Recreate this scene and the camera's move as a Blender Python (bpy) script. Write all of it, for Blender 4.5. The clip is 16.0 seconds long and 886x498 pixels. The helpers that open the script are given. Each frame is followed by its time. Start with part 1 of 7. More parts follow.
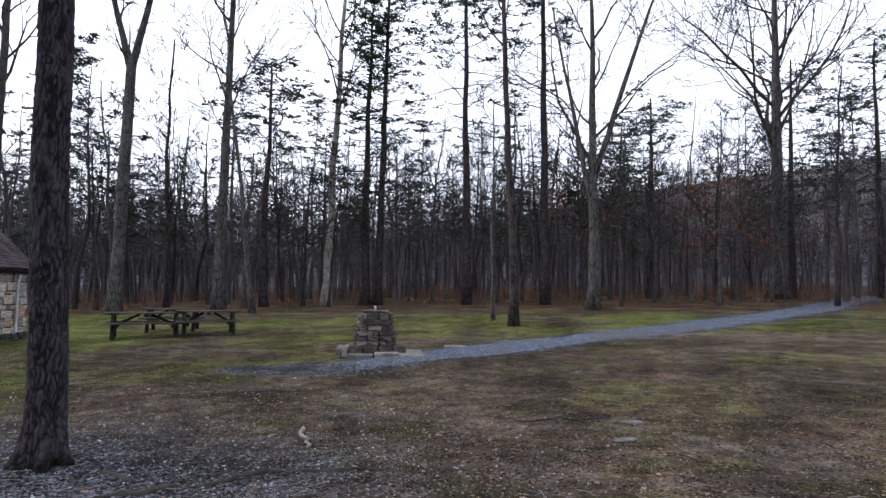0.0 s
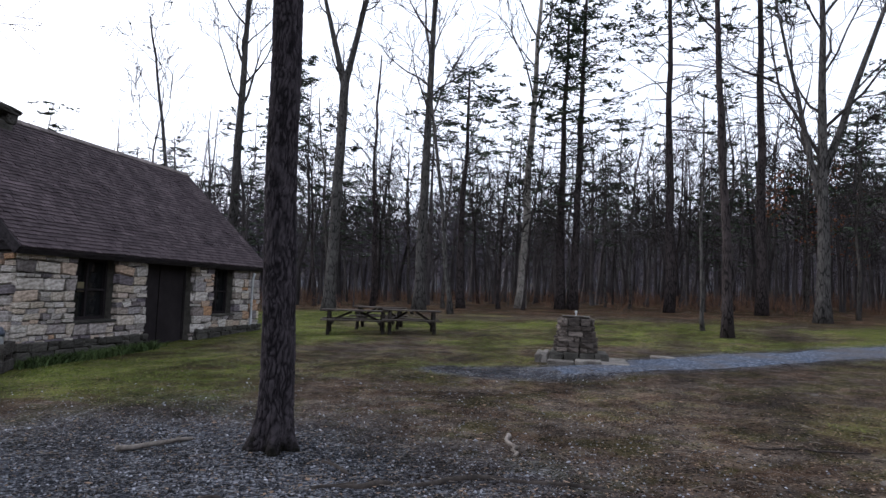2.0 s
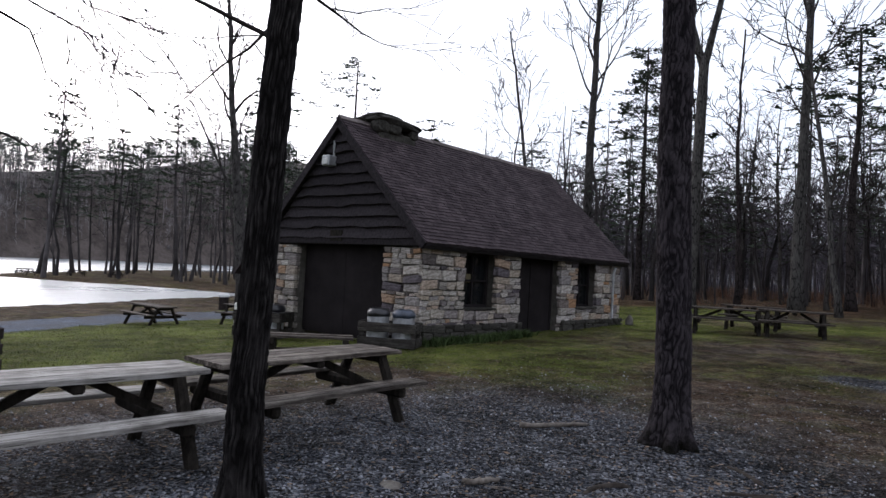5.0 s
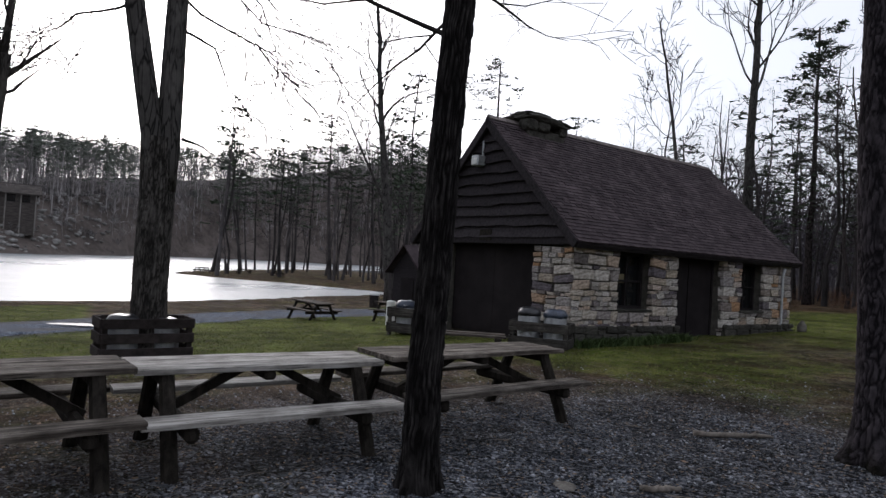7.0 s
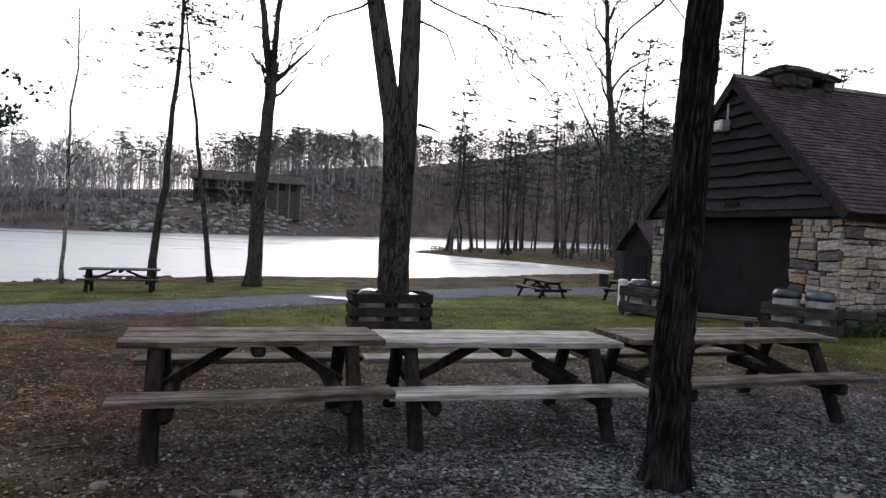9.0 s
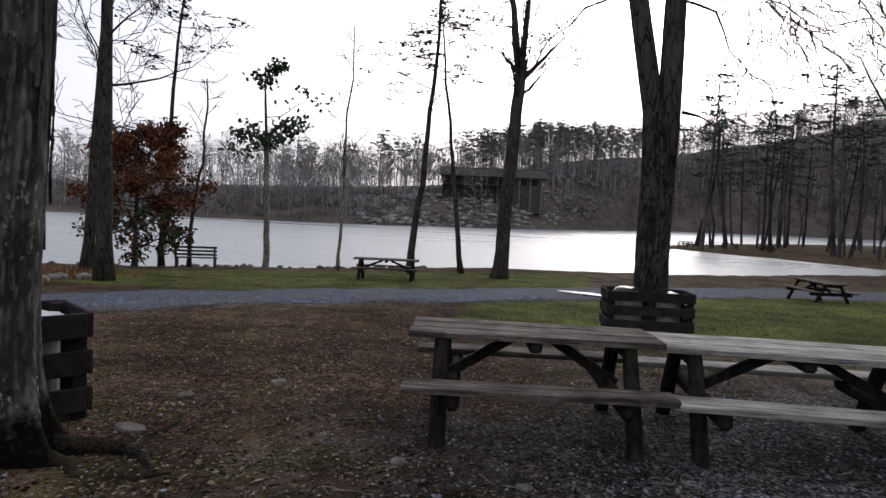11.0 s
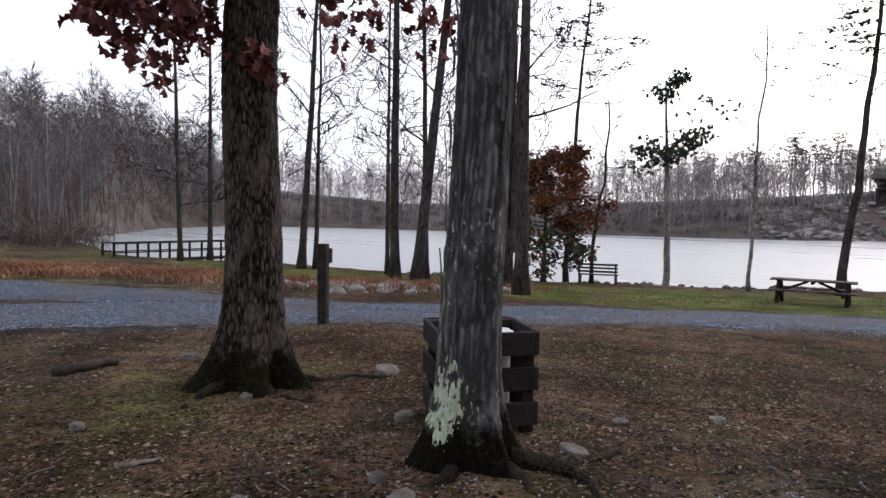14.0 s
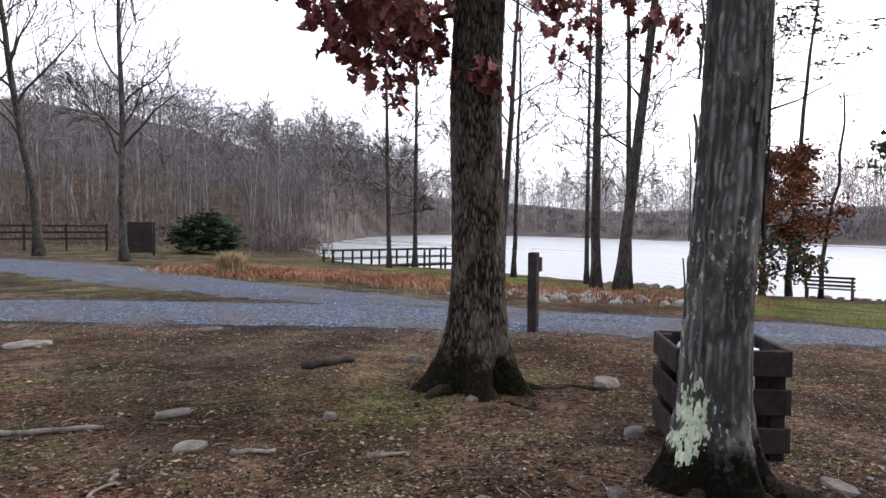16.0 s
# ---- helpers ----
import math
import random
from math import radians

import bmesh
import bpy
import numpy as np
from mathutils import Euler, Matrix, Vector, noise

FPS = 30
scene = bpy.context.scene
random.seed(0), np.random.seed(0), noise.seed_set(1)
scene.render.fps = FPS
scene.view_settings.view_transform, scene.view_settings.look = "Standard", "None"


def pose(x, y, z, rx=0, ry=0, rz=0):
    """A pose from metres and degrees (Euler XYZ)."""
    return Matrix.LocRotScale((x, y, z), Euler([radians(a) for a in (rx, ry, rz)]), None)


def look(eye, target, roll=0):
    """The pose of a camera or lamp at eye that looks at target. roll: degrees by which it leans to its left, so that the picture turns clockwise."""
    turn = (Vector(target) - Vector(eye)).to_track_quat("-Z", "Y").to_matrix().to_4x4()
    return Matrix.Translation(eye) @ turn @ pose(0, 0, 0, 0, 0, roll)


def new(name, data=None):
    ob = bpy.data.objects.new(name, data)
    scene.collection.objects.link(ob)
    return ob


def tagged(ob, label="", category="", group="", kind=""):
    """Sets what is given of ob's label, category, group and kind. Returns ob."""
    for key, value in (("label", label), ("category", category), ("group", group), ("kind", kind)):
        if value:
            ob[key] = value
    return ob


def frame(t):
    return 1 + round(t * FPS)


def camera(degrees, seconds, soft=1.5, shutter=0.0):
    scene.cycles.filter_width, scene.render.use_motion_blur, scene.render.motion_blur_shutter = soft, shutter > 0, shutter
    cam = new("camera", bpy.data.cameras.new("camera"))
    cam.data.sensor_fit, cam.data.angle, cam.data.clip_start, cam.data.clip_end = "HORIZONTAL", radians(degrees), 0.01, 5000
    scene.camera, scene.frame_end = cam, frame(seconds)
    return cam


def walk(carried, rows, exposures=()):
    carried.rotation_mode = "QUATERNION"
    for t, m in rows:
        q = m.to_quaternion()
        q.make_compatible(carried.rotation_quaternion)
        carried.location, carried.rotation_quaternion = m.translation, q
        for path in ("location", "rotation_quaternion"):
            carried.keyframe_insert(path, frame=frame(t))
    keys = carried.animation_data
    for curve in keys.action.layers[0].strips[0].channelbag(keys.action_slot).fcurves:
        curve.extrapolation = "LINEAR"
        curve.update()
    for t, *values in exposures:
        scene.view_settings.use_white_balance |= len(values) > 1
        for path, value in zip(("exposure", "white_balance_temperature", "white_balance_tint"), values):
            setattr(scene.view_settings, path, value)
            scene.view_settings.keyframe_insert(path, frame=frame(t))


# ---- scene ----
cam = camera(68.7, 16.0)
PATH = [
    (0, (0.366, 0.158, 1.663), (0.429, 2.152, 1.797), 0.80),
    (0.5, (0.330, 0.329, 1.673), (0.253, 2.323, 1.806), 0.40),
    (1, (0.290, 0.411, 1.674), (0.110, 2.398, 1.807), 1.00),
    (1.5, (0.245, 0.448, 1.665), (-0.062, 2.422, 1.767), 1.29),
    (2, (0.149, 0.462, 1.655), (-0.370, 2.389, 1.785), 2.26),
    (2.5, (0.041, 0.444, 1.638), (-0.700, 2.297, 1.767), 2.72),
    (3, (-0.048, 0.390, 1.640), (-0.998, 2.145, 1.773), 2.46),
    (3.5, (-0.108, 0.372, 1.618), (-1.188, 2.052, 1.716), 2.81),
    (4, (-0.135, 0.356, 1.607), (-1.306, 1.975, 1.687), 2.67),
    (4.5, (-0.224, 0.328, 1.594), (-1.518, 1.852, 1.650), 3.32),
    (5, (-0.290, 0.283, 1.592), (-1.703, 1.697, 1.658), 3.25),
    (7.3, (-0.541, 0.118, 1.517), (-2.244, 1.167, 1.537), 3.33),
    (7.5, (-0.571, 0.111, 1.510), (-2.289, 1.134, 1.505), 3.01),
    (8, (-0.651, 0.115, 1.513), (-2.478, 0.928, 1.486), 3.09),
    (8.5, (-0.685, 0.164, 1.522), (-2.568, 0.838, 1.478), 2.60),
    (9, (-0.707, 0.152, 1.514), (-2.655, 0.602, 1.452), 2.77),
    (9.5, (-0.757, 0.099, 1.505), (-2.739, 0.356, 1.435), 1.65),
    (9.7, (-0.783, 0.066, 1.498), (-2.774, 0.238, 1.441), 2.00),
    (11.8, (-0.811, -0.247, 1.539), (-2.740, -0.760, 1.401), 0.39),
    (12, (-0.814, -0.280, 1.537), (-2.722, -0.867, 1.413), -0.25),
    (12.5, (-0.890, -0.376, 1.545), (-2.670, -1.283, 1.448), 0.56),
    (13, (-0.964, -0.444, 1.525), (-2.588, -1.607, 1.418), 0.70),
    (13.5, (-0.973, -0.508, 1.521), (-2.526, -1.762, 1.391), 1.85),
    (14, (-0.954, -0.577, 1.539), (-2.448, -1.903, 1.436), 0.90),
    (14.5, (-0.912, -0.631, 1.529), (-2.301, -2.065, 1.407), 2.04),
    (15, (-0.850, -0.677, 1.536), (-2.108, -2.227, 1.419), 1.17),
    (15.5, (-0.776, -0.731, 1.541), (-1.893, -2.388, 1.458), 0.60),
    (16, (-0.728, -0.749, 1.542), (-1.772, -2.453, 1.458), 0.48),
]
EXPOSURES = [(0, 0.52, 5950, 16), (1.5, 0.36, 5950, 16), (3.5, 0.05, 5950, 17), (5, -0.1, 6050, 16), (7.5, -0.45, 6200, 15), (9, -0.12, 6250, 15), (9.7, -0.17, 6250, 15), (12, -0.72, 6350, 17), (12.5, -0.62, 6350, 17), (13.5, -0.15, 6350, 18), (14.5, 0.25, 6400, 19), (16, 0.68, 6350, 19)]
walk(cam, [(t, look(eye, target, roll)) for t, eye, target, roll in PATH], EXPOSURES)

# ---- world, sun ----
SUN_YAW, SUN_ELEV = 82.0, 24.0
world = bpy.data.worlds.new("overcast_sky")
scene.world = world
world.use_nodes = True
wn, wl = world.node_tree.nodes, world.node_tree.links
wn.clear()
sky = wn.new("ShaderNodeTexSky")
sky.sky_type, sky.sun_disc = "NISHITA", False
sky.sun_elevation, sky.sun_rotation = radians(SUN_ELEV), radians(-SUN_YAW)
sky.air_density, sky.dust_density, sky.ozone_density = 1.0, 5.0, 1.0
hs = wn.new("ShaderNodeHueSaturation")
hs.inputs["Saturation"].default_value = 0.35
bg = wn.new("ShaderNodeBackground")
bg.inputs["Strength"].default_value = 0.09
cloud = wn.new("ShaderNodeBackground")
cloud.inputs["Color"].default_value = (0.90, 0.95, 1.0, 1)
cloud.inputs["Strength"].default_value = 0.95
both = wn.new("ShaderNodeAddShader")
wo = wn.new("ShaderNodeOutputWorld")
wl.new(sky.outputs[0], hs.inputs["Color"])
wl.new(hs.outputs[0], bg.inputs["Color"])
wl.new(bg.outputs[0], both.inputs[0])
wl.new(cloud.outputs[0], both.inputs[1])
wl.new(both.outputs[0], wo.inputs["Surface"])
sun_data = bpy.data.lights.new("sun", "SUN")
sun_data.energy, sun_data.angle, sun_data.color = 0.7, radians(14), (1.0, 0.95, 0.88)
sun = new("sun", sun_data)
sun.matrix_world = look((0, 0, 40), (40 * math.sin(radians(SUN_YAW)), -40 * math.cos(radians(SUN_YAW)), 40 - 40 * math.tan(radians(SUN_ELEV))))

# ---- materials ----


class Nodes:
    def __init__(self, name, rough=0.85, spec=0.3, metal=0.0):
        self.m = bpy.data.materials.new(name)
        self.m.use_nodes = True
        self.n, self.l = self.m.node_tree.nodes, self.m.node_tree.links
        self.b = self.n["Principled BSDF"]
        self.b.inputs["Roughness"].default_value = rough
        self.b.inputs["Specular IOR Level"].default_value = spec
        self.b.inputs["Metallic"].default_value = metal

    def add(self, kind, **values):
        node = self.n.new(kind)
        for k, v in values.items():
            node.inputs[k.replace("_", " ")].default_value = v
        return node

    def coords(self, scale=(1, 1, 1), which="Object"):
        tc, mp = self.n.new("ShaderNodeTexCoord"), self.n.new("ShaderNodeMapping")
        mp.inputs["Scale"].default_value = scale
        self.l.new(tc.outputs[which], mp.inputs[0])
        return mp.outputs[0]

    def noise(self, vec, scale, detail=5.0, rough=0.6):
        t = self.add("ShaderNodeTexNoise", Scale=scale, Detail=detail, Roughness=rough)
        self.l.new(vec, t.inputs["Vector"])
        return t.outputs["Fac"]

    def ramp(self, fac, *stops):
        r = self.n.new("ShaderNodeValToRGB")
        e = r.color_ramp.elements
        while len(e) < len(stops):
            e.new(0.5)
        for el, (p, c) in zip(e, stops):
            el.position, el.color = p, (*c, 1) if len(c) == 3 else c
        self.l.new(fac, r.inputs[0])
        return r.outputs[0]

    def mix(self, fac, a, b, blend="MIX"):
        x = self.n.new("ShaderNodeMix")
        x.data_type, x.blend_type = "RGBA", blend
        for v, i in ((fac, 0), (a, 6), (b, 7)):
            if isinstance(v, (int, float)):
                x.inputs[i].default_value = v
            elif isinstance(v, tuple):
                x.inputs[i].default_value = (*v, 1)
            else:
                self.l.new(v, x.inputs[i])
        return x.outputs[2]

    def math(self, op, a, b=0.0, clamp=False):
        x = self.n.new("ShaderNodeMath")
        x.operation, x.use_clamp = op, clamp
        for v, i in ((a, 0), (b, 1)):
            if isinstance(v, (int, float)):
                x.inputs[i].default_value = v
            else:
                self.l.new(v, x.inputs[i])
        return x.outputs[0]

    def bump(self, height, strength=0.5, dist=0.02):
        bp = self.add("ShaderNodeBump", Strength=strength, Distance=dist)
        self.l.new(height, bp.inputs["Height"])
        self.l.new(bp.outputs[0], self.b.inputs["Normal"])

    def colour(self, sock):
        self.l.new(sock, self.b.inputs["Base Color"])
        return self

    def random(self, island=False):
        if island:
            return self.n.new("ShaderNodeNewGeometry").outputs["Random Per Island"]
        return self.n.new("ShaderNodeObjectInfo").outputs["Random"]

    def attribute(self, name):
        a = self.n.new("ShaderNodeAttribute")
        a.attribute_name = name
        s = self.n.new("ShaderNodeSeparateColor")
        self.l.new(a.outputs["Color"], s.inputs[0])
        return s.outputs


def surface(name, dark, light, scale=4.0, stretch=(1, 1, 1), rough=0.9, spec=0.14, bump=0.4, dist=0.01, fine=40.0, vary=0.0, island=False, metal=0.0):
    """A surface with blotches and grain between two colours."""
    s = Nodes(name, rough, spec, metal)
    v = s.coords(stretch)
    big, small = s.noise(v, scale), s.noise(v, fine, 4)
    f = s.math("ADD", s.math("MULTIPLY", big, 0.65), s.math("MULTIPLY", small, 0.35))
    c = s.ramp(f, (0.36, dark), (0.64, light))
    if vary:
        k = s.ramp(s.random(island), (0.0, (1 - vary,) * 3), (1.0, (1 + vary,) * 3))
        c = s.mix(1.0, c, k, "MULTIPLY")
    s.colour(c)
    if bump:
        s.bump(f, bump, dist)
    return s.m


def bark(name, dark, light, moss=None, scale=9.0, stretch=(1, 1, 0.22), dist=0.02):
    s = Nodes(name, 0.95, 0.05)
    v = s.coords(stretch)
    vo = s.n.new("ShaderNodeTexVoronoi")
    vo.feature = "DISTANCE_TO_EDGE"
    vo.inputs["Scale"].default_value = scale
    warp = s.mix(0.12, v, s.add("ShaderNodeTexNoise", Scale=6.0).outputs["Color"], "ADD")
    s.l.new(warp, vo.inputs["Vector"])
    grain = s.noise(v, scale * 5, 5, 0.7)
    h = s.math("ADD", s.math("MINIMUM", vo.outputs["Distance"], 0.12), s.math("MULTIPLY", grain, 0.12))
    c = s.ramp(h, (0.03, tuple(x * 0.35 for x in dark)), (0.10, dark), (0.22, light))
    blot = s.noise(s.coords((1, 1, 0.6)), 3.0, 4)
    c = s.mix(s.math("MULTIPLY", s.ramp(blot, (0.5, (0, 0, 0)), (0.62, (1, 1, 1))), 0.5), c, tuple(x * 1.25 for x in light))
    if moss:
        g = s.n.new("ShaderNodeTexCoord")
        sp = s.n.new("ShaderNodeSeparateXYZ")
        s.l.new(g.outputs["Object"], sp.inputs[0])
        low = s.math("SUBTRACT", moss[3], sp.outputs[2])
        k = s.math("ADD", s.math("MULTIPLY", low, 5.0), s.math("MULTIPLY", s.math("SUBTRACT", s.noise(s.coords(), 7.0), 0.5), 3.0), True)
        c = s.mix(k, c, moss[:3])
    s.colour(c)
    s.bump(h, 0.9, dist)
    return s.m


def near_bark(name, groove, plate, worn, moss=None, fleck=None):
    """Bark for trunks with modelled plates: the attribute "relief" tells plate from crack."""
    s = Nodes(name, 0.95, 0.05)
    z = s.attribute("relief")
    v = s.coords((1, 1, 0.45))
    grain, fine, blot = s.noise(v, 38.0, 5, 0.7), s.noise(s.coords((1, 1, 0.25)), 130.0, 3, 0.7), s.noise(v, 5.0, 5, 0.65)
    h = s.math("ADD", s.math("MULTIPLY", z[0], 0.72), s.math("ADD", s.math("MULTIPLY", grain, 0.3), s.math("SUBTRACT", s.math("MULTIPLY", fine, 0.24), 0.24)))
    c = s.ramp(h, (0.08, groove), (0.28, tuple(0.45 * a + 0.2 * b for a, b in zip(plate, groove))), (0.52, plate), (0.86, worn))
    c = s.mix(s.ramp(blot, (0.5, (0, 0, 0)), (0.68, (0.55, 0.55, 0.55))), c, worn)
    g = s.n.new("ShaderNodeTexCoord")
    sp = s.n.new("ShaderNodeSeparateXYZ")
    s.l.new(g.outputs["Object"], sp.inputs[0])
    if fleck:
        up = s.math("MULTIPLY", s.math("SUBTRACT", fleck[3], sp.outputs[2]), 0.5, True)
        k = s.math("MULTIPLY", s.math("MULTIPLY", s.ramp(s.noise(s.coords((1, 1, 0.55)), 24.0, 4, 0.7), (0.58, (0, 0, 0)), (0.63, (1, 1, 1))), s.ramp(s.noise(s.coords(), 2.3, 3), (0.45, (0, 0, 0)), (0.58, (1, 1, 1)))), up)
        c = s.mix(k, c, fleck[:3])
    if moss:
        low = s.math("SUBTRACT", moss[3], sp.outputs[2])
        k = s.math("ADD", s.math("MULTIPLY", low, 5.0), s.math("MULTIPLY", s.math("SUBTRACT", s.noise(s.coords(), 9.0, 6, 0.7), 0.5), 4.0), True)
        dark = s.ramp(s.noise(s.coords(), 30.0, 4), (0.4, tuple(x * 0.4 for x in moss[:3])), (0.6, moss[:3]), (0.7, tuple(x * 2.5 for x in moss[:3])))
        c = s.mix(k, c, dark)
    s.colour(c)
    s.bump(s.math("ADD", grain, s.math("MULTIPLY", fine, 0.5)), 0.8, 0.008)
    return s.m


N_PINE = near_bark("near_pine_bark", (0.009, 0.008, 0.009), (0.033, 0.028, 0.031), (0.07, 0.061, 0.066), (0.008, 0.0075, 0.006, 0.16))
N_HICK = near_bark("near_furrowed_bark", (0.004, 0.0036, 0.0035), (0.021, 0.019, 0.0185), (0.052, 0.047, 0.045))
N_GREY = near_bark("near_grey_bark", (0.014, 0.013, 0.012), (0.066, 0.06, 0.055), (0.12, 0.112, 0.104))
N_OAK = near_bark("near_oak_bark", (0.005, 0.0042, 0.0038), (0.075, 0.062, 0.051), (0.145, 0.125, 0.106), (0.012, 0.0105, 0.0055, 0.5))
N_SHAG = near_bark("near_shaggy_bark", (0.034, 0.032, 0.031), (0.1, 0.096, 0.092), (0.2, 0.193, 0.186), (0.008, 0.007, 0.005, 0.42), (0.40, 0.44, 0.37, 3.2))
def plank_material(name, dark, mid, light):
    """Weathered board: long streaks, cracks along the grain, blotches."""
    s = Nodes(name, 0.85, 0.15)
    st, cr, bl = s.noise(s.coords((0.7, 9, 9)), 2.6, 6, 0.7), s.noise(s.coords((1.2, 60, 60)), 2.0, 3, 0.6), s.noise(s.coords((1, 1, 1)), 3.0, 5, 0.65)
    k = s.math("ADD", s.math("MULTIPLY", st, 0.62), s.math("MULTIPLY", bl, 0.38))
    col = s.ramp(k, (0.38, dark), (0.49, mid), (0.6, light))
    col = s.mix(s.ramp(cr, (0.34, (1, 1, 1)), (0.42, (0, 0, 0))), col, tuple(x * 0.4 for x in dark))
    r = s.ramp(s.random(), (0.0, (0.7, 0.7, 0.7)), (1.0, (1.25, 1.22, 1.2)))
    s.colour(s.mix(1.0, col, r, "MULTIPLY"))
    s.bump(s.math("ADD", st, cr), 0.7, 0.006)
    return s.m


M_PINE = bark("pine_bark", (0.014, 0.012, 0.012), (0.058, 0.048, 0.047), scale=11, dist=0.03)
M_HICK = bark("furrowed_bark", (0.02, 0.0175, 0.016), (0.085, 0.077, 0.07), scale=17, stretch=(1, 1, 0.12))
M_OAK = bark("oak_bark", (0.022, 0.018, 0.015), (0.12, 0.098, 0.078), moss=(0.022, 0.02, 0.008, 0.42), scale=16, stretch=(1, 1, 0.35))
M_SHAG = bark("shaggy_bark", (0.03, 0.0285, 0.027), (0.125, 0.12, 0.115), moss=(0.012, 0.0095, 0.007, 0.34), scale=13, stretch=(1, 1, 0.07), dist=0.03)
M_ROOTMOSS = bark("mossy_root_bark", (0.006, 0.005, 0.004), (0.034, 0.028, 0.02), scale=22, stretch=(1, 1, 1), dist=0.02)
M_GREY = bark("grey_bark", (0.022, 0.021, 0.02), (0.092, 0.086, 0.081), scale=10, stretch=(1, 1, 0.2))
M_PALE = bark("pale_bark", (0.12, 0.11, 0.10), (0.30, 0.28, 0.25), scale=8, stretch=(1, 1, 0.3))
M_TWIG = surface("twig_bark", (0.015, 0.013, 0.012), (0.05, 0.044, 0.04), 2.0, bump=0, vary=0.3, island=True)
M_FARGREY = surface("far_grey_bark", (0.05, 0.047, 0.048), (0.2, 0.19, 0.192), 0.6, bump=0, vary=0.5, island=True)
# bark across the lake, lightened to paint in the haze of distance
M_HILL_HAZE = surface("hazed_far_hill_bark", (0.11, 0.1, 0.1), (0.4, 0.375, 0.37), 0.6, bump=0, vary=0.5, island=True)
# purple-blue cast of distant haze is mixed into this bark colour
M_DEEP_HAZE = surface("hazed_deep_wood_bark", (0.035, 0.031, 0.037), (0.12, 0.108, 0.126), 0.6, bump=0, vary=0.5, island=True)
M_FAR = surface("far_trunk_bark", (0.02, 0.018, 0.018), (0.09, 0.08, 0.08), 0.6, bump=0, vary=0.5, island=True)
M_BRUSH = surface("undergrowth", (0.05, 0.03, 0.022), (0.19, 0.105, 0.065), 0.5, bump=0, vary=0.4, island=True)
M_NEEDLE = surface("pine_needles", (0.022, 0.035, 0.02), (0.066, 0.088, 0.055), 1.5, bump=0, vary=0.35, island=True)
# needles made paler and greyer, with the haze in their colour
M_FARNEEDLE_HAZE = surface("hazed_far_pine_needles", (0.06, 0.075, 0.06), (0.17, 0.19, 0.155), 1.5, bump=0, vary=0.35, island=True)
M_THICKET = surface("red_brown_thicket", (0.05, 0.037, 0.035), (0.16, 0.124, 0.116), 0.6, bump=0, vary=0.5, island=True)
M_OAKLEAF = surface("dry_oak_leaf", (0.07, 0.022, 0.022), (0.25, 0.09, 0.078), 3.0, rough=0.65, bump=0, vary=0.35, island=True)
M_RUST = surface("rusty_leaf", (0.085, 0.035, 0.018), (0.22, 0.085, 0.04), 1.0, bump=0, vary=0.4, island=True)
M_WOOD = surface("weathered_plank", (0.05, 0.045, 0.04), (0.24, 0.222, 0.2), 3.0, (14, 1.2, 14), bump=0.5, dist=0.006, fine=30, vary=0.22)
M_POST = surface("weathered_post", (0.008, 0.007, 0.006), (0.036, 0.031, 0.026), 3.0, (6, 6, 1.5), spec=0.06, bump=0.4, vary=0.2)
M_SLAT = surface("brown_stained_slat", (0.016, 0.013, 0.013), (0.045, 0.037, 0.036), 3.0, (3, 3, 3), spec=0.06, bump=0.3, vary=0.2)
M_SIDING = surface("brown_painted_board", (0.017, 0.0148, 0.0165), (0.05, 0.0435, 0.047), 2.0, (1.2, 8, 8), spec=0.06, bump=0.5, vary=0.25)
M_DOOR = surface("brown_painted_door", (0.014, 0.0118, 0.0125), (0.026, 0.022, 0.023), 1.5, spec=0.06, bump=0.15)
M_SHINGLE = surface("brown_shingle", (0.026, 0.019, 0.021), (0.08, 0.0615, 0.0665), 1.6, spec=0.15, bump=0.5, vary=0.3)
M_SHINGLE_REST = surface("brown_shingle_field", (0.026, 0.019, 0.021), (0.08, 0.0615, 0.0665), 1.6, spec=0.15, bump=0.5, vary=0.3, island=True)
M_MORTAR = surface("grey_mortar", (0.06, 0.055, 0.048), (0.14, 0.13, 0.115), 6.0, bump=0.6)
M_STONEBED = surface("dark_foundation_stone", (0.02, 0.0195, 0.016), (0.078, 0.073, 0.064), 5.0, bump=0.7, vary=0.3)
M_FOUNTSTONE = surface("dark_rubble_stone", (0.024, 0.019, 0.017), (0.16, 0.135, 0.115), 3.0, bump=0.8, vary=0.6)
M_ROCK = surface("field_rock", (0.06, 0.053, 0.046), (0.20, 0.185, 0.165), 4.0, bump=0.7, vary=0.3)
M_METAL = surface("galvanised_metal", (0.30, 0.31, 0.32), (0.50, 0.51, 0.52), 5.0, rough=0.5, bump=0.1, metal=0.6)
M_WHITE = surface("white_paint", (0.55, 0.55, 0.53), (0.78, 0.78, 0.76), 5.0, rough=0.6, bump=0.1)
M_BLACKBAG = surface("black_bin_liner", (0.01, 0.01, 0.012), (0.03, 0.03, 0.034), 8.0, rough=0.3, spec=0.5, bump=0.6)
M_CLEARBAG = surface("grey_bin_liner", (0.35, 0.36, 0.4), (0.6, 0.62, 0.66), 9.0, rough=0.3, spec=0.5, bump=0.8)


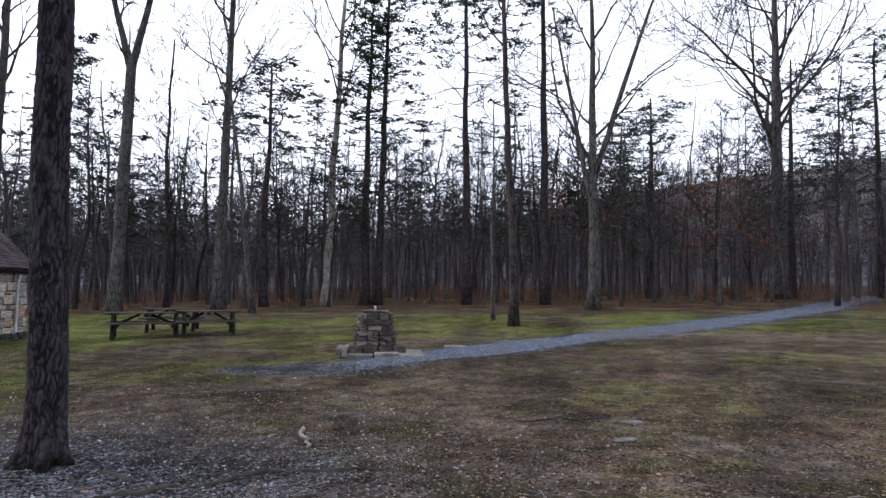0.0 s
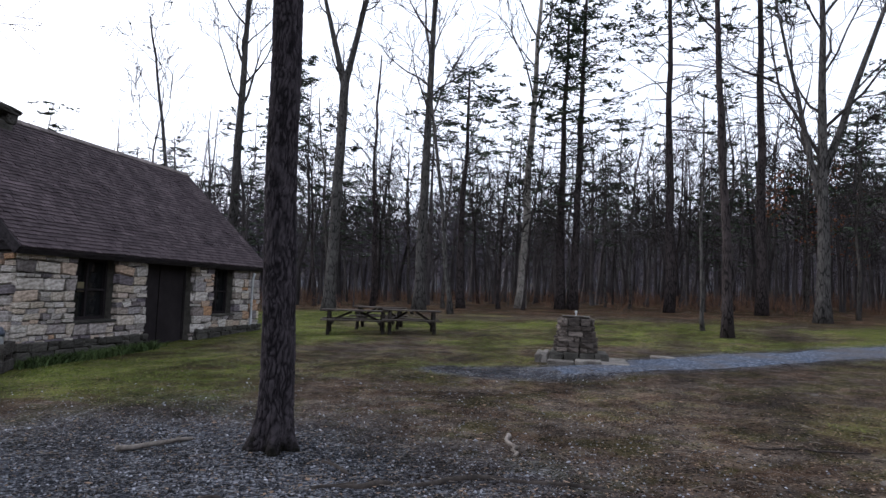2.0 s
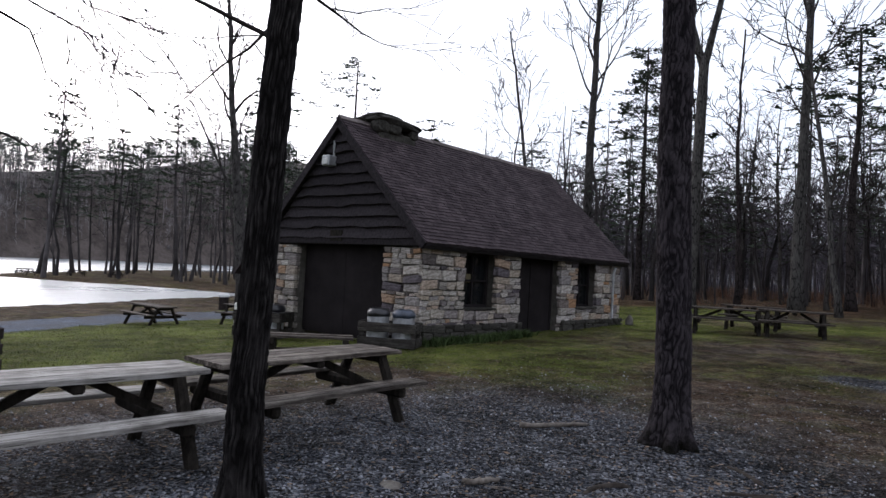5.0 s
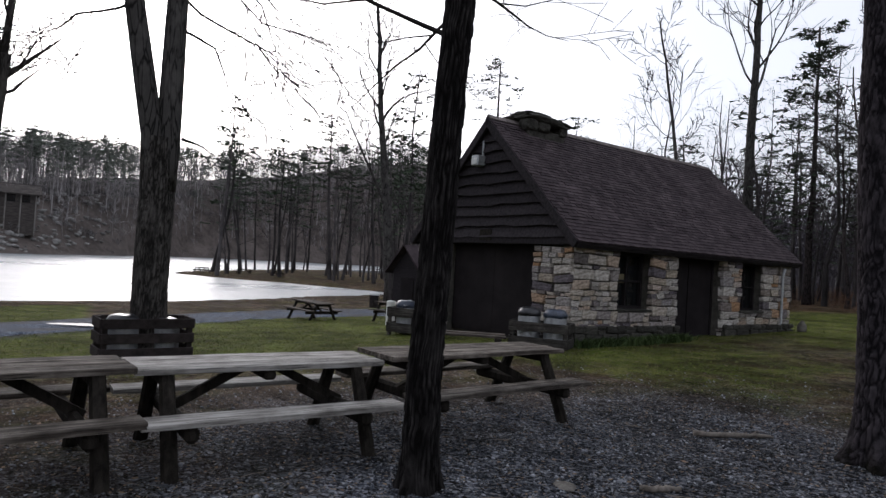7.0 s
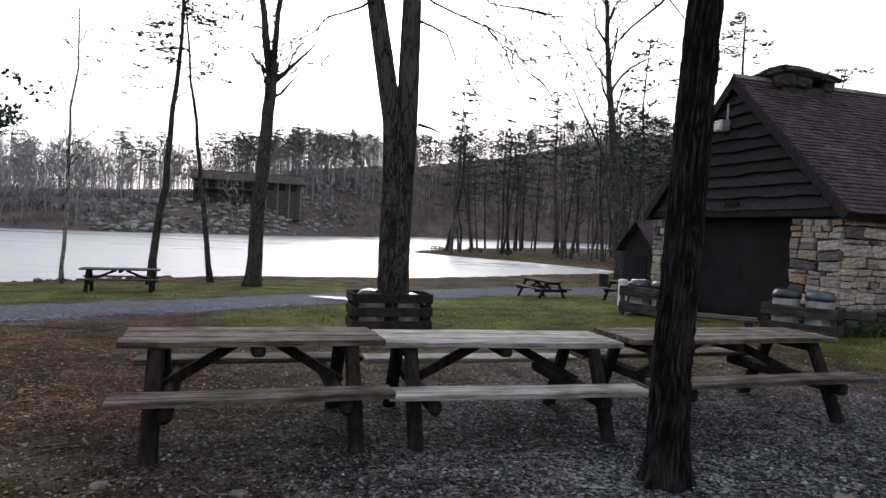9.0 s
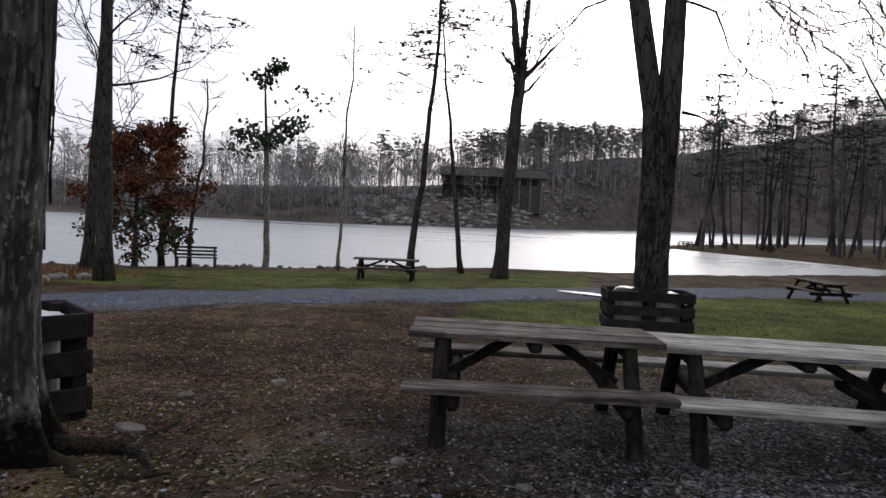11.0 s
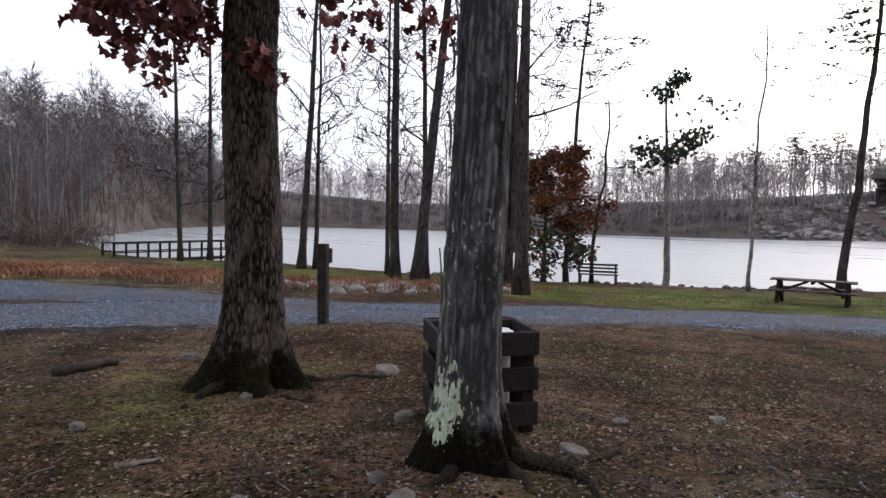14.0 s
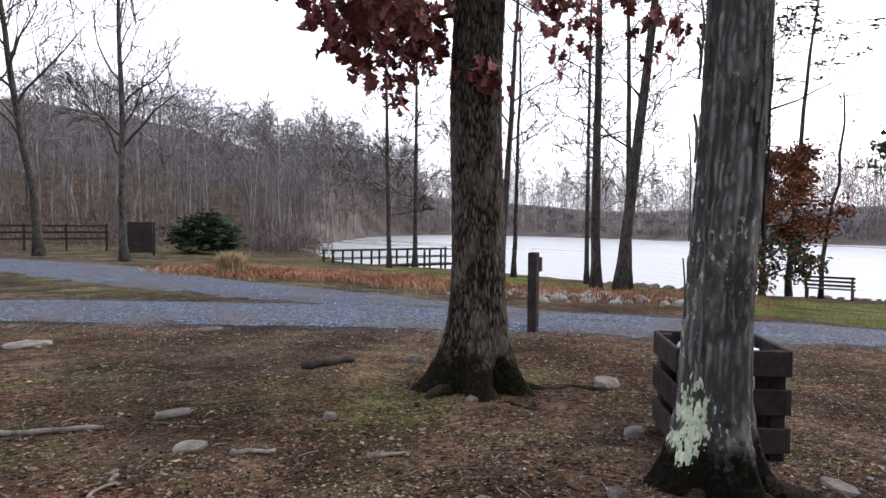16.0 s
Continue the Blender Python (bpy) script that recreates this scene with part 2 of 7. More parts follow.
def stone_material():
    s = Nodes("wall_stone", 0.9, 0.15)
    r = s.random()
    base = s.ramp(r, (0.0, (0.12, 0.105, 0.10)), (0.12, (0.44, 0.41, 0.37)), (0.26, (0.27, 0.25, 0.25)), (0.4, (0.46, 0.42, 0.37)), (0.52, (0.36, 0.21, 0.115)), (0.6, (0.52, 0.49, 0.46)), (0.74, (0.40, 0.34, 0.27)), (0.86, (0.115, 0.10, 0.115)), (1.0, (0.40, 0.36, 0.33)))
    v = s.coords((1, 1, 1))
    n, f = s.noise(v, 5.0), s.noise(v, 45.0)
    c = s.mix(1.0, base, s.ramp(n, (0.36, (0.5, 0.48, 0.46)), (0.64, (1.3, 1.3, 1.3))), "MULTIPLY")
    s.colour(c)
    s.bump(s.math("ADD", n, s.math("MULTIPLY", f, 0.4)), 0.7, 0.02)
    return s.m


M_STONE = stone_material()


def ground_material():
    """Zones: red gravel, green grass, blue reddish leaf litter; bare brown earth elsewhere."""
    s = Nodes("park_ground", 0.97, 0.04)
    z = s.attribute("zone")
    v = s.coords()
    huge, big, mid, fine, grit = s.noise(v, 0.16, 4), s.noise(v, 0.7), s.noise(v, 3.0, 6), s.noise(v, 22.0, 4), s.noise(v, 90.0, 3, 0.7)
    tint = s.noise(s.coords((1.0, 1.0, 1.0)), 1.7, 5, 0.7)
    wn1 = s.add("ShaderNodeTexNoise", Scale=9.0, Detail=3.0)
    s.l.new(v, wn1.inputs["Vector"])
    warp = s.mix(0.13, v, wn1.outputs["Color"], "ADD")

    def cells(scale, vec=warp):
        t = s.add("ShaderNodeTexVoronoi", Scale=scale, Randomness=1.0)
        s.l.new(vec, t.inputs["Vector"])
        c = s.n.new("ShaderNodeSeparateColor")
        s.l.new(t.outputs["Color"], c.inputs[0])
        return t.outputs["Distance"], c.outputs

    d1, c1 = cells(40.0)
    d2, c2 = cells(24.0)
    d3, c3 = cells(90.0)

    def flecks(dist, pick, limit, size):
        return s.math("MULTIPLY", s.math("GREATER_THAN", pick, limit), s.math("LESS_THAN", dist, size))

    lump = s.math("ADD", s.math("MULTIPLY", mid, 0.5), s.math("ADD", s.math("MULTIPLY", fine, 0.3), s.math("MULTIPLY", grit, 0.2)))
    earth = s.ramp(lump, (0.38, (0.018, 0.014, 0.011)), (0.47, (0.076, 0.06, 0.047)), (0.55, (0.135, 0.11, 0.09)), (0.63, (0.26, 0.222, 0.185)))
    brown = s.ramp(lump, (0.38, (0.028, 0.017, 0.01)), (0.5, (0.088, 0.054, 0.034)), (0.64, (0.19, 0.13, 0.085)))
    moss = s.ramp(lump, (0.38, (0.022, 0.022, 0.008)), (0.5, (0.075, 0.07, 0.024)), (0.64, (0.15, 0.125, 0.055)))
    earth = s.mix(s.ramp(tint, (0.48, (0, 0, 0)), (0.6, (0.85, 0.85, 0.85))), earth, brown)
    earth = s.mix(s.ramp(s.noise(s.coords((1.3, 1.3, 1.3)), 0.9, 5, 0.65), (0.54, (0, 0, 0)), (0.66, (0.75, 0.75, 0.75))), earth, moss)
    gravel = s.ramp(s.math("ADD", s.math("MULTIPLY", c1[0], 0.65), s.math("MULTIPLY", mid, 0.35)), (0.26, (0.008, 0.0095, 0.013)), (0.5, (0.05, 0.056, 0.071)), (0.68, (0.12, 0.131, 0.157)), (0.86, (0.37, 0.385, 0.425)))
    g = s.math("ADD", s.math("MULTIPLY", fine, 0.35), s.math("ADD", s.math("MULTIPLY", grit, 0.3), s.math("MULTIPLY", mid, 0.35)))
    green = s.ramp(g, (0.36, (0.026, 0.042, 0.006)), (0.5, (0.108, 0.145, 0.02)), (0.64, (0.24, 0.25, 0.065)))
    straw = s.ramp(g, (0.36, (0.03, 0.027, 0.01)), (0.5, (0.115, 0.10, 0.034)), (0.64, (0.25, 0.21, 0.095)))
    lush = s.ramp(z[1], (0.6, (1, 1, 1)), (0.95, (0.25, 0.25, 0.25)))
    grass = s.mix(s.mix(1.0, s.ramp(tint, (0.40, (0, 0, 0)), (0.6, (0.95, 0.95, 0.95))), lush, "MULTIPLY"), green, straw)
    litter = s.ramp(s.math("ADD", s.math("MULTIPLY", c2[0], 0.5), s.math("MULTIPLY", lump, 0.5)), (0.2, (0.014, 0.008, 0.005)), (0.45, (0.072, 0.038, 0.021)), (0.62, (0.145, 0.078, 0.042)), (0.8, (0.25, 0.16, 0.098)))
    w = s.math("SUBTRACT", s.math("ADD", s.math("MULTIPLY", mid, 1.2), s.math("MULTIPLY", fine, 0.8)), 1.0)

    def edge(sock, gain=1.4):
        return s.math("ADD", s.math("MULTIPLY", s.math("SUBTRACT", sock, 0.5), 2.2), s.math("ADD", s.math("MULTIPLY", w, gain), 0.5), True)

    c = s.mix(edge(z[2]), earth, litter)
    patch = s.noise(s.coords((1.1, 1.1, 1.1)), 0.55, 6, 0.7)
    c = s.mix(s.ramp(patch, (0.49, (0, 0, 0)), (0.57, (0.6, 0.6, 0.6))), c, s.ramp(lump, (0.38, (0.022, 0.013, 0.008)), (0.5, (0.105, 0.066, 0.042)), (0.62, (0.27, 0.19, 0.13))))
    c = s.mix(s.ramp(s.noise(s.coords((0.9, 0.9, 0.9)), 1.1, 6, 0.7), (0.51, (0, 0, 0)), (0.58, (0.75, 0.75, 0.75))), c, moss)
    c = s.mix(edge(z[1]), c, grass)
    c = s.mix(edge(z[0], 1.0), c, gravel)
    c = s.mix(flecks(d2, c2[1], 0.84, 0.36), c, (0.30, 0.22, 0.15))
    c = s.mix(flecks(d1, c1[1], 0.86, 0.33), c, (0.31, 0.27, 0.225))
    c = s.mix(flecks(d3, c3[1], 0.85, 0.42), c, (0.24, 0.22, 0.2))
    c = s.mix(flecks(d2, c2[2], 0.74, 0.42), c, (0.012, 0.009, 0.007))
    c = s.mix(flecks(d1, c1[2], 0.86, 0.4), c, (0.02, 0.016, 0.013))
    c = s.mix(1.0, c, s.ramp(big, (0.37, (0.38, 0.37, 0.36)), (0.63, (1.0, 1.0, 1.0))), "MULTIPLY")
    c = s.mix(1.0, c, s.ramp(huge, (0.36, (0.66, 0.65, 0.64)), (0.64, (1.05, 1.05, 1.05))), "MULTIPLY")
    s.colour(c)
    s.bump(s.math("ADD", s.math("MULTIPLY", d1, -0.35), s.math("ADD", s.math("MULTIPLY", fine, 0.8), s.math("MULTIPLY", grit, 0.45))), 1.0, 0.035)
    return s.m


M_GROUND = ground_material()
M_SLOPE = surface("rocky_hillside", (0.036, 0.029, 0.026), (0.125, 0.104, 0.094), 0.12, (1, 1, 1), bump=0.6, dist=1.0, fine=0.9)


def gravel_material():
    s = Nodes("blue_grey_gravel", 0.92, 0.1)
    v = s.coords()
    vo = s.add("ShaderNodeTexVoronoi", Scale=34.0)
    s.l.new(v, vo.inputs["Vector"])
    cell = s.n.new("ShaderNodeSeparateColor")
    s.l.new(vo.outputs["Color"], cell.inputs[0])
    mid = s.noise(v, 0.8, 6)
    c = s.ramp(cell.outputs[0], (0.1, (0.022, 0.029, 0.046)), (0.6, (0.06, 0.078, 0.113)), (0.95, (0.2, 0.23, 0.285)))
    c = s.mix(s.ramp(mid, (0.44, (0, 0, 0)), (0.62, (0.7, 0.7, 0.7))), c, (0.085, 0.074, 0.066))
    s.colour(c)
    s.bump(vo.outputs["Distance"], 0.8, -0.03)
    return s.m


M_GRAVEL = gravel_material()


def water_material():
    """Ruffled water with calmer lanes lying across the wind."""
    s = Nodes("lake_water", 0.24, 0.5)
    # pale base colour stands in for part of the white sky's reflection
    s.b.inputs["Base Color"].default_value = (0.27, 0.29, 0.3, 1)
    s.b.inputs["IOR"].default_value = 1.45
    lanes = s.noise(s.coords((0.05, 0.012, 1.0)), 1.0, 4, 0.55)
    s.l.new(s.ramp(lanes, (0.5, (0.34, 0.34, 0.34)), (0.66, (0.18, 0.18, 0.18))), s.b.inputs["Roughness"])
    n = s.noise(s.coords((0.8, 0.3, 1.0)), 1.0, 5, 0.6)
    s.bump(n, 0.9, 0.3)
    return s.m


M_WATER = water_material()


def glass_material():
    s = Nodes("dark_window_glass", 0.08, 0.5)
    s.b.inputs["Base Color"].default_value = (0.01, 0.011, 0.012, 1)
    return s.m


M_GLASS = glass_material()

# ---- mesh helpers ----


class Build:
    """Vertices and faces of one mesh."""

    def __init__(self):
        self.v, self.f = [], []

    def tube(self, pts, radii, sides=6, cap=True):
        base = len(self.v)
        side = Vector((1, 0, 0))
        for i, p in enumerate(pts):
            d = (pts[min(i + 1, len(pts) - 1)] - pts[max(i - 1, 0)]).normalized()
            a = d.cross(side)
            if a.length < 0.1:
                a = d.cross(Vector((0, 1, 0)))
            a.normalize()
            side = a.cross(d)
            b = a.cross(d)
            for k in range(sides):
                w = 2 * math.pi * k / sides
                self.v.append(p + radii[i] * (math.cos(w) * a + math.sin(w) * b))
        for i in range(len(pts) - 1):
            for k in range(sides):
                q, r = base + i * sides, base + (i + 1) * sides
                self.f.append((q + k, q + (k + 1) % sides, r + (k + 1) % sides, r + k))
        if cap:
            self.f.append(tuple(base + (len(pts) - 1) * sides + k for k in range(sides)))
            self.f.append(tuple(base + k for k in reversed(range(sides))))

    def box(self, size, m=None, jitter=0.0, rnd=random):
        """A box of that size about the origin, moved by m, its corners loosened by jitter."""
        base = len(self.v)
        for x in (-0.5, 0.5):
            for y in (-0.5, 0.5):
                for z in (-0.5, 0.5):
                    p = Vector((x * size[0] + rnd.uniform(-jitter, jitter), y * size[1] + rnd.uniform(-jitter, jitter), z * size[2] + rnd.uniform(-jitter, jitter)))
                    self.v.append(m @ p if m else p)
        for f in ((0, 1, 3, 2), (4, 6, 7, 5), (0, 4, 5, 1), (2, 3, 7, 6), (0, 2, 6, 4), (1, 5, 7, 3)):
            self.f.append(tuple(base + i for i in f))

    def lathe(self, rings, sides=16, m=None):
        """Rings of (radius, z) about the z axis, closed at both ends."""
        base = len(self.v)
        for r, z in rings:
            for k in range(sides):
                w = 2 * math.pi * k / sides
                p = Vector((r * math.cos(w), r * math.sin(w), z))
                self.v.append(m @ p if m else p)
        for i in range(len(rings) - 1):
            for k in range(sides):
                q, r = base + i * sides, base + (i + 1) * sides
                self.f.append((q + k, q + (k + 1) % sides, r + (k + 1) % sides, r + k))
        self.f.append(tuple(base + k for k in reversed(range(sides))))
        self.f.append(tuple(base + (len(rings) - 1) * sides + k for k in range(sides)))

    def mesh(self, name, material, smooth=False):
        me = bpy.data.meshes.new(name)
        me.from_pydata([tuple(p) for p in self.v], [], self.f)
        me.materials.append(material)
        if smooth:
            me.shade_smooth()
        return me


def part(name, build, material, parent, label="", smooth=False, bevel=0.0):
    """One mesh object under a thing or under a part."""
    me = build if isinstance(build, bpy.types.Mesh) else build.mesh(name, material, smooth)
    if bevel:
        bm = bmesh.new()
        bm.from_mesh(me)
        bmesh.ops.bevel(bm, geom=bm.edges[:], offset=bevel, segments=1, affect="EDGES")
        bm.to_mesh(me)
        bm.free()
    ob = new(name, me)
    ob.parent = parent
    return tagged(ob, label)


def thing(name, m, label, category, group="", kind=""):
    ob = new(name)
    ob.matrix_world = m
    ob.empty_display_size = 0.2
    return tagged(ob, label, category, group, kind)


def lone(name, build, material, m, label, category, group="", kind="", smooth=False):
    """A thing that is one mesh."""
    me = build if isinstance(build, bpy.types.Mesh) else build.mesh(name, material, smooth)
    ob = new(name, me)
    ob.matrix_world = m
    return tagged(ob, label, category, group, kind)


def mesh_from_arrays(name, v, f, material):
    """A mesh from arrays of corners and triangles."""
    me = bpy.data.meshes.new(name)
    me.vertices.add(len(v))
    me.vertices.foreach_set("co", np.asarray(v, np.float32).ravel())
    me.loops.add(len(f) * 3)
    me.loops.foreach_set("vertex_index", np.asarray(f, np.int32).ravel())
    me.polygons.add(len(f))
    me.polygons.foreach_set("loop_start", np.arange(0, len(f) * 3, 3, dtype=np.int32))
    me.update(calc_edges=True)
    me.materials.append(material)
    return me


def as_arrays(build):
    tris = []
    for f in build.f:
        for i in range(1, len(f) - 1):
            tris.append((f[0], f[i], f[i + 1]))
    return np.array([tuple(p) for p in build.v], np.float32), np.array(tris, np.int32)


def scatter(name, templates, places, material):
    """Joins many placed templates into one mesh. A place: template index, x, y, z, turn, scale across, scale up, lean x, lean y."""
    vs, fs, base = [], [], 0
    for k, x, y, z, turn, sx, sz, lx, ly in places:
        v, f = templates[k]
        c, s = math.cos(turn), math.sin(turn)
        w = np.empty_like(v)
        w[:, 0] = (v[:, 0] * c - v[:, 1] * s) * sx + x + v[:, 2] * sz * lx
        w[:, 1] = (v[:, 0] * s + v[:, 1] * c) * sx + y + v[:, 2] * sz * ly
        w[:, 2] = v[:, 2] * sz + z
        vs.append(w)
        fs.append(f + base)
        base += len(v)
    return mesh_from_arrays(name, np.concatenate(vs), np.concatenate(fs), material)


# ---- lie of the land ----


def smooth01(a, b, x):
    k = min(1.0, max(0.0, (x - a) / (b - a)))
    return k * k * (3 - 2 * k)


def table(rows, x):
    """Linear reading of a short table."""
    if x <= rows[0][0]:
        return rows[0][1]
    for (a, p), (b, q) in zip(rows, rows[1:]):
        if x <= b:
            return p + (q - p) * (x - a) / (b - a)
    return rows[-1][1]


WATER = -2.0
FALL = 0.021  # the whole meadow falls towards the lake
NEAR_SHORE = [(58, 74), (62, 66), (66, 60), (70.5, 54), (74.5, 48), (80, 45), (88.5, 42.5), (97, 40), (104, 38), (110, 36.5), (122, 35), (130, 38), (140, 41), (150, 44), (157, 46), (160, 70), (163, 400)]
SPIT_NEAR = [(58, 64), (62, 69), (64.6, 72), (69.5, 76), (74.5, 82), (78.4, 88), (80.5, 93)]
SPIT_FAR = [(50, 200), (64, 180), (70, 150), (76, 112), (80.5, 93)]
FAR_SHORE = [(50, 330), (62, 310), (72, 280), (79, 245), (82.5, 212), (84, 196), (89, 165), (93, 150), (97, 142), (104, 130), (110, 130), (117, 133), (124, 136), (133, 146), (142, 165), (150, 168), (155, 140), (158, 104), (163, 80)]
RIDGE = [(-180, 9.0), (-150, 9.5), (-120, 6.0), (-70, 9.0), (-45, 11.5), (-30, 10.5), (-18, 9.0), (-8, 7.0), (4, 4.6), (14, 3.0), (32, 3.0), (45, 5.5), (58, 9.2), (64, 8.6), (70, 7.0), (78, 5.8), (84, 5.4), (90, 4.8), (94, 3.2), (98, 2.4), (104, 2.0), (110, 1.7), (120, 1.2), (135, 1.0), (150, 2.4), (158, 4.2), (166, 6.5), (176, 8.6), (180, 9.0)]


def bearing(x, y):
    """Degrees from +y towards -x."""
    return math.degrees(math.atan2(-x, y))


def meadow(x, y):
    lake_side = smooth01(15, 28, -x) * smooth01(42, 60, bearing(x, y))
    return FALL * min(30.0, max(-45.0, x)) + 0.026 * min(max(0, y - 6), 45) * (1 - lake_side) - 0.034 * min(max(0, -x - 8), 24) * (1 - smooth01(8, 30, y) * 0.7 * (1 - lake_side)) - 0.02 * min(max(0, -y - 4), 20)


def in_lake(x, y):
    """Metres into the lake; negative on land."""
    r, b = math.hypot(x, y), bearing(x, y)
    if b < 50 or b > 163:
        return -50.0
    far = table(FAR_SHORE, b) - r
    if b < 58:
        return min(r - table(SPIT_FAR, b), far)
    d = min(r - table(NEAR_SHORE, b), far)
    if b < 80.5:
        spit = min(r - table(SPIT_NEAR, b), table(SPIT_FAR, b) - r)
        d = min(d, -spit)
    return d


def land(x, y):
    r, b = math.hypot(x, y), bearing(x, y)
    z = meadow(x, y)
    wob = noise.noise(Vector((x * 0.13, y * 0.13, 0)))
    d = in_lake(x, y) + 2.2 * wob
    if r > 40:
        foot = table([(-180, 60), (-60, 150), (-20, 140), (40, 130), (49, 130), (50, 300)], b) if b < 50 else (table(FAR_SHORE, b) + 6 if b < 163 else 60)
        if r > foot:
            top = 0.9 * math.tan(radians(table(RIDGE, b)))
            lodge_side = 58 < b < 160
            k = smooth01(0, 420 if b < 48 else (70 if lodge_side else 170), r - foot)
            near = (1.0 if lodge_side else 0.55) * min(1.0, (r - foot) / (24.0 if lodge_side else 60.0))
            z = max(z, WATER + 0.4) * (1 - k) + (r * top + 1.5) * max(k, near * 0.85) * (1 + 0.12 * noise.noise(Vector((x * 0.01, y * 0.01, 3))))
            z = max(z, WATER + 0.4) if d < 0 else z
    if d > -3:
        k = smooth01(-3, 3, d)
        z = z * (1 - k) + (WATER - 1.2) * k if z < 2 or d > 0 else z
    z += 0.035 * noise.noise(Vector((x * 0.6, y * 0.6, 7))) + 0.015 * noise.noise(Vector((x * 2.3, y * 2.3, 1)))
    return z


def along(points, x, y):
    """Distance from a polyline, with the share of the way along it."""
    best, at, n = 1e9, 0.0, len(points) - 1
    for i, ((ax, ay), (bx, by)) in enumerate(zip(points, points[1:])):
        dx, dy = bx - ax, by - ay
        k = min(1.0, max(0.0, ((x - ax) * dx + (y - ay) * dy) / (dx * dx + dy * dy)))
        e = math.hypot(x - ax - k * dx, y - ay - k * dy)
        if e < best:
            best, at = e, (i + k) / n
    return best, at


ROAD = [(26, -20), (8, -17), (-0.4, -15.9), (-6.1, -12.3), (-13.6, -7.3), (-17.7, -2.6), (-22.0, 1.0), (-29, 7.5), (-33, 14), (-34, 24), (-32, 40)]
ROAD_B = [(14, -44), (4, -37), (-1.0, -31.5), (-4.5, -22), (-7.5, -14.5), (-10.5, -9.8)]
PATH_LINE = [(-3.0, 13.0), (-1.2, 13.1), (2.6, 16.6), (8.8, 21.4), (19, 31), (40, 55), (80, 100)]


def zones(x, y):
    """Shares of gravel, grass and leaf litter in the ground."""
    n = noise.noise(Vector((x * 0.25, y * 0.25, 2))) * 0.35 + noise.noise(Vector((x * 0.8, y * 0.8, 5))) * 0.22
    r, b = math.hypot(x, y), bearing(x, y)
    e = math.hypot((x + 4.0) / 4.2, (y - 4.0) / 4.8)
    gravel = 1.15 - 0.75 * e + n * 0.6
    dr, _ = along(ROAD, x, y)
    db, _ = along(ROAD_B, x, y)
    dp, at = along(PATH_LINE, x, y)
    gravel = max(gravel, 1.4 - dr / 2.3, 1.2 - db / 2.2, 1.2 - dp / (0.9 + 2.0 * at))
    grass = -0.2
    if y > 8.0 and r < 75:
        grass = 0.14 + 1.5 * n + 0.5 * smooth01(15, 21, y) * (1 - smooth01(27, 34, y)) + 0.6 * math.exp(-((x + 9) ** 2 + (y - 11) ** 2) / 30)
        if x > -2 and y < 15:
            grass = 0.2 + 1.5 * n
    if x < -7.5 and y > -1.5:
        grass = max(grass, 0.9 * smooth01(-8.5, -13, x) + n + 0.15 if x < -8.5 else 0)
    if x < -16 and y <= 2 and r < 45:
        grass = max(grass, 0.85 + n)
    if b > 140 and r > 14:
        grass = max(grass, 0.34 + n)
    grass = max(grass, 0.4 - 0.2 * math.hypot(x + 3.3, y + 6.9) + 1.6 * n)
    litter = 0.25 + n
    if x < -6 and -14 < y < 0:
        litter = 0.95
    if x < 0 and y < -2.0 and r < 14:
        litter = max(litter, 0.6 + n)
    if b < 60 and b > -100 and r > 32:
        litter = max(litter, smooth01(30, 37, r + 6 * n) * 1.15)
        grass *= 1 - smooth01(34, 42, r + 8 * n)
    if b > 50 and -7 < in_lake(x, y) < 1:
        grass = min(grass, 0.25 + n)
        litter = 0.6
    if 58 < b < 86 and r > 26 and -22 < in_lake(x, y) < 1:
        grass, litter = min(grass, 0.2 + n), 0.3 + n
    if r > 70:
        litter = 0.35 + n
        grass = min(grass, 0.1) if r > 90 and not 50 < b < 90 else min(grass, 0.05)
        if 50 < b < 90 and r < 150:
            grass, litter = 0.3 + n, 0.55
    if r > 150:
        gravel, grass, litter = 0.62 + n, -0.1, 0.3 + n
    return gravel, grass, litter


def build_ground():
    radii, r = [0.0], 0.35
    while r < 40:
        radii.append(r)
        r *= 1.028
    while r < 1900:
        radii.append(r)
        r *= 1.036 if r < 250 else 1.06
    n = 360
    verts, cols = [(0.0, 0.0, land(0.01, 0.01))], [(0.3, 0.1, 0.5)]
    for r in radii[1:]:
        for k in range(n):
            w = 2 * math.pi * k / n
            x, y = r * math.cos(w), r * math.sin(w)
            verts.append((x, y, land(x, y)))
            cols.append(zones(x, y))
    faces = [(0, 1 + k, 1 + (k + 1) % n) for k in range(n)]
    for i in range(len(radii) - 2):
        for k in range(n):
            a, b = 1 + i * n, 1 + (i + 1) * n
            faces.append((a + k, b + k, b + (k + 1) % n, a + (k + 1) % n))
    me = bpy.data.meshes.new("ground")
    me.from_pydata(verts, [], faces)
    at = me.color_attributes.new("zone", "FLOAT_COLOR", "POINT")
    at.data.foreach_set("color", np.array([(min(1, max(0, g)), min(1, max(0, h)), min(1, max(0, l)), 1) for g, h, l in cols], np.float32).ravel())
    me.materials.append(M_GROUND)
    me.materials.append(M_SLOPE)
    me.polygons.foreach_set("material_index", [1 if math.hypot(*verts[f[1]][:2]) > (table(FAR_SHORE, bearing(*verts[f[1]][:2])) - 4 if 58 < bearing(*verts[f[1]][:2]) < 160 else 205) else 0 for f in faces])
    me.shade_smooth()
    tagged(new("ground", me), "leaf-strewn sloping lakeside park ground with worn grass", "ground", kind="structure")


build_ground()


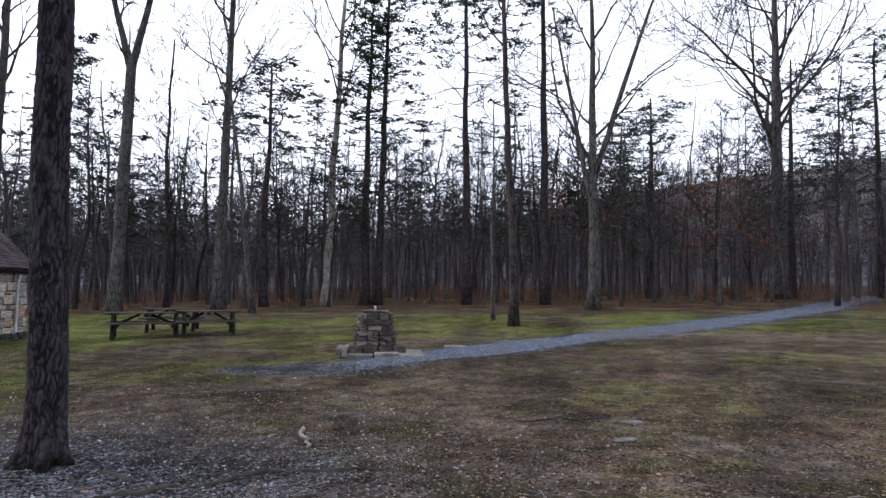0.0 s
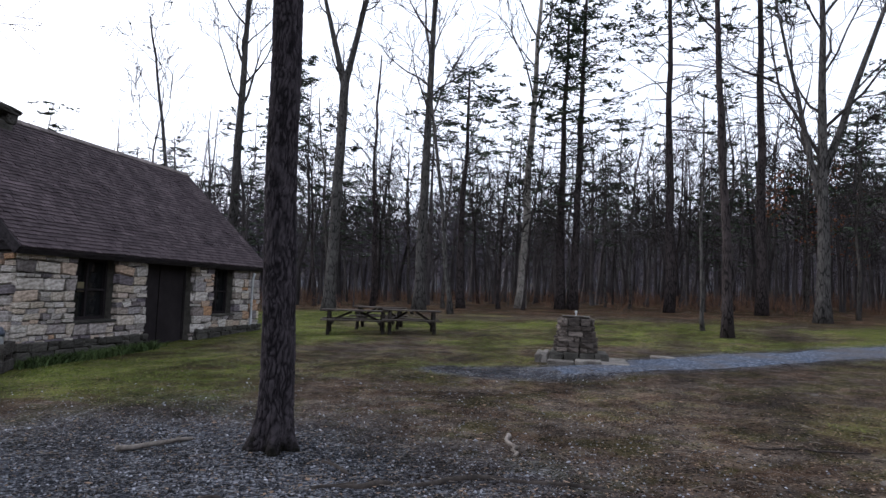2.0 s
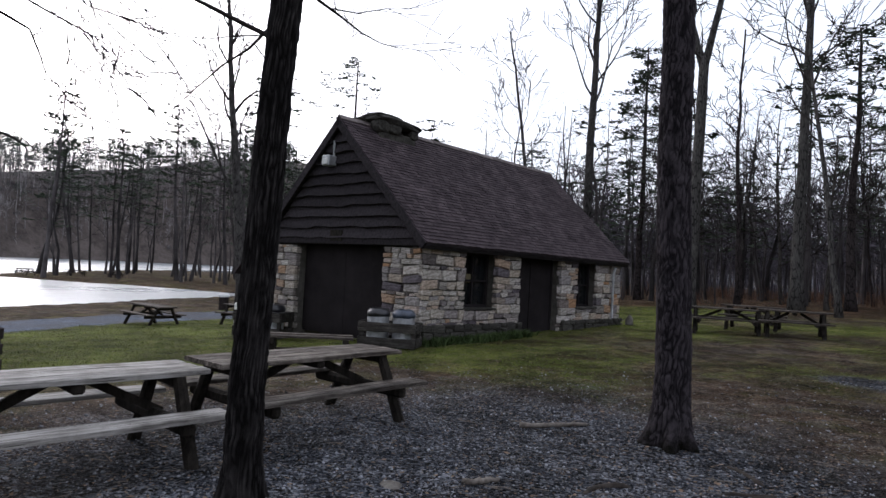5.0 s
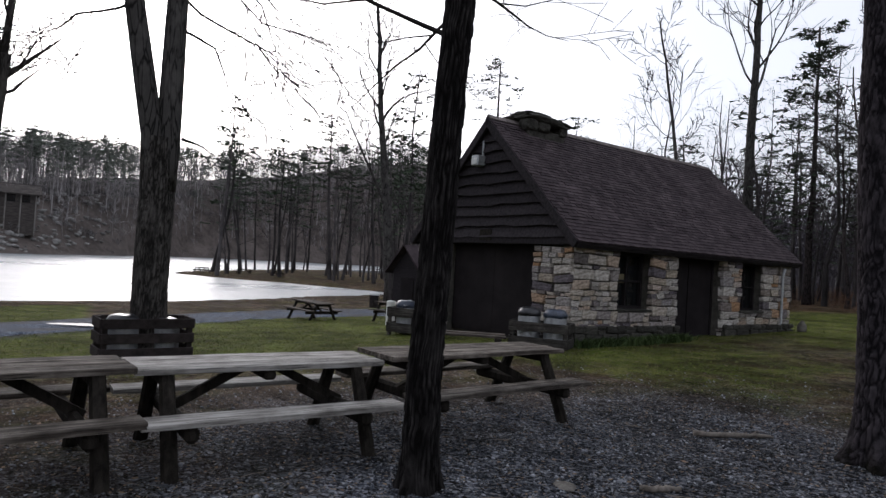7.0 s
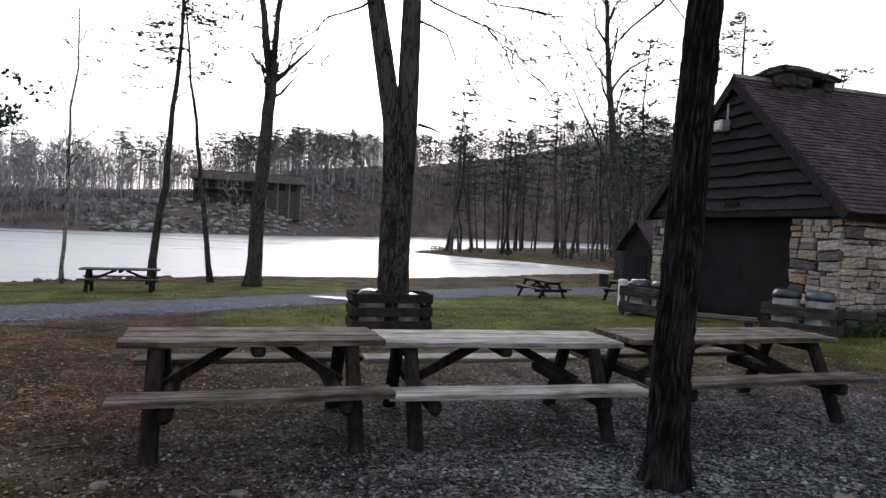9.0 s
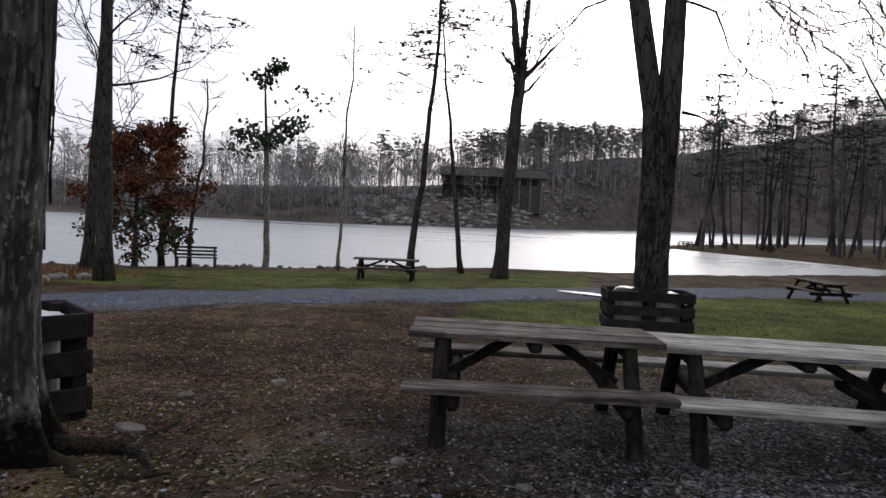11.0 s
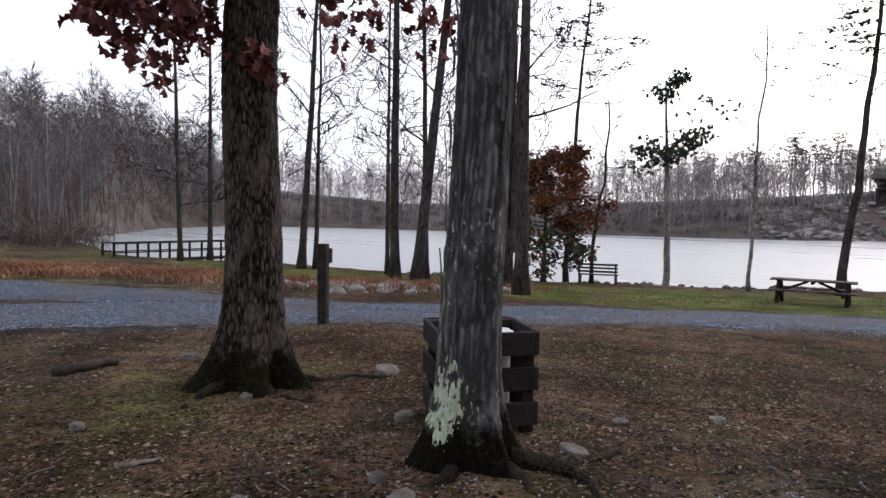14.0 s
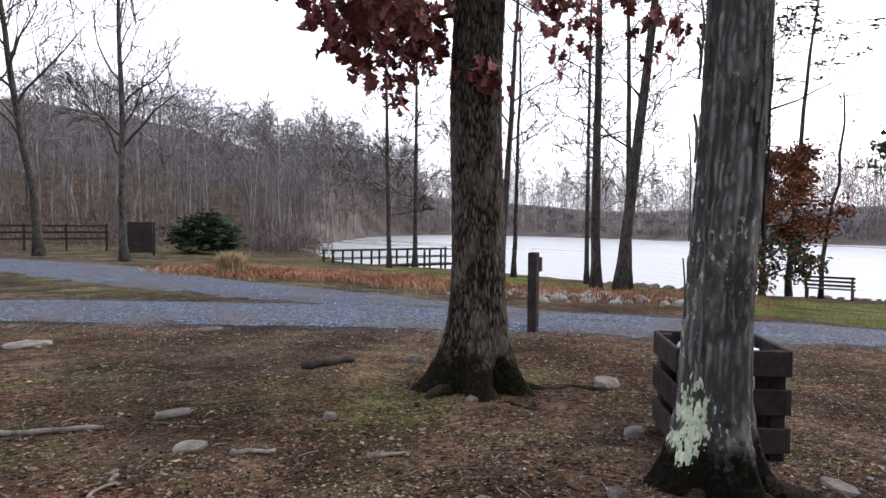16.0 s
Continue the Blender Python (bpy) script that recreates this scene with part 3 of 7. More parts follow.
def build_water():
    b = Build()
    n = 96
    b.v.append(Vector((-120, -60, WATER)))
    for k in range(n):
        w = 2 * math.pi * k / n
        b.v.append(Vector((-120 + 600 * math.cos(w), -60 + 600 * math.sin(w), WATER)))
        b.f.append((0, 1 + k, 1 + (k + 1) % n))
    tagged(new("lake_water", b.mesh("lake_water", M_WATER)), "rippled lake water below the meadow, painted pale for reflected sky", "lake", kind="structure")


build_water()


def ribbon(name, line, widths, label, lift):
    """A gravel way draped on the ground, with ragged edges."""
    pts, total = [], 0
    for (ax, ay), (bx, by) in zip(line, line[1:]):
        m = max(2, int(math.hypot(bx - ax, by - ay) / 0.45))
        pts += [(ax + (bx - ax) * i / m, ay + (by - ay) * i / m) for i in range(m)]
    pts.append(line[-1])
    for _ in range(14):
        pts = [pts[0]] + [((a[0] + b[0] * 2 + c[0]) / 4, (a[1] + b[1] * 2 + c[1]) / 4) for a, b, c in zip(pts, pts[1:], pts[2:])] + [pts[-1]]
    b = Build()
    cols = 9
    for i, (x, y) in enumerate(pts):
        p, q = pts[max(i - 1, 0)], pts[min(i + 1, len(pts) - 1)]
        d = Vector((q[0] - p[0], q[1] - p[1])).normalized()
        w = table(widths, i / (len(pts) - 1))
        for j in range(cols):
            k = (j / (cols - 1) - 0.5) * w
            if j in (0, cols - 1):
                k *= 1 + 0.3 * noise.noise(Vector((x * 1.1, y * 1.1, j))) + 0.22 * noise.noise(Vector((x * 4, y * 4, j)))
            px, py = x - d.y * k, y + d.x * k
            edge = min(j, cols - 1 - j)
            rise = lift if i > 9 else -0.03 + (lift + 0.03) * i / 9
            rise += 0.03 * noise.noise(Vector((px * 1.5, py * 1.5, 9))) if edge == 1 or i < 9 else 0
            b.v.append(Vector((px, py, land(px, py) + (rise if edge else -0.05))))
    for i in range(len(pts) - 1):
        for j in range(cols - 1):
            a = i * cols + j
            b.f.append((a, a + cols, a + cols + 1, a + 1))
    tagged(new(name, b.mesh(name, M_GRAVEL, True)), label, "road" if "road" in name else "path", kind="structure")


ribbon("road", ROAD, [(0, 4.4), (0.4, 4.2), (0.5, 3.7), (0.68, 5.5), (0.8, 8), (1, 6)], "blue-grey gravel park road along the lake", 0.035)
ribbon("road_branch", ROAD_B, [(0, 7), (0.5, 5.5), (0.8, 3.6), (1, 1.2)], "blue-grey gravel road branching off beside brown grass", 0.05)
ribbon("path", PATH_LINE, [(0, 0.7), (0.05, 1.9), (0.3, 2.6), (0.7, 4.4), (1, 8)], "blue-grey gravel footpath across the lawn", 0.03)

# ---- trees ----
EDGE = "trees at the edge of the wood"


def spread_dir(d, angle, turn):
    """d tipped by angle, at that turn about it (radians)."""
    side = d.cross(Vector((0, 0, 1)))
    if side.length < 0.05:
        side = d.cross(Vector((1, 0, 0)))
    side.normalize()
    out = Matrix.Rotation(turn, 3, d) @ side
    return (d * math.cos(angle) + out * math.sin(angle)).normalized()


def limb(b, p, d, length, r, depth, rnd, up=0.12, kids=5, sides=6, ends=None, wob=0.16, thin=0.0035):
    """A crooked limb with limbs of its own."""
    n = 6 if depth > 1 else (4 if depth == 1 else 2)
    pts, rad, dirs = [p.copy()], [r], [d]
    for i in range(n):
        d = (d + Vector((rnd.gauss(0, wob), rnd.gauss(0, wob), rnd.gauss(0, wob) + up * 0.5))).normalized()
        p = p + d * (length / n)
        pts.append(p.copy())
        rad.append(max(thin, r * (1 - 0.82 * (i + 1) / n)))
        dirs.append(d)
    b.tube(pts, rad, sides, False)
    if ends is not None and depth <= 1:
        ends.append((pts[-1], d, length))
        if depth == 1:
            ends.append((pts[len(pts) // 2], d, length))
    if depth <= 0:
        return
    for k in range(kids):
        at = 0.28 + 0.7 * (k + rnd.random()) / kids
        i = min(n - 1, int(at * n))
        f = at * n - i
        q = pts[i].lerp(pts[i + 1], f)
        rr = rad[i] + (rad[i + 1] - rad[i]) * f
        dd = spread_dir(dirs[i], rnd.uniform(0.5, 1.0), rnd.uniform(0, 6.3))
        limb(b, q, dd, length * rnd.uniform(0.4, 0.62) * (1.15 - 0.5 * at), max(thin, rr * 0.62), depth - 1, rnd, up, max(2, kids - 1), max(3, sides - 2), ends, wob, thin)


def stem(height, r, lean, rnd, n=14, wob=0.05, flare=1.5, top=0.35):
    """The line of a trunk from the ground up, with its radii."""
    pts, rad, off = [], [], Vector((0, 0, 0))
    for i in range(n + 1):
        k = i / n
        off = off + Vector((rnd.gauss(0, wob), rnd.gauss(0, wob), 0)) * (height / n)
        h = k * height
        pts.append(Vector((lean[0] * h, lean[1] * h, h - 0.15)) + off)
        rad.append(r * ((1 - (1 - top) * k) + (flare - 1) * math.exp(-h / (1.3 * r + 0.05))))
    return pts, rad


def point_on(pts, k):
    i = min(len(pts) - 2, int(k * (len(pts) - 1)))
    return pts[i].lerp(pts[i + 1], k * (len(pts) - 1) - i)


def bare_crown(b, pts, rad, rnd, clear, count, reach, kids=5, depth=2, tip=(0.5, 1.1), ends=None, thin=0.0035, up=0.14, thick=(0.3, 0.5), faces=6):
    n = len(pts) - 1
    for k in range(count):
        at = clear + (0.98 - clear) * (k + rnd.random() * 0.8) / count
        q = point_on(pts, at)
        i = min(n - 1, int(at * n))
        d = spread_dir((pts[i + 1] - pts[i]).normalized(), rnd.uniform(*tip), k * 2.4 + rnd.uniform(-0.5, 0.5))
        limb(b, q, d, reach * rnd.uniform(0.65, 1.1) * (1.15 - 0.6 * (at - clear) / (1 - clear)), rad[i] * rnd.uniform(*thick), depth, rnd, up, kids, faces, ends, 0.16, thin)


def needles(b, p, rnd, size, blades):
    """A flat tuft of needle sprays."""
    for _ in range(blades):
        w = rnd.uniform(0, 6.283)
        d = Vector((math.cos(w), math.sin(w), rnd.uniform(-0.15, 0.3)))
        q = p + Vector((rnd.gauss(0, size * 0.5), rnd.gauss(0, size * 0.5), rnd.gauss(0, size * 0.1)))
        f = rnd.uniform(-0.9, 0.9)
        s = (d.cross(Vector((0, 0, 1))).normalized() * math.cos(f) + Vector((0, 0, math.sin(f)))) * size * rnd.uniform(0.09, 0.2)
        e = q + d * size * rnd.uniform(0.5, 1.0)
        i = len(b.v)
        b.v += [q - s * 0.3, q + s * 0.3, e + s, e - s + Vector((0, 0, size * 0.1))]
        b.f.append((i, i + 1, i + 2, i + 3))


def pine_crown(wood, leaf, pts, rad, rnd, clear, count, reach, blades=9, size=0.34, dead=0.3):
    n = len(pts) - 1
    for k in range(count):
        at = clear + (0.99 - clear) * (k + rnd.random()) / count
        q = point_on(pts, at)
        i = min(n - 1, int(at * n))
        w = k * 2.4 + rnd.uniform(-0.6, 0.6)
        g = (at - clear) / (1 - clear)
        d = Vector((math.cos(w), math.sin(w), rnd.uniform(-0.15, 0.35))).normalized()
        length = reach * rnd.uniform(0.5, 1.1) * (1.1 - 0.75 * g)
        ends = []
        limb(wood, q, d, length, max(0.02, rad[i] * 0.25), 1, rnd, 0.05, 5, 4, ends, 0.2, 0.011)
        if g < dead and rnd.random() < 0.65:
            continue
        for p, _, _ in ends:
            if rnd.random() < 0.85:
                needles(leaf, p, rnd, size * 1.15, blades + 4)


def tree(name, x, y, r, height, material, label, seed, lean=(0, 0), clear=0.35, count=10, reach=4.0, kids=5, depth=2, wob=0.05, forks=(), flare=1.5, group="", sides=12, top=0.3, tip=(0.5, 1.1), thin=0.005, thick=(0.3, 0.5)):
    """A bare broadleaved tree: trunk and crown of limbs. forks: (share of the height, lean x, lean y, length, share of the radius)."""
    rnd = random.Random(seed)
    thin = max(thin, 0.00046 * math.hypot(x, y))
    r *= 0.82 if group == EDGE else 1.0
    t = thing(name, pose(x, y, land(x, y)), label, "tree", group)
    pts, rad = stem(height, r, lean, rnd, wob=wob, flare=flare, top=top)
    tr, cr = Build(), Build()
    tr.tube(pts, rad, sides)
    bare_crown(cr, pts, rad, rnd, clear, count, reach, kids, depth, tip, None, thin, 0.14, thick, 4 if math.hypot(x, y) > 22 else 6)
    for at, lx, ly, length, share in forks:
        p = point_on(pts, at)
        p2, r2 = stem(length, r * share, (lx, ly), rnd, 10, wob * 1.3, 1.0, 0.25)
        p2 = [p + q + Vector((0, 0, 0.15)) for q in p2]
        tr.tube(p2, r2, max(6, sides - 4))
        bare_crown(cr, p2, r2, rnd, 0.25, max(4, count // 2), reach * 0.8, kids, depth, tip, None, thin)
    part("trunk", tr, material, t, smooth=True)
    part("crown", cr, M_TWIG, t, "bare branches and twigs")
    return t


def pine(name, x, y, r, height, label, seed, lean=(0, 0), clear=0.45, count=34, reach=3.2, blades=9, size=0.36, material=None, wob=0.03, group="", dead=0.3):
    rnd = random.Random(seed)
    t = thing(name, pose(x, y, land(x, y)), label, "tree", group)
    pts, rad = stem(height, r, lean, rnd, wob=wob, flare=1.3, top=0.2)
    tr, wood, leaf = Build(), Build(), Build()
    tr.tube(pts, rad, 10)
    pine_crown(wood, leaf, pts, rad, rnd, clear, count, reach, blades, size, dead)
    part("trunk", tr, material or M_PINE, t, smooth=True)
    part("crown", wood, M_TWIG, t)
    part("foliage", leaf, M_NEEDLE, t, "dark green needle tufts")
    return t


STYLES = {"plates": (27, 3.4, 1.5, 0.24, 0.02), "ridges": (44, 2.4, 0.95, 0.42, 0.018), "furrows": (28, 2.2, 1.0, 0.4, 0.02), "blocks": (38, 6.5, 1.0, 0.4, 0.016), "strips": (26, 0.75, 1.0, 0.5, 0.013)}


def trunk_spot(r, height, lean, seed, flare, bend, lobes, top, spread, ph, h, w, style):
    """A spot on a close trunk's skin, and how far its bark stands out there (0 to 1)."""
    c = Vector((lean[0] * h + bend[0] * h * h, lean[1] * h + bend[1] * h * h, h - 0.12))
    c += Vector((noise.noise(Vector((h * 0.5, seed, 0))), noise.noise(Vector((h * 0.5, 0, seed))), 0)) * 0.04
    fl = math.exp(-max(0, h - 0.05) / (spread * r + 0.08))
    rr = r * (1 - (1 - top) * h / height) * (1 + 0.03 * noise.noise(Vector((math.cos(w) * 1.5, math.sin(w) * 1.5, h * 0.7 + seed))))
    rr += r * fl * ((flare - 1) * (0.75 + 0.55 * math.sin(lobes * w + ph + math.sin(w * 2 + ph))) + 0.06)
    fu, fv, wp, lim, deep = STYLES[style]
    x, y, z = math.cos(w) * r, math.sin(w) * r, h
    warp = wp * noise.noise(Vector((x * 5, y * 5, z * 3 + seed))) + 0.5 * wp * noise.noise(Vector((x * 14, y * 14, z * 9 + seed)))
    q = Vector((x * fu + warp, y * fu + warp, z * fv + 0.6 * warp))
    d = noise.voronoi(q)[0]
    k = min(lim, d[1] - d[0]) / lim
    k *= 0.8 + 0.4 * noise.noise(Vector((x * 30, y * 30, z * 14)))
    rr += deep * k + 0.005 * noise.noise(Vector((x * 45, y * 45, z * 22)))
    return c + Vector((math.cos(w) * rr, math.sin(w) * rr, 0)), k


def near_trunk(r, height, lean, seed, style, flare=1.5, bend=(0, 0), lobes=5, rows=230, cols=110, top=0.85, spread=0.75, cut=None, material=None):
    """A trunk seen close: bark plates or ridges stand out from it, and roots flare at its foot."""
    ph = random.Random(seed).uniform(0, 6)
    b, relief = Build(), []
    for i in range(rows + 1):
        h = (cut or height) * (i / rows) ** 1.1
        for j in range(cols):
            p, k = trunk_spot(r, height, lean, seed, flare, bend, lobes, top, spread, ph, h, 2 * math.pi * j / cols, style)
            b.v.append(p)
            relief.append((max(0, k), 0, 0, 1))
    for i in range(rows):
        for j in range(cols):
            p, q = i * cols, (i + 1) * cols
            b.f.append((p + j, p + (j + 1) % cols, q + (j + 1) % cols, q + j))
    me = b.mesh("trunk", material, True)
    me.color_attributes.new("relief", "FLOAT_COLOR", "POINT").data.foreach_set("color", np.array(relief, np.float32).ravel())
    return me


def root(b, x, y, yaw, length, r, rnd, lift=0.5, sides=8):
    """A surface root that dives into the soil at its end."""
    pts, rad = [], []
    n = 12
    for i in range(n + 1):
        k = i / n
        px, py = x + math.cos(yaw) * length * k, y + math.sin(yaw) * length * k
        yaw += rnd.gauss(0, 0.12)
        rr = r * (1 - 0.75 * k)
        pts.append(Vector((px, py, land(px, py) + rr * (0.25 - 1.1 * k + 0.5 * math.sin(7 * k + yaw)) + 0.01 * math.sin(9 * k))))
        rad.append(rr)
    b.tube(pts, rad, sides)


# the near pine
def near_pine():
    x, y = -3.285, 6.72
    rnd = random.Random(5)
    t = thing("pine_tree", pose(x, y, land(x, y)), "tall straight pine with dark plated bark in gravel", "tree")
    part("trunk", near_trunk(0.166, 9.0, (-0.026, 0.0), 3, "plates", 1.95, rows=280, cols=120, top=0.8, cut=5.4, material=N_PINE), N_PINE, t, smooth=True)
    pts, rad = stem(22, 0.17, (-0.026, 0.0), rnd, 22, 0.004, 1.0, 0.25)
    up, wood, leaf = Build(), Build(), Build()
    up.tube(pts[5:], [q * 0.96 for q in rad[5:]], 14)
    pine_crown(wood, leaf, pts, rad, rnd, 0.5, 30, 3.4)
    part("upper_trunk", up, M_PINE, t, smooth=True)
    part("crown", wood, M_TWIG, t)
    part("foliage", leaf, M_NEEDLE, t, "dark green needle tufts")


near_pine()


def near_leaner():
    x, y = -4.5, 2.63
    rnd = random.Random(8)
    t = thing("hickory_tree", pose(x, y, land(x, y)), "leaning tree with deeply furrowed dark bark beside the tables", "tree")
    lean, bend = (-0.018, 0.003), (0.003, 0.0075)
    part("trunk", near_trunk(0.122, 6.0, lean, 7, "ridges", 1.7, bend, rows=260, cols=160, top=0.72, cut=4.7, material=N_HICK), N_HICK, t, smooth=True)
    up, cr = Build(), Build()
    pts = [Vector((lean[0] * h + bend[0] * min(h, 6) * h, lean[1] * h + bend[1] * min(h, 6) * h, h - 0.12)) for h in (4.5, 5.8, 7.5, 9.5, 11.5, 13.5)]
    up.tube(pts, [0.1, 0.095, 0.085, 0.07, 0.05, 0.03], 10)
    bare_crown(cr, pts, [0.11, 0.1, 0.09, 0.07, 0.05, 0.03], rnd, 0.2, 9, 3.4, 5, 2, (0.6, 1.2))
    for h, d, length, r in ((3.42, (-0.5, -0.75, 0.5), 2.2, 0.022), (3.75, (-0.9, 0.35, 0.3), 2.2, 0.02), (3.9, (-0.3, 0.9, 0.25), 2.0, 0.018), (4.0, (-0.6, -0.7, 0.35), 3.0, 0.026), (4.5, (-0.7, 0.2, 0.4), 2.6, 0.025)):
        p = Vector((lean[0] * h + bend[0] * h * h, lean[1] * h + bend[1] * h * h, h - 0.12))
        limb(cr, p, Vector(d).normalized(), length, r, 2, rnd, -0.02, 6, 6, None, 0.2, 0.003)
    part("upper_trunk", up, M_HICK, t, smooth=True)
    part("crown", cr, M_TWIG, t, "bare crooked branches and fine twigs")


near_leaner()


def near_double():
    x, y = -12.9, 2.05
    rnd = random.Random(9)
    t = thing("twin_stemmed_tree", pose(x, y, land(x, y)), "grey tree forking into two stems beside a slatted bin box", "tree")
    part("trunk", near_trunk(0.285, 4.0, (-0.015, -0.012), 4, "furrows", 1.35, rows=170, cols=110, top=0.97, material=N_GREY), N_GREY, t, smooth=True)
    cr = Build()
    for name, lean, r, s in (("left_stem", (-0.03, -0.185), 0.19, 1), ("right_stem", (-0.01, 0.0), 0.205, 2)):
        b = Build()
        pts = [Vector((lean[0] * h, (-0.1 if s == 1 else 0.1) + lean[1] * h, 3.55 + h)) for h in (-0.6, 0.0, 0.8, 1.8, 3.2, 5, 7, 9, 11)]
        rad = [r * 0.9, r, r, r * 0.95, r * 0.85, r * 0.7, r * 0.5, r * 0.3, r * 0.15]
        b.tube(pts, rad, 14)
        part("fork_stem", b, M_GREY, t, smooth=True)
        bare_crown(cr, pts, rad, rnd, 0.5, 12, 4.4, 6, 2, (0.7, 1.25), thin=0.004, up=-0.02, thick=(0.13, 0.24))
    for h, dy, length in ((5.9, 1.0, 2.4), (6.5, 0.9, 3.0), (7.0, 1.0, 3.4), (7.3, 0.8, 3.4), (6.2, -1.0, 2.4), (6.7, -0.9, 3.0), (7.2, -1.0, 3.4), (7.6, 0.7, 3.6)):
        limb(cr, Vector((0, 0.12 if dy > 0 else -0.55, h)), Vector((rnd.uniform(-0.5, 0.3), dy, rnd.uniform(-0.4, -0.1))).normalized(), length, 0.03, 2, rnd, -0.14, 7, 5, None, 0.22, 0.008)
    stub = Vector((0.1, 0.3, 3.9))
    limb(cr, stub, Vector((0.2, 0.9, 0.1)).normalized(), 0.6, 0.035, 1, rnd, -0.2, 2)
    part("crown", cr, M_TWIG, t, "bare branches drooping at their tips")


near_double()


def near_shagbark():
    x, y = -4.25, -3.27
    rnd = random.Random(12)
    t = thing("shagbark_tree", pose(x, y, land(x, y)), "grey shaggy-barked tree with pale green lichen at its foot", "tree")
    lean = (-0.033, 0.012)
    part("trunk", near_trunk(0.197, 7.0, lean, 11, "strips", 2.1, spread=1.0, rows=300, cols=150, lobes=4, top=0.88, cut=4.5, material=N_SHAG), N_SHAG, t, smooth=True)
    for k in range(44):
        w, h = rnd.uniform(0, 6.283), rnd.uniform(0.9, 4.3)
        b = Build()
        length, wide, curl = rnd.uniform(0.2, 0.7), rnd.uniform(0.015, 0.035), rnd.uniform(0.0, 0.04)
        for i in range(6):
            q = i / 5
            rr = 0.205 * (1 - 0.12 * h / 7) + 0.012 + curl * max(0, q - 0.5) ** 2 * 3 + 0.5 * curl * max(0, 0.3 - q)
            for e in (-0.5, 0.5):
                for dr in (0.0, 0.007):
                    a = w + (e * wide * (1 - 0.5 * abs(q - 0.45)) + 0.01 * math.sin(3 * q + k)) / rr
                    b.v.append(Vector((lean[0] * h + math.cos(a) * (rr + dr), lean[1] * h + math.sin(a) * (rr + dr), h + length * (q - 0.5))))
        for i in range(5):
            p = i * 4
            for u, v in ((0, 1), (1, 3), (3, 2), (2, 0)):
                b.f.append((p + u, p + v, p + 4 + v, p + 4 + u))
        b.f += [(0, 2, 3, 1), (20, 21, 23, 22)]
        part("bark_strip", b, M_SHAG, t)
    lich = surface("pale_lichen", (0.22, 0.27, 0.19), (0.52, 0.58, 0.44), 30.0, bump=0.8, fine=90)
    b = Build()
    args = (0.197, 7.0, lean, 11, 2.1, (0, 0), 4, 0.88, 1.0, random.Random(11).uniform(0, 6))
    nw, nh = 130, 90
    for i in range(nh):
        for j in range(nw):
            w0, h0 = -0.75 + 1.5 * j / nw, 0.2 + 0.75 * i / nh
            e = (w0 / 0.42) ** 2 + ((h0 - 0.52) / 0.2) ** 2
            if 1.0 - 0.55 * e + 1.3 * noise.noise(Vector((w0 * 7, h0 * 11, 4))) + 0.8 * noise.noise(Vector((w0 * 24, h0 * 32, 1))) < 0.45:
                continue
            q = len(b.v)
            for w, h in ((w0, h0), (w0 + 1.6 / nw, h0), (w0 + 1.6 / nw, h0 + 0.8 / nh), (w0, h0 + 0.8 / nh)):
                p, _ = trunk_spot(*args, h, w, "strips")
                b.v.append(p + Vector((math.cos(w), math.sin(w), 0)) * 0.005)
            b.f.append((q, q + 1, q + 2, q + 3))
    part("lichen", b, lich, t, "pale green lichen patch")
    up, cr = Build(), Build()
    pts = [Vector((lean[0] * h, lean[1] * h, h - 0.12)) for h in (4.3, 9, 12, 15, 18)]
    up.tube(pts, [0.187, 0.17, 0.13, 0.08, 0.04], 12)
    bare_crown(cr, pts, [0.2, 0.17, 0.13, 0.08, 0.04], rnd, 0.05, 9, 4.5, 5, 2)
    part("upper_trunk", up, M_SHAG, t, smooth=True)
    part("crown", cr, M_TWIG, t, "bare branches")
    for a, length, r in ((2.0, 1.6, 0.075), (2.5, 0.9, 0.05), (1.5, 0.8, 0.05), (0.4, 0.5, 0.05)):
        rb = Build()
        root(rb, x + 0.3 * math.cos(a), y + 0.3 * math.sin(a), a, length, r, rnd)
        rb.v = [p - Vector((x, y, land(x, y))) for p in rb.v]
        part("root", rb, M_ROOTMOSS, t, "dark mossy surface root", smooth=True)


near_shagbark()


def oak_leaf(b, p, d, rnd, size):
    """A lobed dry leaf, folded along its midrib."""
    s = d.cross(Vector((rnd.uniform(-1, 1), rnd.uniform(-1, 1), rnd.uniform(-1, 1)))).normalized()
    n = d.cross(s)
    i = len(b.v)
    lobes = (0.05, 0.28, 0.14, 0.42, 0.2, 0.36, 0.1)
    mid = [p + d * size * k / 6 + n * size * 0.12 * math.sin(k * 0.7) for k in range(7)]
    for k in range(7):
        b.v += [mid[k] - s * size * lobes[k] + n * size * 0.16 * lobes[k] * 3, mid[k], mid[k] + s * size * lobes[k] + n * size * 0.16 * lobes[k] * 3]
    for k in range(6):
        q = i + 3 * k
        b.f += [(q, q + 1, q + 4, q + 3), (q + 1, q + 2, q + 5, q + 4)]


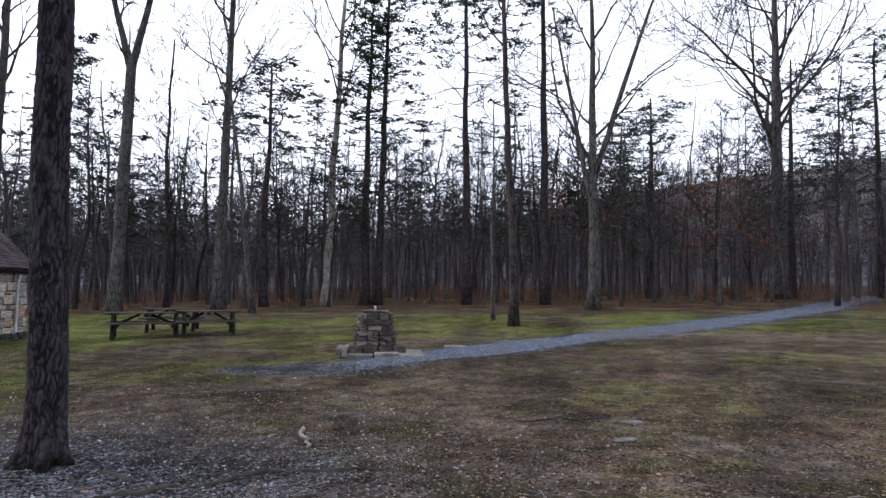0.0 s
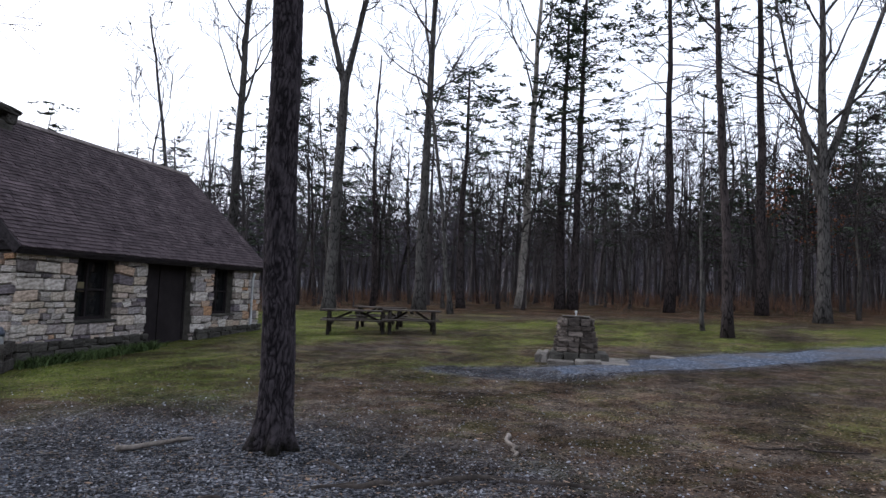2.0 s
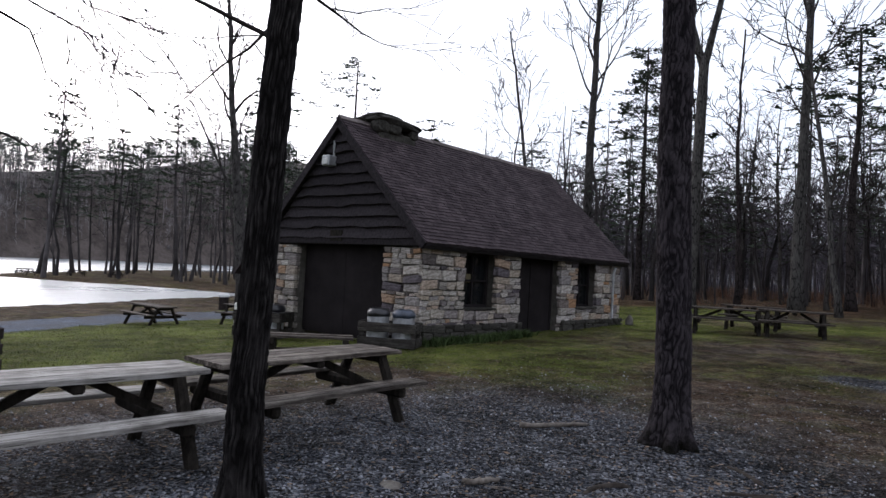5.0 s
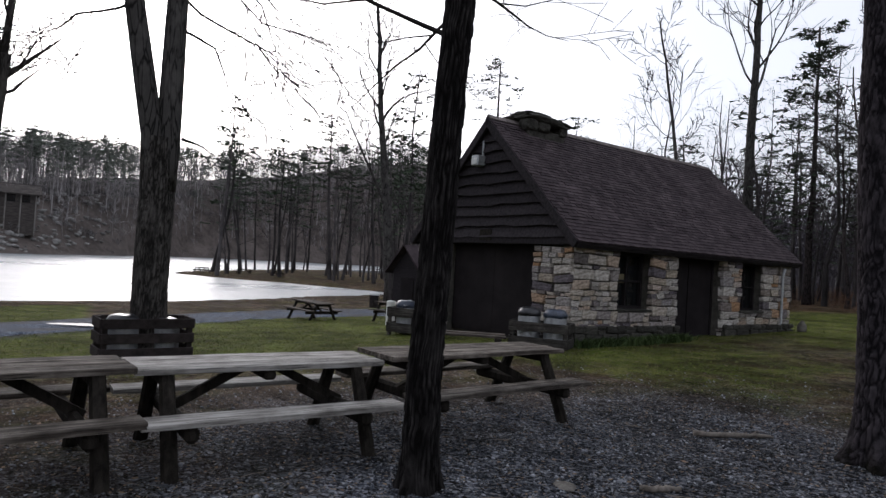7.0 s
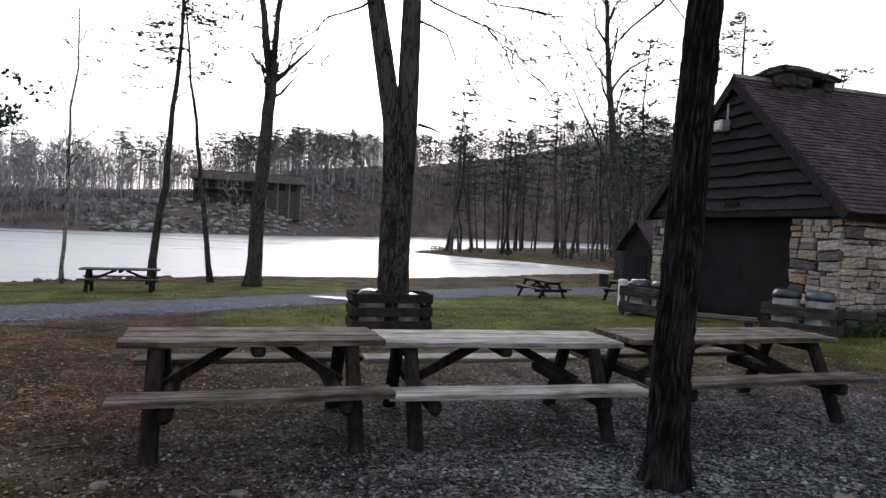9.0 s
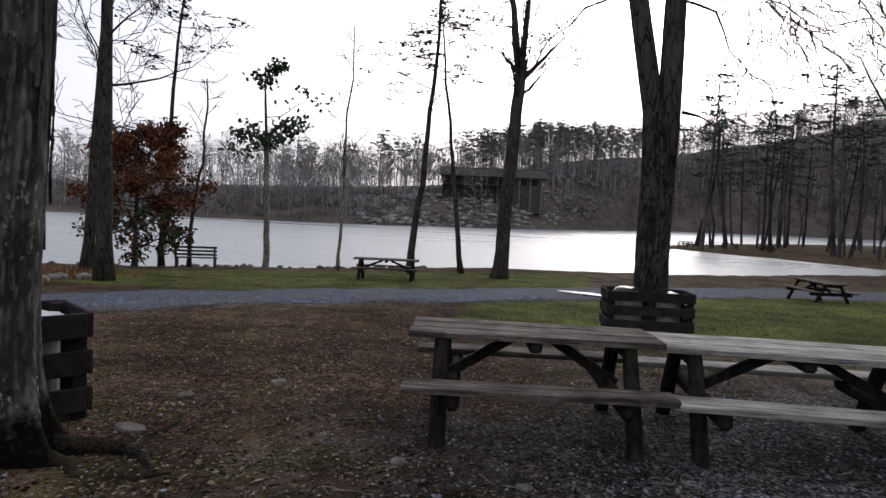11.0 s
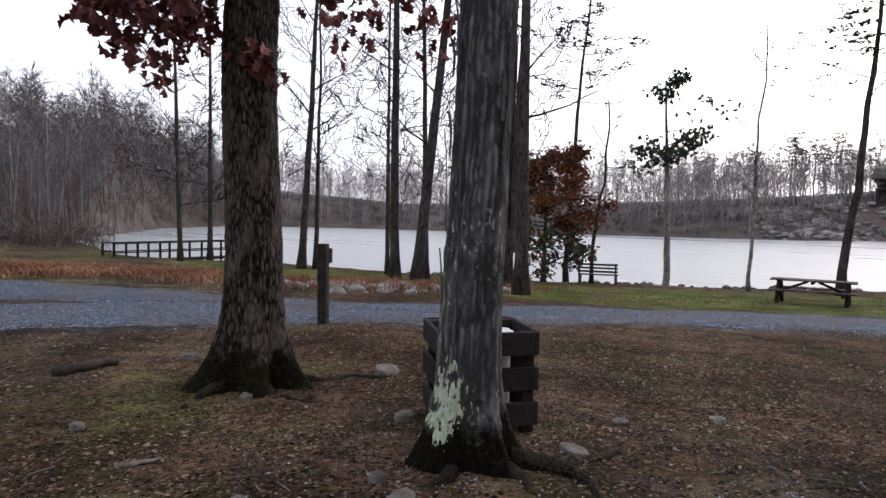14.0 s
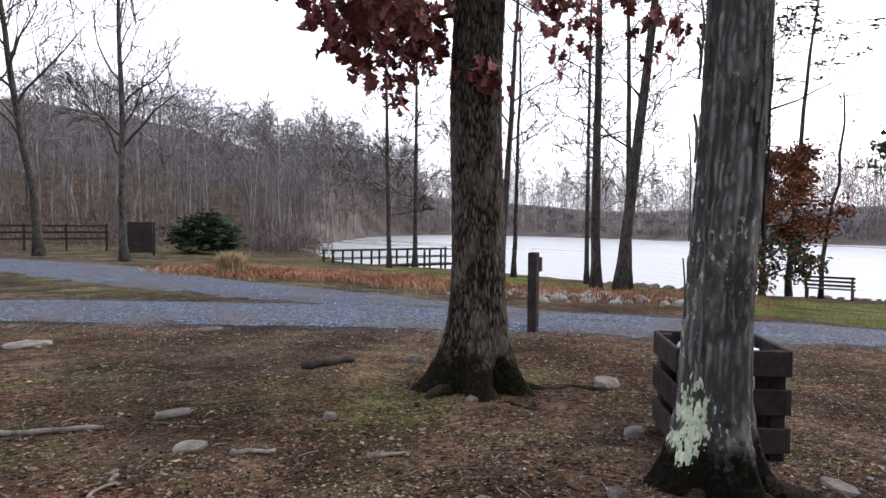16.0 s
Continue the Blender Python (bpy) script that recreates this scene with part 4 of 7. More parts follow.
def near_oak():
    x, y = -4.41, -6.1
    rnd = random.Random(21)
    t = thing("oak_tree", pose(x, y, land(x, y)), "oak with blocky bark, mossy flared foot and dry red leaves", "tree")
    lean = (0.0, 0.0)
    part("trunk", near_trunk(0.262, 7.0, lean, 17, "blocks", 2.35, spread=1.0, rows=330, cols=190, lobes=5, top=0.84, cut=5.0, material=N_OAK), N_OAK, t, smooth=True)
    up, cr, lf = Build(), Build(), Build()
    pts = [Vector((0, 0, h - 0.12)) for h in (4.8, 8.5, 11, 14, 17)]
    up.tube(pts, [0.225, 0.18, 0.14, 0.09, 0.04], 12)
    bare_crown(cr, pts, [0.2, 0.17, 0.13, 0.08, 0.04], rnd, 0.05, 9, 4.5, 5, 2)
    ends = []
    for h, d, length, r in ((3.75, (0.85, -0.5, -0.2), 1.45, 0.028), (3.95, (0.8, -0.6, -0.25), 1.25, 0.026), (3.65, (0.75, -0.65, -0.1), 0.85, 0.02), (4.1, (0.9, -0.3, -0.1), 1.6, 0.034), (4.2, (0.5, -0.85, -0.05), 1.3, 0.03), (3.3, (0.3, 0.6, -0.4), 0.3, 0.01), (4.3, (-0.6, 0.5, -0.12), 0.9, 0.02), (4.6, (0.3, 0.8, 0.1), 2.0, 0.034), (4.5, (-0.9, 0.2, 0.0), 2.0, 0.03), (4.8, (0.7, 0.5, 0.1), 2.0, 0.03), (4.35, (0.95, 0.1, -0.05), 1.7, 0.03), (4.7, (-0.4, -0.9, 0.1), 2.0, 0.03), (4.4, (0.6, 0.7, 0.0), 1.2, 0.025)):
        limb(cr, Vector((0, 0, h)), Vector(d).normalized(), length, r, 2, rnd, -0.06, 6, 6, ends, 0.2, 0.003)
    for p, d, length in ends:
        for _ in range(rnd.choice((1, 2, 3, 4))):
            q = p + Vector((rnd.gauss(0, 0.07), rnd.gauss(0, 0.07), rnd.gauss(-0.03, 0.07)))
            oak_leaf(lf, q, Vector((rnd.gauss(0, 0.5), rnd.gauss(0, 0.5), -rnd.uniform(0.3, 1.2))).normalized(), rnd, rnd.uniform(0.11, 0.19))
    part("upper_trunk", up, M_OAK, t, smooth=True)
    part("crown", cr, M_TWIG, t, "branches and twigs")
    part("foliage", lf, M_OAKLEAF, t, "dry dark red oak leaves")
    for a, length, r in ((0.2, 0.6, 0.07), (2.55, 1.1, 0.07), (2.0, 0.7, 0.06), (1.3, 0.5, 0.06), (-0.5, 0.5, 0.06)):
        rb = Build()
        root(rb, x + 0.36 * math.cos(a), y + 0.36 * math.sin(a), a, length, r, rnd)
        rb.v = [p - Vector((x, y, land(x, y))) for p in rb.v]
        part("root", rb, M_ROOTMOSS, t, "dark mossy surface root", smooth=True)


near_oak()

# trees at the wood's edge
tree("forked_tree", -15.21, 33.61, 0.40, 13.5, M_GREY, "tall grey tree forking high into two stems", 31, (0.025, 0), 0.96, 2, 3, wob=0.012, forks=((0.95, -0.28, 0, 9, 0.62), (0.95, 0.22, 0.02, 10, 0.66)), group=EDGE, top=0.75)
tree("broadleaf_tree", -10.66, 35.78, 0.40, 21, M_GREY, "bare broad-crowned grey tree at the wood's edge", 32, (0.005, 0), 0.5, 12, 6.5, wob=0.015, group=EDGE, tip=(0.4, 0.8))
tree("pale_tree", -5.59, 41.06, 0.36, 22, M_PALE, "pale-barked bare tree leaning a little", 33, (0.055, 0), 0.55, 10, 6.0, wob=0.03, group=EDGE, tip=(0.4, 0.8))
tree("forked_tree", 9.24, 33.45, 0.38, 17, M_GREY, "grey tree with several wide ascending limbs", 34, (-0.01, 0), 0.35, 9, 7.5, wob=0.02, forks=((0.4, 0.33, 0.05, 12, 0.6), (0.3, -0.2, 0, 11, 0.5)), group=EDGE, tip=(0.5, 0.9))
tree("broad_crowned_tree", 25.25, 44.52, 0.62, 23, M_GREY, "large bare tree with a wide many-limbed crown beside the path", 35, (0.0, 0), 0.42, 20, 11.5, 6, wob=0.01, group=EDGE, tip=(0.45, 0.95))
tree("leaning_tree", 3.64, 22.94, 0.2, 15, M_PINE, "thin dark leaning tree on the lawn", 36, (-0.045, 0), 0.62, 8, 3.5, wob=0.02, group=EDGE)
tree("sapling", 3.22, 25.83, 0.09, 9, M_GREY, "slender bare sapling on the lawn", 37, (-0.01, 0), 0.4, 8, 2.2, wob=0.05, group=EDGE)
tree("thin_tree", -15.2, 40.5, 0.2, 17, M_PINE, "thin dark bare tree behind the tables", 38, (0, 0), 0.5, 8, 3.5, group=EDGE)
tree("thin_tree", -7.94, 32.32, 0.17, 15, M_GREY, "thin grey bare tree leaning aside", 39, (-0.12, 0), 0.5, 8, 3.5, group=EDGE)
pine("edge_pine", -3.16, 40.65, 0.3, 19, "tall dark pine with ragged green crown", 41, (0, 0), 0.25, 46, 4.2, group=EDGE)
pine("edge_pine", -2.35, 40.52, 0.28, 23, "tall dark pine with ragged green crown", 42, (0.015, 0), 0.3, 44, 3.8, group=EDGE)
pine("edge_pine", 2.99, 39.62, 0.28, 25, "tall slender pine with bare lower trunk", 43, (0.0, 0), 0.42, 46, 4.6, group=EDGE)
pine("edge_pine", 7.81, 38.81, 0.3, 26, "tall slender pine with bare lower trunk", 44, (-0.02, 0), 0.45, 40, 4.0, group=EDGE)
pine("edge_pine", 27.6, 47.0, 0.3, 18, "spreading pine behind the broad-crowned tree", 45, (0.0, 0), 0.35, 40, 6.0, group=EDGE)
pine("edge_pine", -9.0, 39.0, 0.26, 15, "pine with flat tiers of needles", 46, (0.0, 0), 0.55, 30, 4.6, group=EDGE)
pine("edge_pine", 33, 45, 0.3, 19, "spreading pine at the wood's edge", 47, (0.0, 0), 0.4, 40, 6.0, group=EDGE)
pine("edge_pine", 17, 47, 0.3, 15, "spreading pine at the wood's edge", 48, (0.0, 0), 0.5, 34, 5.0, group=EDGE)
for k in range(22):
    rnd = random.Random(700 + k)
    bb, rr = -34 + 62 * (k + rnd.random()) / 22, rnd.uniform(38, 52)
    tree("young_tree", -rr * math.sin(radians(bb)), rr * math.cos(radians(bb)), rnd.uniform(0.09, 0.17), rnd.uniform(8, 14), rnd.choice((M_GREY, M_HICK, M_PINE)), "slim crooked leafless tree at the wood's edge", 710 + k, (rnd.gauss(0, 0.06), 0), rnd.uniform(0.18, 0.35), 15, rnd.uniform(2.6, 4.4), 5, wob=0.07, group=EDGE, tip=(0.7, 1.4), thick=(0.2, 0.4), sides=8)
# behind the cabin
tree("background_tree", -27.2, 42.0, 0.5, 27, M_GREY, "tall bare tree rising behind the cabin", 51, (0.01, 0), 0.52, 12, 7, wob=0.015, group=EDGE, tip=(0.35, 0.7))
tree("background_tree", -29.6, 40.0, 0.25, 21, M_GREY, "thin bare tree slanting behind the cabin", 52, (-0.2, 0), 0.5, 9, 5, group=EDGE)
pine("background_pine", -22.5, 42.0, 0.25, 18, "blue-green pine behind the cabin's ridge", 53, (0, 0), 0.35, 44, 3.4, 10, group=EDGE)
pine("background_pine", -46, 34, 0.25, 21, "sparse-topped tree above the cabin roof", 54, (0, 0), 0.72, 16, 4.0, 5, group=EDGE, dead=0.6)
# by the lake
SHORE = "trees on the lake shore"
tree("shore_tree", -22.6, -23.4, 0.12, 15, M_HICK, "thin upright tree by the water", 83, (0.0, 0.0), 0.2, 20, 2.8, 5, thick=(0.13, 0.26), tip=(0.8, 1.5), wob=0.01, group=SHORE)
tree("shore_tree", -19.2, -17.6, 0.13, 15, M_HICK, "thin upright tree on the rocky bank", 84, (0.01, -0.02), 0.2, 20, 2.8, 5, thick=(0.13, 0.26), tip=(0.8, 1.5), wob=0.01, group=SHORE)
tree("sapling", -30.12, -9.09, 0.085, 11.5, M_PALE, "thin pale sapling at the water's edge", 61, (0.0, 0.015), 0.3, 10, 1.6, 3, 1, group=SHORE)
pine("shore_pine", -32.04, -5.97, 0.19, 16, "crooked sparse pine at the water's edge", 62, (0, 0.03), 0.5, 16, 3.0, 4, 0.26, M_HICK, 0.08, SHORE, 0.7)
pine("shore_pine", -32.45, -3.53, 0.14, 13, "thin leaning pine with few tufts", 63, (0, -0.13), 0.6, 18, 3.2, 6, 0.28, M_HICK, 0.05, SHORE, 0.3)
tree("shore_tree", -29.73, -1.54, 0.32, 9.8, M_HICK, "stout dark tree with a broken side limb at the shore", 64, (0.0, 0.05), 0.8, 6, 2.2, wob=0.03, forks=((0.93, 0.02, -0.16, 7, 0.6), (0.92, 0, 0.05, 7, 0.5), (0.9, 0.1, 0.95, 1.9, 0.36), (0.9, 0, 0.6, 0.5, 0.42)), group=SHORE, top=0.75)
tree("shore_tree", -45.0, 24.2, 0.4, 23, M_GREY, "tall grey leaning tree beyond the cabin", 65, (0, -0.11), 0.5, 12, 6, wob=0.03, group=SHORE, forks=((0.32, 0, -0.55, 7, 0.35),))
tree("shore_tree", -32.39, -13.64, 0.17, 7.2, M_PALE, "slim pale-trunked tree with dark leafy clumps", 66, (0, -0.015), 0.9, 2, 1.2, 3, 1, group=SHORE, top=0.7)
tree("bent_sapling", -28.36, -15.54, 0.1, 8.5, M_HICK, "thin bent leafless sapling behind the bench", 67, (0.02, 0.12), 0.6, 6, 1.5, 3, 1, 0.12, group=SHORE)
pine("shore_pine", -28.97, -17.1, 0.15, 15, "thin pine with a flat sparse top", 68, (0, 0.07), 0.6, 16, 3.0, 6, 0.3, M_HICK, 0.06, SHORE, 0.3)
tree("shore_tree", -17.27, -11.85, 0.215, 17, M_HICK, "slender dark tree by the road", 69, (-0.01, -0.02), 0.2, 20, 2.8, 5, thick=(0.13, 0.26), tip=(0.8, 1.5), wob=0.01, group=SHORE)
tree("shore_tree", -19.46, -14.0, 0.18, 17, M_HICK, "slender dark leaning tree by the road", 70, (-0.02, 0.05), 0.2, 20, 2.8, 5, thick=(0.13, 0.26), tip=(0.8, 1.5), wob=0.01, group=SHORE)
tree("shore_tree", -18.45, -18.58, 0.2, 17, M_HICK, "slender dark tree on the rocky bank", 71, (0.0, 0.0), 0.2, 20, 2.8, 5, thick=(0.13, 0.26), tip=(0.8, 1.5), wob=0.01, group=SHORE)
tree("shore_tree", -17.76, -16.77, 0.22, 17, M_HICK, "leaning dark tree on the rocky bank", 72, (-0.05, 0.09), 0.2, 20, 2.8, 5, thick=(0.13, 0.26), tip=(0.8, 1.5), wob=0.01, group=SHORE)
tree("shore_tree", -20.67, -27.69, 0.2, 17, M_HICK, "dark bare tree by the water", 73, (-0.03, 0.05), 0.35, 12, 4.5, wob=0.015, group=SHORE)
tree("shore_tree", -21.54, -27.6, 0.13, 14, M_HICK, "thin bare tree by the water", 74, (-0.02, 0.0), 0.3, 12, 4.0, wob=0.02, group=SHORE)
tree("shore_tree", -21.8, -31.2, 0.13, 12, M_HICK, "thin leaning bare tree by the water", 75, (0.06, -0.06), 0.3, 12, 3.5, wob=0.02, group=SHORE)
tree("shore_tree", -20.2, -35.9, 0.16, 15, M_HICK, "thin bare tree by the footbridge", 76, (0, 0), 0.2, 20, 2.8, 5, thick=(0.13, 0.26), tip=(0.8, 1.5), wob=0.01, group=SHORE)
tree("shore_tree", -17.2, -33.4, 0.14, 15, M_HICK, "thin bare tree by the footbridge", 77, (0.02, -0.01), 0.2, 20, 2.8, 5, thick=(0.13, 0.26), tip=(0.8, 1.5), wob=0.01, group=SHORE)
tree("road_tree", -3.95, -35.15, 0.19, 15, M_GREY, "bare grey tree beside the road fork", 78, (0.0, 0), 0.3, 16, 4.6, 6, group=SHORE)
tree("road_tree", 2.2, -40.0, 0.24, 18, M_PALE, "pale-trunked bare tree beyond the road", 79, (0.0, 0), 0.35, 12, 6, group=SHORE)
tree("road_tree", -0.4, -40.5, 0.25, 16, M_HICK, "dark leaning bare tree beyond the road", 80, (0.09, 0), 0.35, 12, 6, group=SHORE)


def chip_leaf(b, p, rnd, size):
    """A small curled leaf of two faces."""
    d = Vector((rnd.gauss(0, 1), rnd.gauss(0, 1), rnd.gauss(-0.3, 0.7))).normalized() * size
    s = d.cross(Vector((rnd.gauss(0, 1), rnd.gauss(0, 1), rnd.gauss(0, 1)))).normalized() * size * 0.33
    n = d.cross(s).normalized() * size * 0.14
    i = len(b.v)
    b.v += [p, p + d * 0.5 + s + n, p + d, p + d * 0.5 - s + n]
    b.f += [(i, i + 1, i + 2), (i, i + 2, i + 3)]


def leafy_tree(name, x, y, r, height, label, seed, wide, low, green_low=False):
    """A small tree that keeps its rusty leaves."""
    rnd = random.Random(seed)
    t = thing(name, pose(x, y, land(x, y)), label, "tree", SHORE)
    pts, rad = stem(height, r, (0, 0), rnd, top=0.2)
    tr, cr, lf, gr = Build(), Build(), Build(), Build()
    tr.tube(pts, rad, 8)
    ends = []
    bare_crown(cr, pts, rad, rnd, low, 22 if green_low else 16, wide, 5, 2, (0.9, 1.5), ends, up=0.0)
    for p, d, _ in ends:
        for _ in range(18 if green_low else rnd.choice((1, 1, 2, 3))):
            chip_leaf(gr if green_low and p.z < height * 0.4 and rnd.random() < 0.7 else lf, p + Vector((rnd.gauss(0, 0.16), rnd.gauss(0, 0.16), rnd.gauss(0, 0.12))), rnd, rnd.uniform(0.12, 0.22))
    part("trunk", tr, M_HICK, t, smooth=True)
    part("crown", cr, M_TWIG, t)
    part("foliage", lf, M_RUST, t, "rust-brown dry leaves")
    if green_low:
        part("low_foliage", gr, M_NEEDLE, t, "dark green low foliage")


leafy_tree("copper_leaved_tree", 11.5, 45.0, 0.13, 9.0, "young tree holding sparse copper-brown leaves", 85, 3.4, 0.4)
leafy_tree("copper_leaved_tree", 19.5, 43.5, 0.12, 8.0, "young tree holding sparse copper-brown leaves", 86, 3.6, 0.4)
leafy_tree("copper_leaved_tree", 24.0, 49.0, 0.13, 8.5, "young tree holding sparse copper-brown leaves", 87, 3.6, 0.35)
leafy_tree("rust_leaved_tree", -26.33, -16.91, 0.12, 6.3, "bushy young tree with rust-brown leaves, green below", 81, 2.5, 0.12, True)


def clumped(name, x, y, label, seed, tufts):
    """Dark leafy clumps on a slim trunk's top."""
    rnd = random.Random(seed)
    t = thing(name, pose(x, y, land(x, y)), label, "tree", SHORE)
    cr, lf, tr = Build(), Build(), Build()
    tr.tube([Vector((0, 0, 6.6)), Vector((0.05, -0.1, 8.8)), Vector((0.0, -0.2, 10.6))], [0.09, 0.06, 0.02], 7)
    for h, dy, n, s in tufts:
        ends = []
        limb(cr, Vector((0, 0, h)), Vector((rnd.uniform(-0.3, 0.3), dy, 0.15)).normalized(), abs(dy) + 0.3, 0.03, 1, rnd, 0.05, 4, 5, ends)
        for p, _, _ in ends:
            for _ in range(n):
                q = p + Vector((rnd.gauss(0, s), rnd.gauss(0, s), rnd.gauss(0, s * 0.7)))
                oak_leaf(lf, q, Vector((rnd.gauss(0, 1), rnd.gauss(0, 1), rnd.gauss(0, 1))).normalized(), rnd, 0.25)
    part("trunk", tr, M_HICK, t)
    part("crown", cr, M_TWIG, t)
    part("foliage", lf, M_NEEDLE, t, "dark leafy clumps")


clumped("leafy_top", -32.39, -13.75, "dark evergreen clumps topping the slim pale tree", 82, ((10.3, 0.3, 16, 0.25), (9.6, -0.3, 14, 0.25), (7.3, 0.7, 22, 0.3), (7.0, -0.8, 22, 0.35), (6.8, 0.3, 20, 0.3), (8.0, 2.2, 7, 0.3), (6.3, -1.4, 7, 0.25), (6.6, 2.0, 6, 0.25)))

# ---- woods ----


def light_limb(b, p, d, length, r, depth, rnd, kids, sliver):
    """A limb of few faces for trees far off; its last twigs are slivers."""
    if depth == 0:
        e = p + d * length
        s = d.cross(Vector((rnd.gauss(0, 1), rnd.gauss(0, 1), rnd.gauss(0, 1)))).normalized() * sliver
        i = len(b.v)
        b.v += [p - s, p + s, e]
        b.f.append((i, i + 1, i + 2))
        return
    n = 3 if depth > 1 else 1
    pts, rad = [p.copy()], [r]
    for i in range(n):
        d = (d + Vector((rnd.gauss(0, 0.2), rnd.gauss(0, 0.2), rnd.gauss(0.07, 0.18)))).normalized()
        p = p + d * length / n
        pts.append(p.copy())
        rad.append(r * (1 - 0.8 * (i + 1) / n))
    b.tube(pts, rad, 3, False)
    for k in range(kids):
        at = 0.25 + 0.75 * (k + rnd.random()) / kids
        i = min(n - 1, int(at * n))
        q = pts[i].lerp(pts[i + 1], at * n - i)
        light_limb(b, q, spread_dir(d, rnd.uniform(0.4, 1.0), rnd.uniform(0, 6.3)), length * rnd.uniform(0.4, 0.65), max(rad[-1], r * 0.5), depth - 1, rnd, kids, sliver)


def far_templates(seed, count, detail):
    out = []
    for k in range(count):
        rnd = random.Random(seed + k)
        b = Build()
        pts, rad = stem(16, 0.17, (rnd.gauss(0, 0.03), rnd.gauss(0, 0.03)), rnd, 6, 0.07, 1.2, 0.12)
        b.tube(pts, rad, 5 if detail else 3, False)
        clear, limbs, reach = rnd.uniform(0.2, 0.5), (9 if detail else 8), rnd.uniform(3.4, 5.2)
        for j in range(limbs):
            at = clear + (0.97 - clear) * (j + rnd.random() * 0.8) / limbs
            d = spread_dir(Vector((0, 0, 1)), rnd.uniform(0.45, 1.15), j * 2.4 + rnd.uniform(-0.5, 0.5))
            light_limb(b, point_on(pts, at), d, reach * rnd.uniform(0.65, 1.1) * (1.15 - 0.6 * (at - clear) / (1 - clear)), 0.05 * (1.2 - at) + (0.008 if detail else 0.02), 2 if detail else 1, rnd, 5 if detail else 11, 0.011 if detail else 0.045)
        out.append(as_arrays(b))
    return out


def tiny_templates(seed, count):
    """Trees seen over hundreds of metres: a thin trunk and a fan of twigs."""
    out = []
    for k in range(count):
        rnd = random.Random(seed + k)
        b = Build()
        pts, rad = stem(16, 0.11, (rnd.gauss(0, 0.05), rnd.gauss(0, 0.05)), rnd, 4, 0.09, 1.0, 0.2)
        b.tube(pts, rad, 3, False)
        for j in range(13):
            at = rnd.uniform(0.28, 1.0)
            d = spread_dir(Vector((0, 0, 1)), rnd.uniform(0.4, 1.2), rnd.uniform(0, 6.3))
            p, length = point_on(pts, at), rnd.uniform(2.5, 5.4) * (1.2 - 0.6 * at)
            light_limb(b, p, d, length, 0.05, 0, rnd, 0, 0.075)
            for e in range(6):
                light_limb(b, p + d * length * rnd.uniform(0.25, 0.9), spread_dir(d, rnd.uniform(0.4, 1.2), rnd.uniform(0, 6.3)), length * rnd.uniform(0.35, 0.65), 0.05, 0, rnd, 0, 0.07)
        out.append(as_arrays(b))
    return out


def pine_templates(seed, count, blades, tufts, bare=(0.22, 0.55)):
    out = []
    for k in range(count):
        rnd = random.Random(seed + k)
        w, l = Build(), Build()
        pts, rad = stem(16, 0.2, (rnd.gauss(0, 0.03), rnd.gauss(0, 0.03)), rnd, 7, 0.05, 1.2, 0.2)
        w.tube(pts, rad, 4, False)
        clear = rnd.uniform(*bare)
        for j in range(tufts):
            at = clear + (0.99 - clear) * (j + rnd.random()) / tufts
            g = (at - clear) / (1 - clear)
            a = j * 2.4 + rnd.uniform(-0.6, 0.6)
            d = Vector((math.cos(a), math.sin(a), rnd.uniform(-0.1, 0.35))).normalized()
            q, length = point_on(pts, at), 3.4 * rnd.uniform(0.5, 1.1) * (1.1 - 0.75 * g)
            light_limb(w, q, d, length, 0.04, 1, rnd, 3, 0.02)
            if g < 0.25 and rnd.random() < 0.6:
                continue
            for e in range(3):
                needles(l, q + d * length * (0.45 + 0.28 * e) + Vector((rnd.gauss(0, 0.25), rnd.gauss(0, 0.25), 0)), rnd, 0.62 if blades > 6 else 0.95, blades)
        out.append((as_arrays(w), as_arrays(l)))
    return out


BARE_MID, BARE_FAR, BARE_TINY = far_templates(100, 10, True), far_templates(200, 8, False), tiny_templates(600, 8)
PINE_MID = pine_templates(300, 6, 7, 22)
PINE_FAR = pine_templates(400, 6, 5, 13, (0.45, 0.7))


def at_bearing(b, r):
    return -r * math.sin(radians(b)), r * math.cos(radians(b))


def wood(name, label, seed, count, spans, templates, size, material=None, shrink=(0.8, 1.2), slant=0.03):
    """A stand of trees. spans: (from bearing, to bearing, from metres, to metres, share); metres under 20 count from the far shore."""
    rnd = random.Random(seed)
    places = []
    total = sum(s[4] for s in spans)
    for b0, b1, r0, r1, share in spans:
        n = int(count * share / total)
        while n > 0:
            b = rnd.uniform(b0, b1)
            r = (table(FAR_SHORE, b) if r0 < 20 else 0) + r0 + (r1 - r0) * rnd.random() ** 0.8
            x, y = at_bearing(b, r)
            n -= 1
            if in_lake(x, y) > -2 or (88 < b < 99.5 and 143 < r < 186 and rnd.random() < 0.8):
                continue
            s = size * rnd.uniform(*shrink)
            places.append((rnd.randrange(len(templates)), x, y, land(x, y), rnd.uniform(0, 6.28), s * rnd.uniform(0.8, 1.2), s, rnd.gauss(0, slant), rnd.gauss(0, slant)))
    me = scatter(name, templates, places, material or M_FAR)
    tagged(new(name, me), label, "woodland", kind="stuff")
    return places


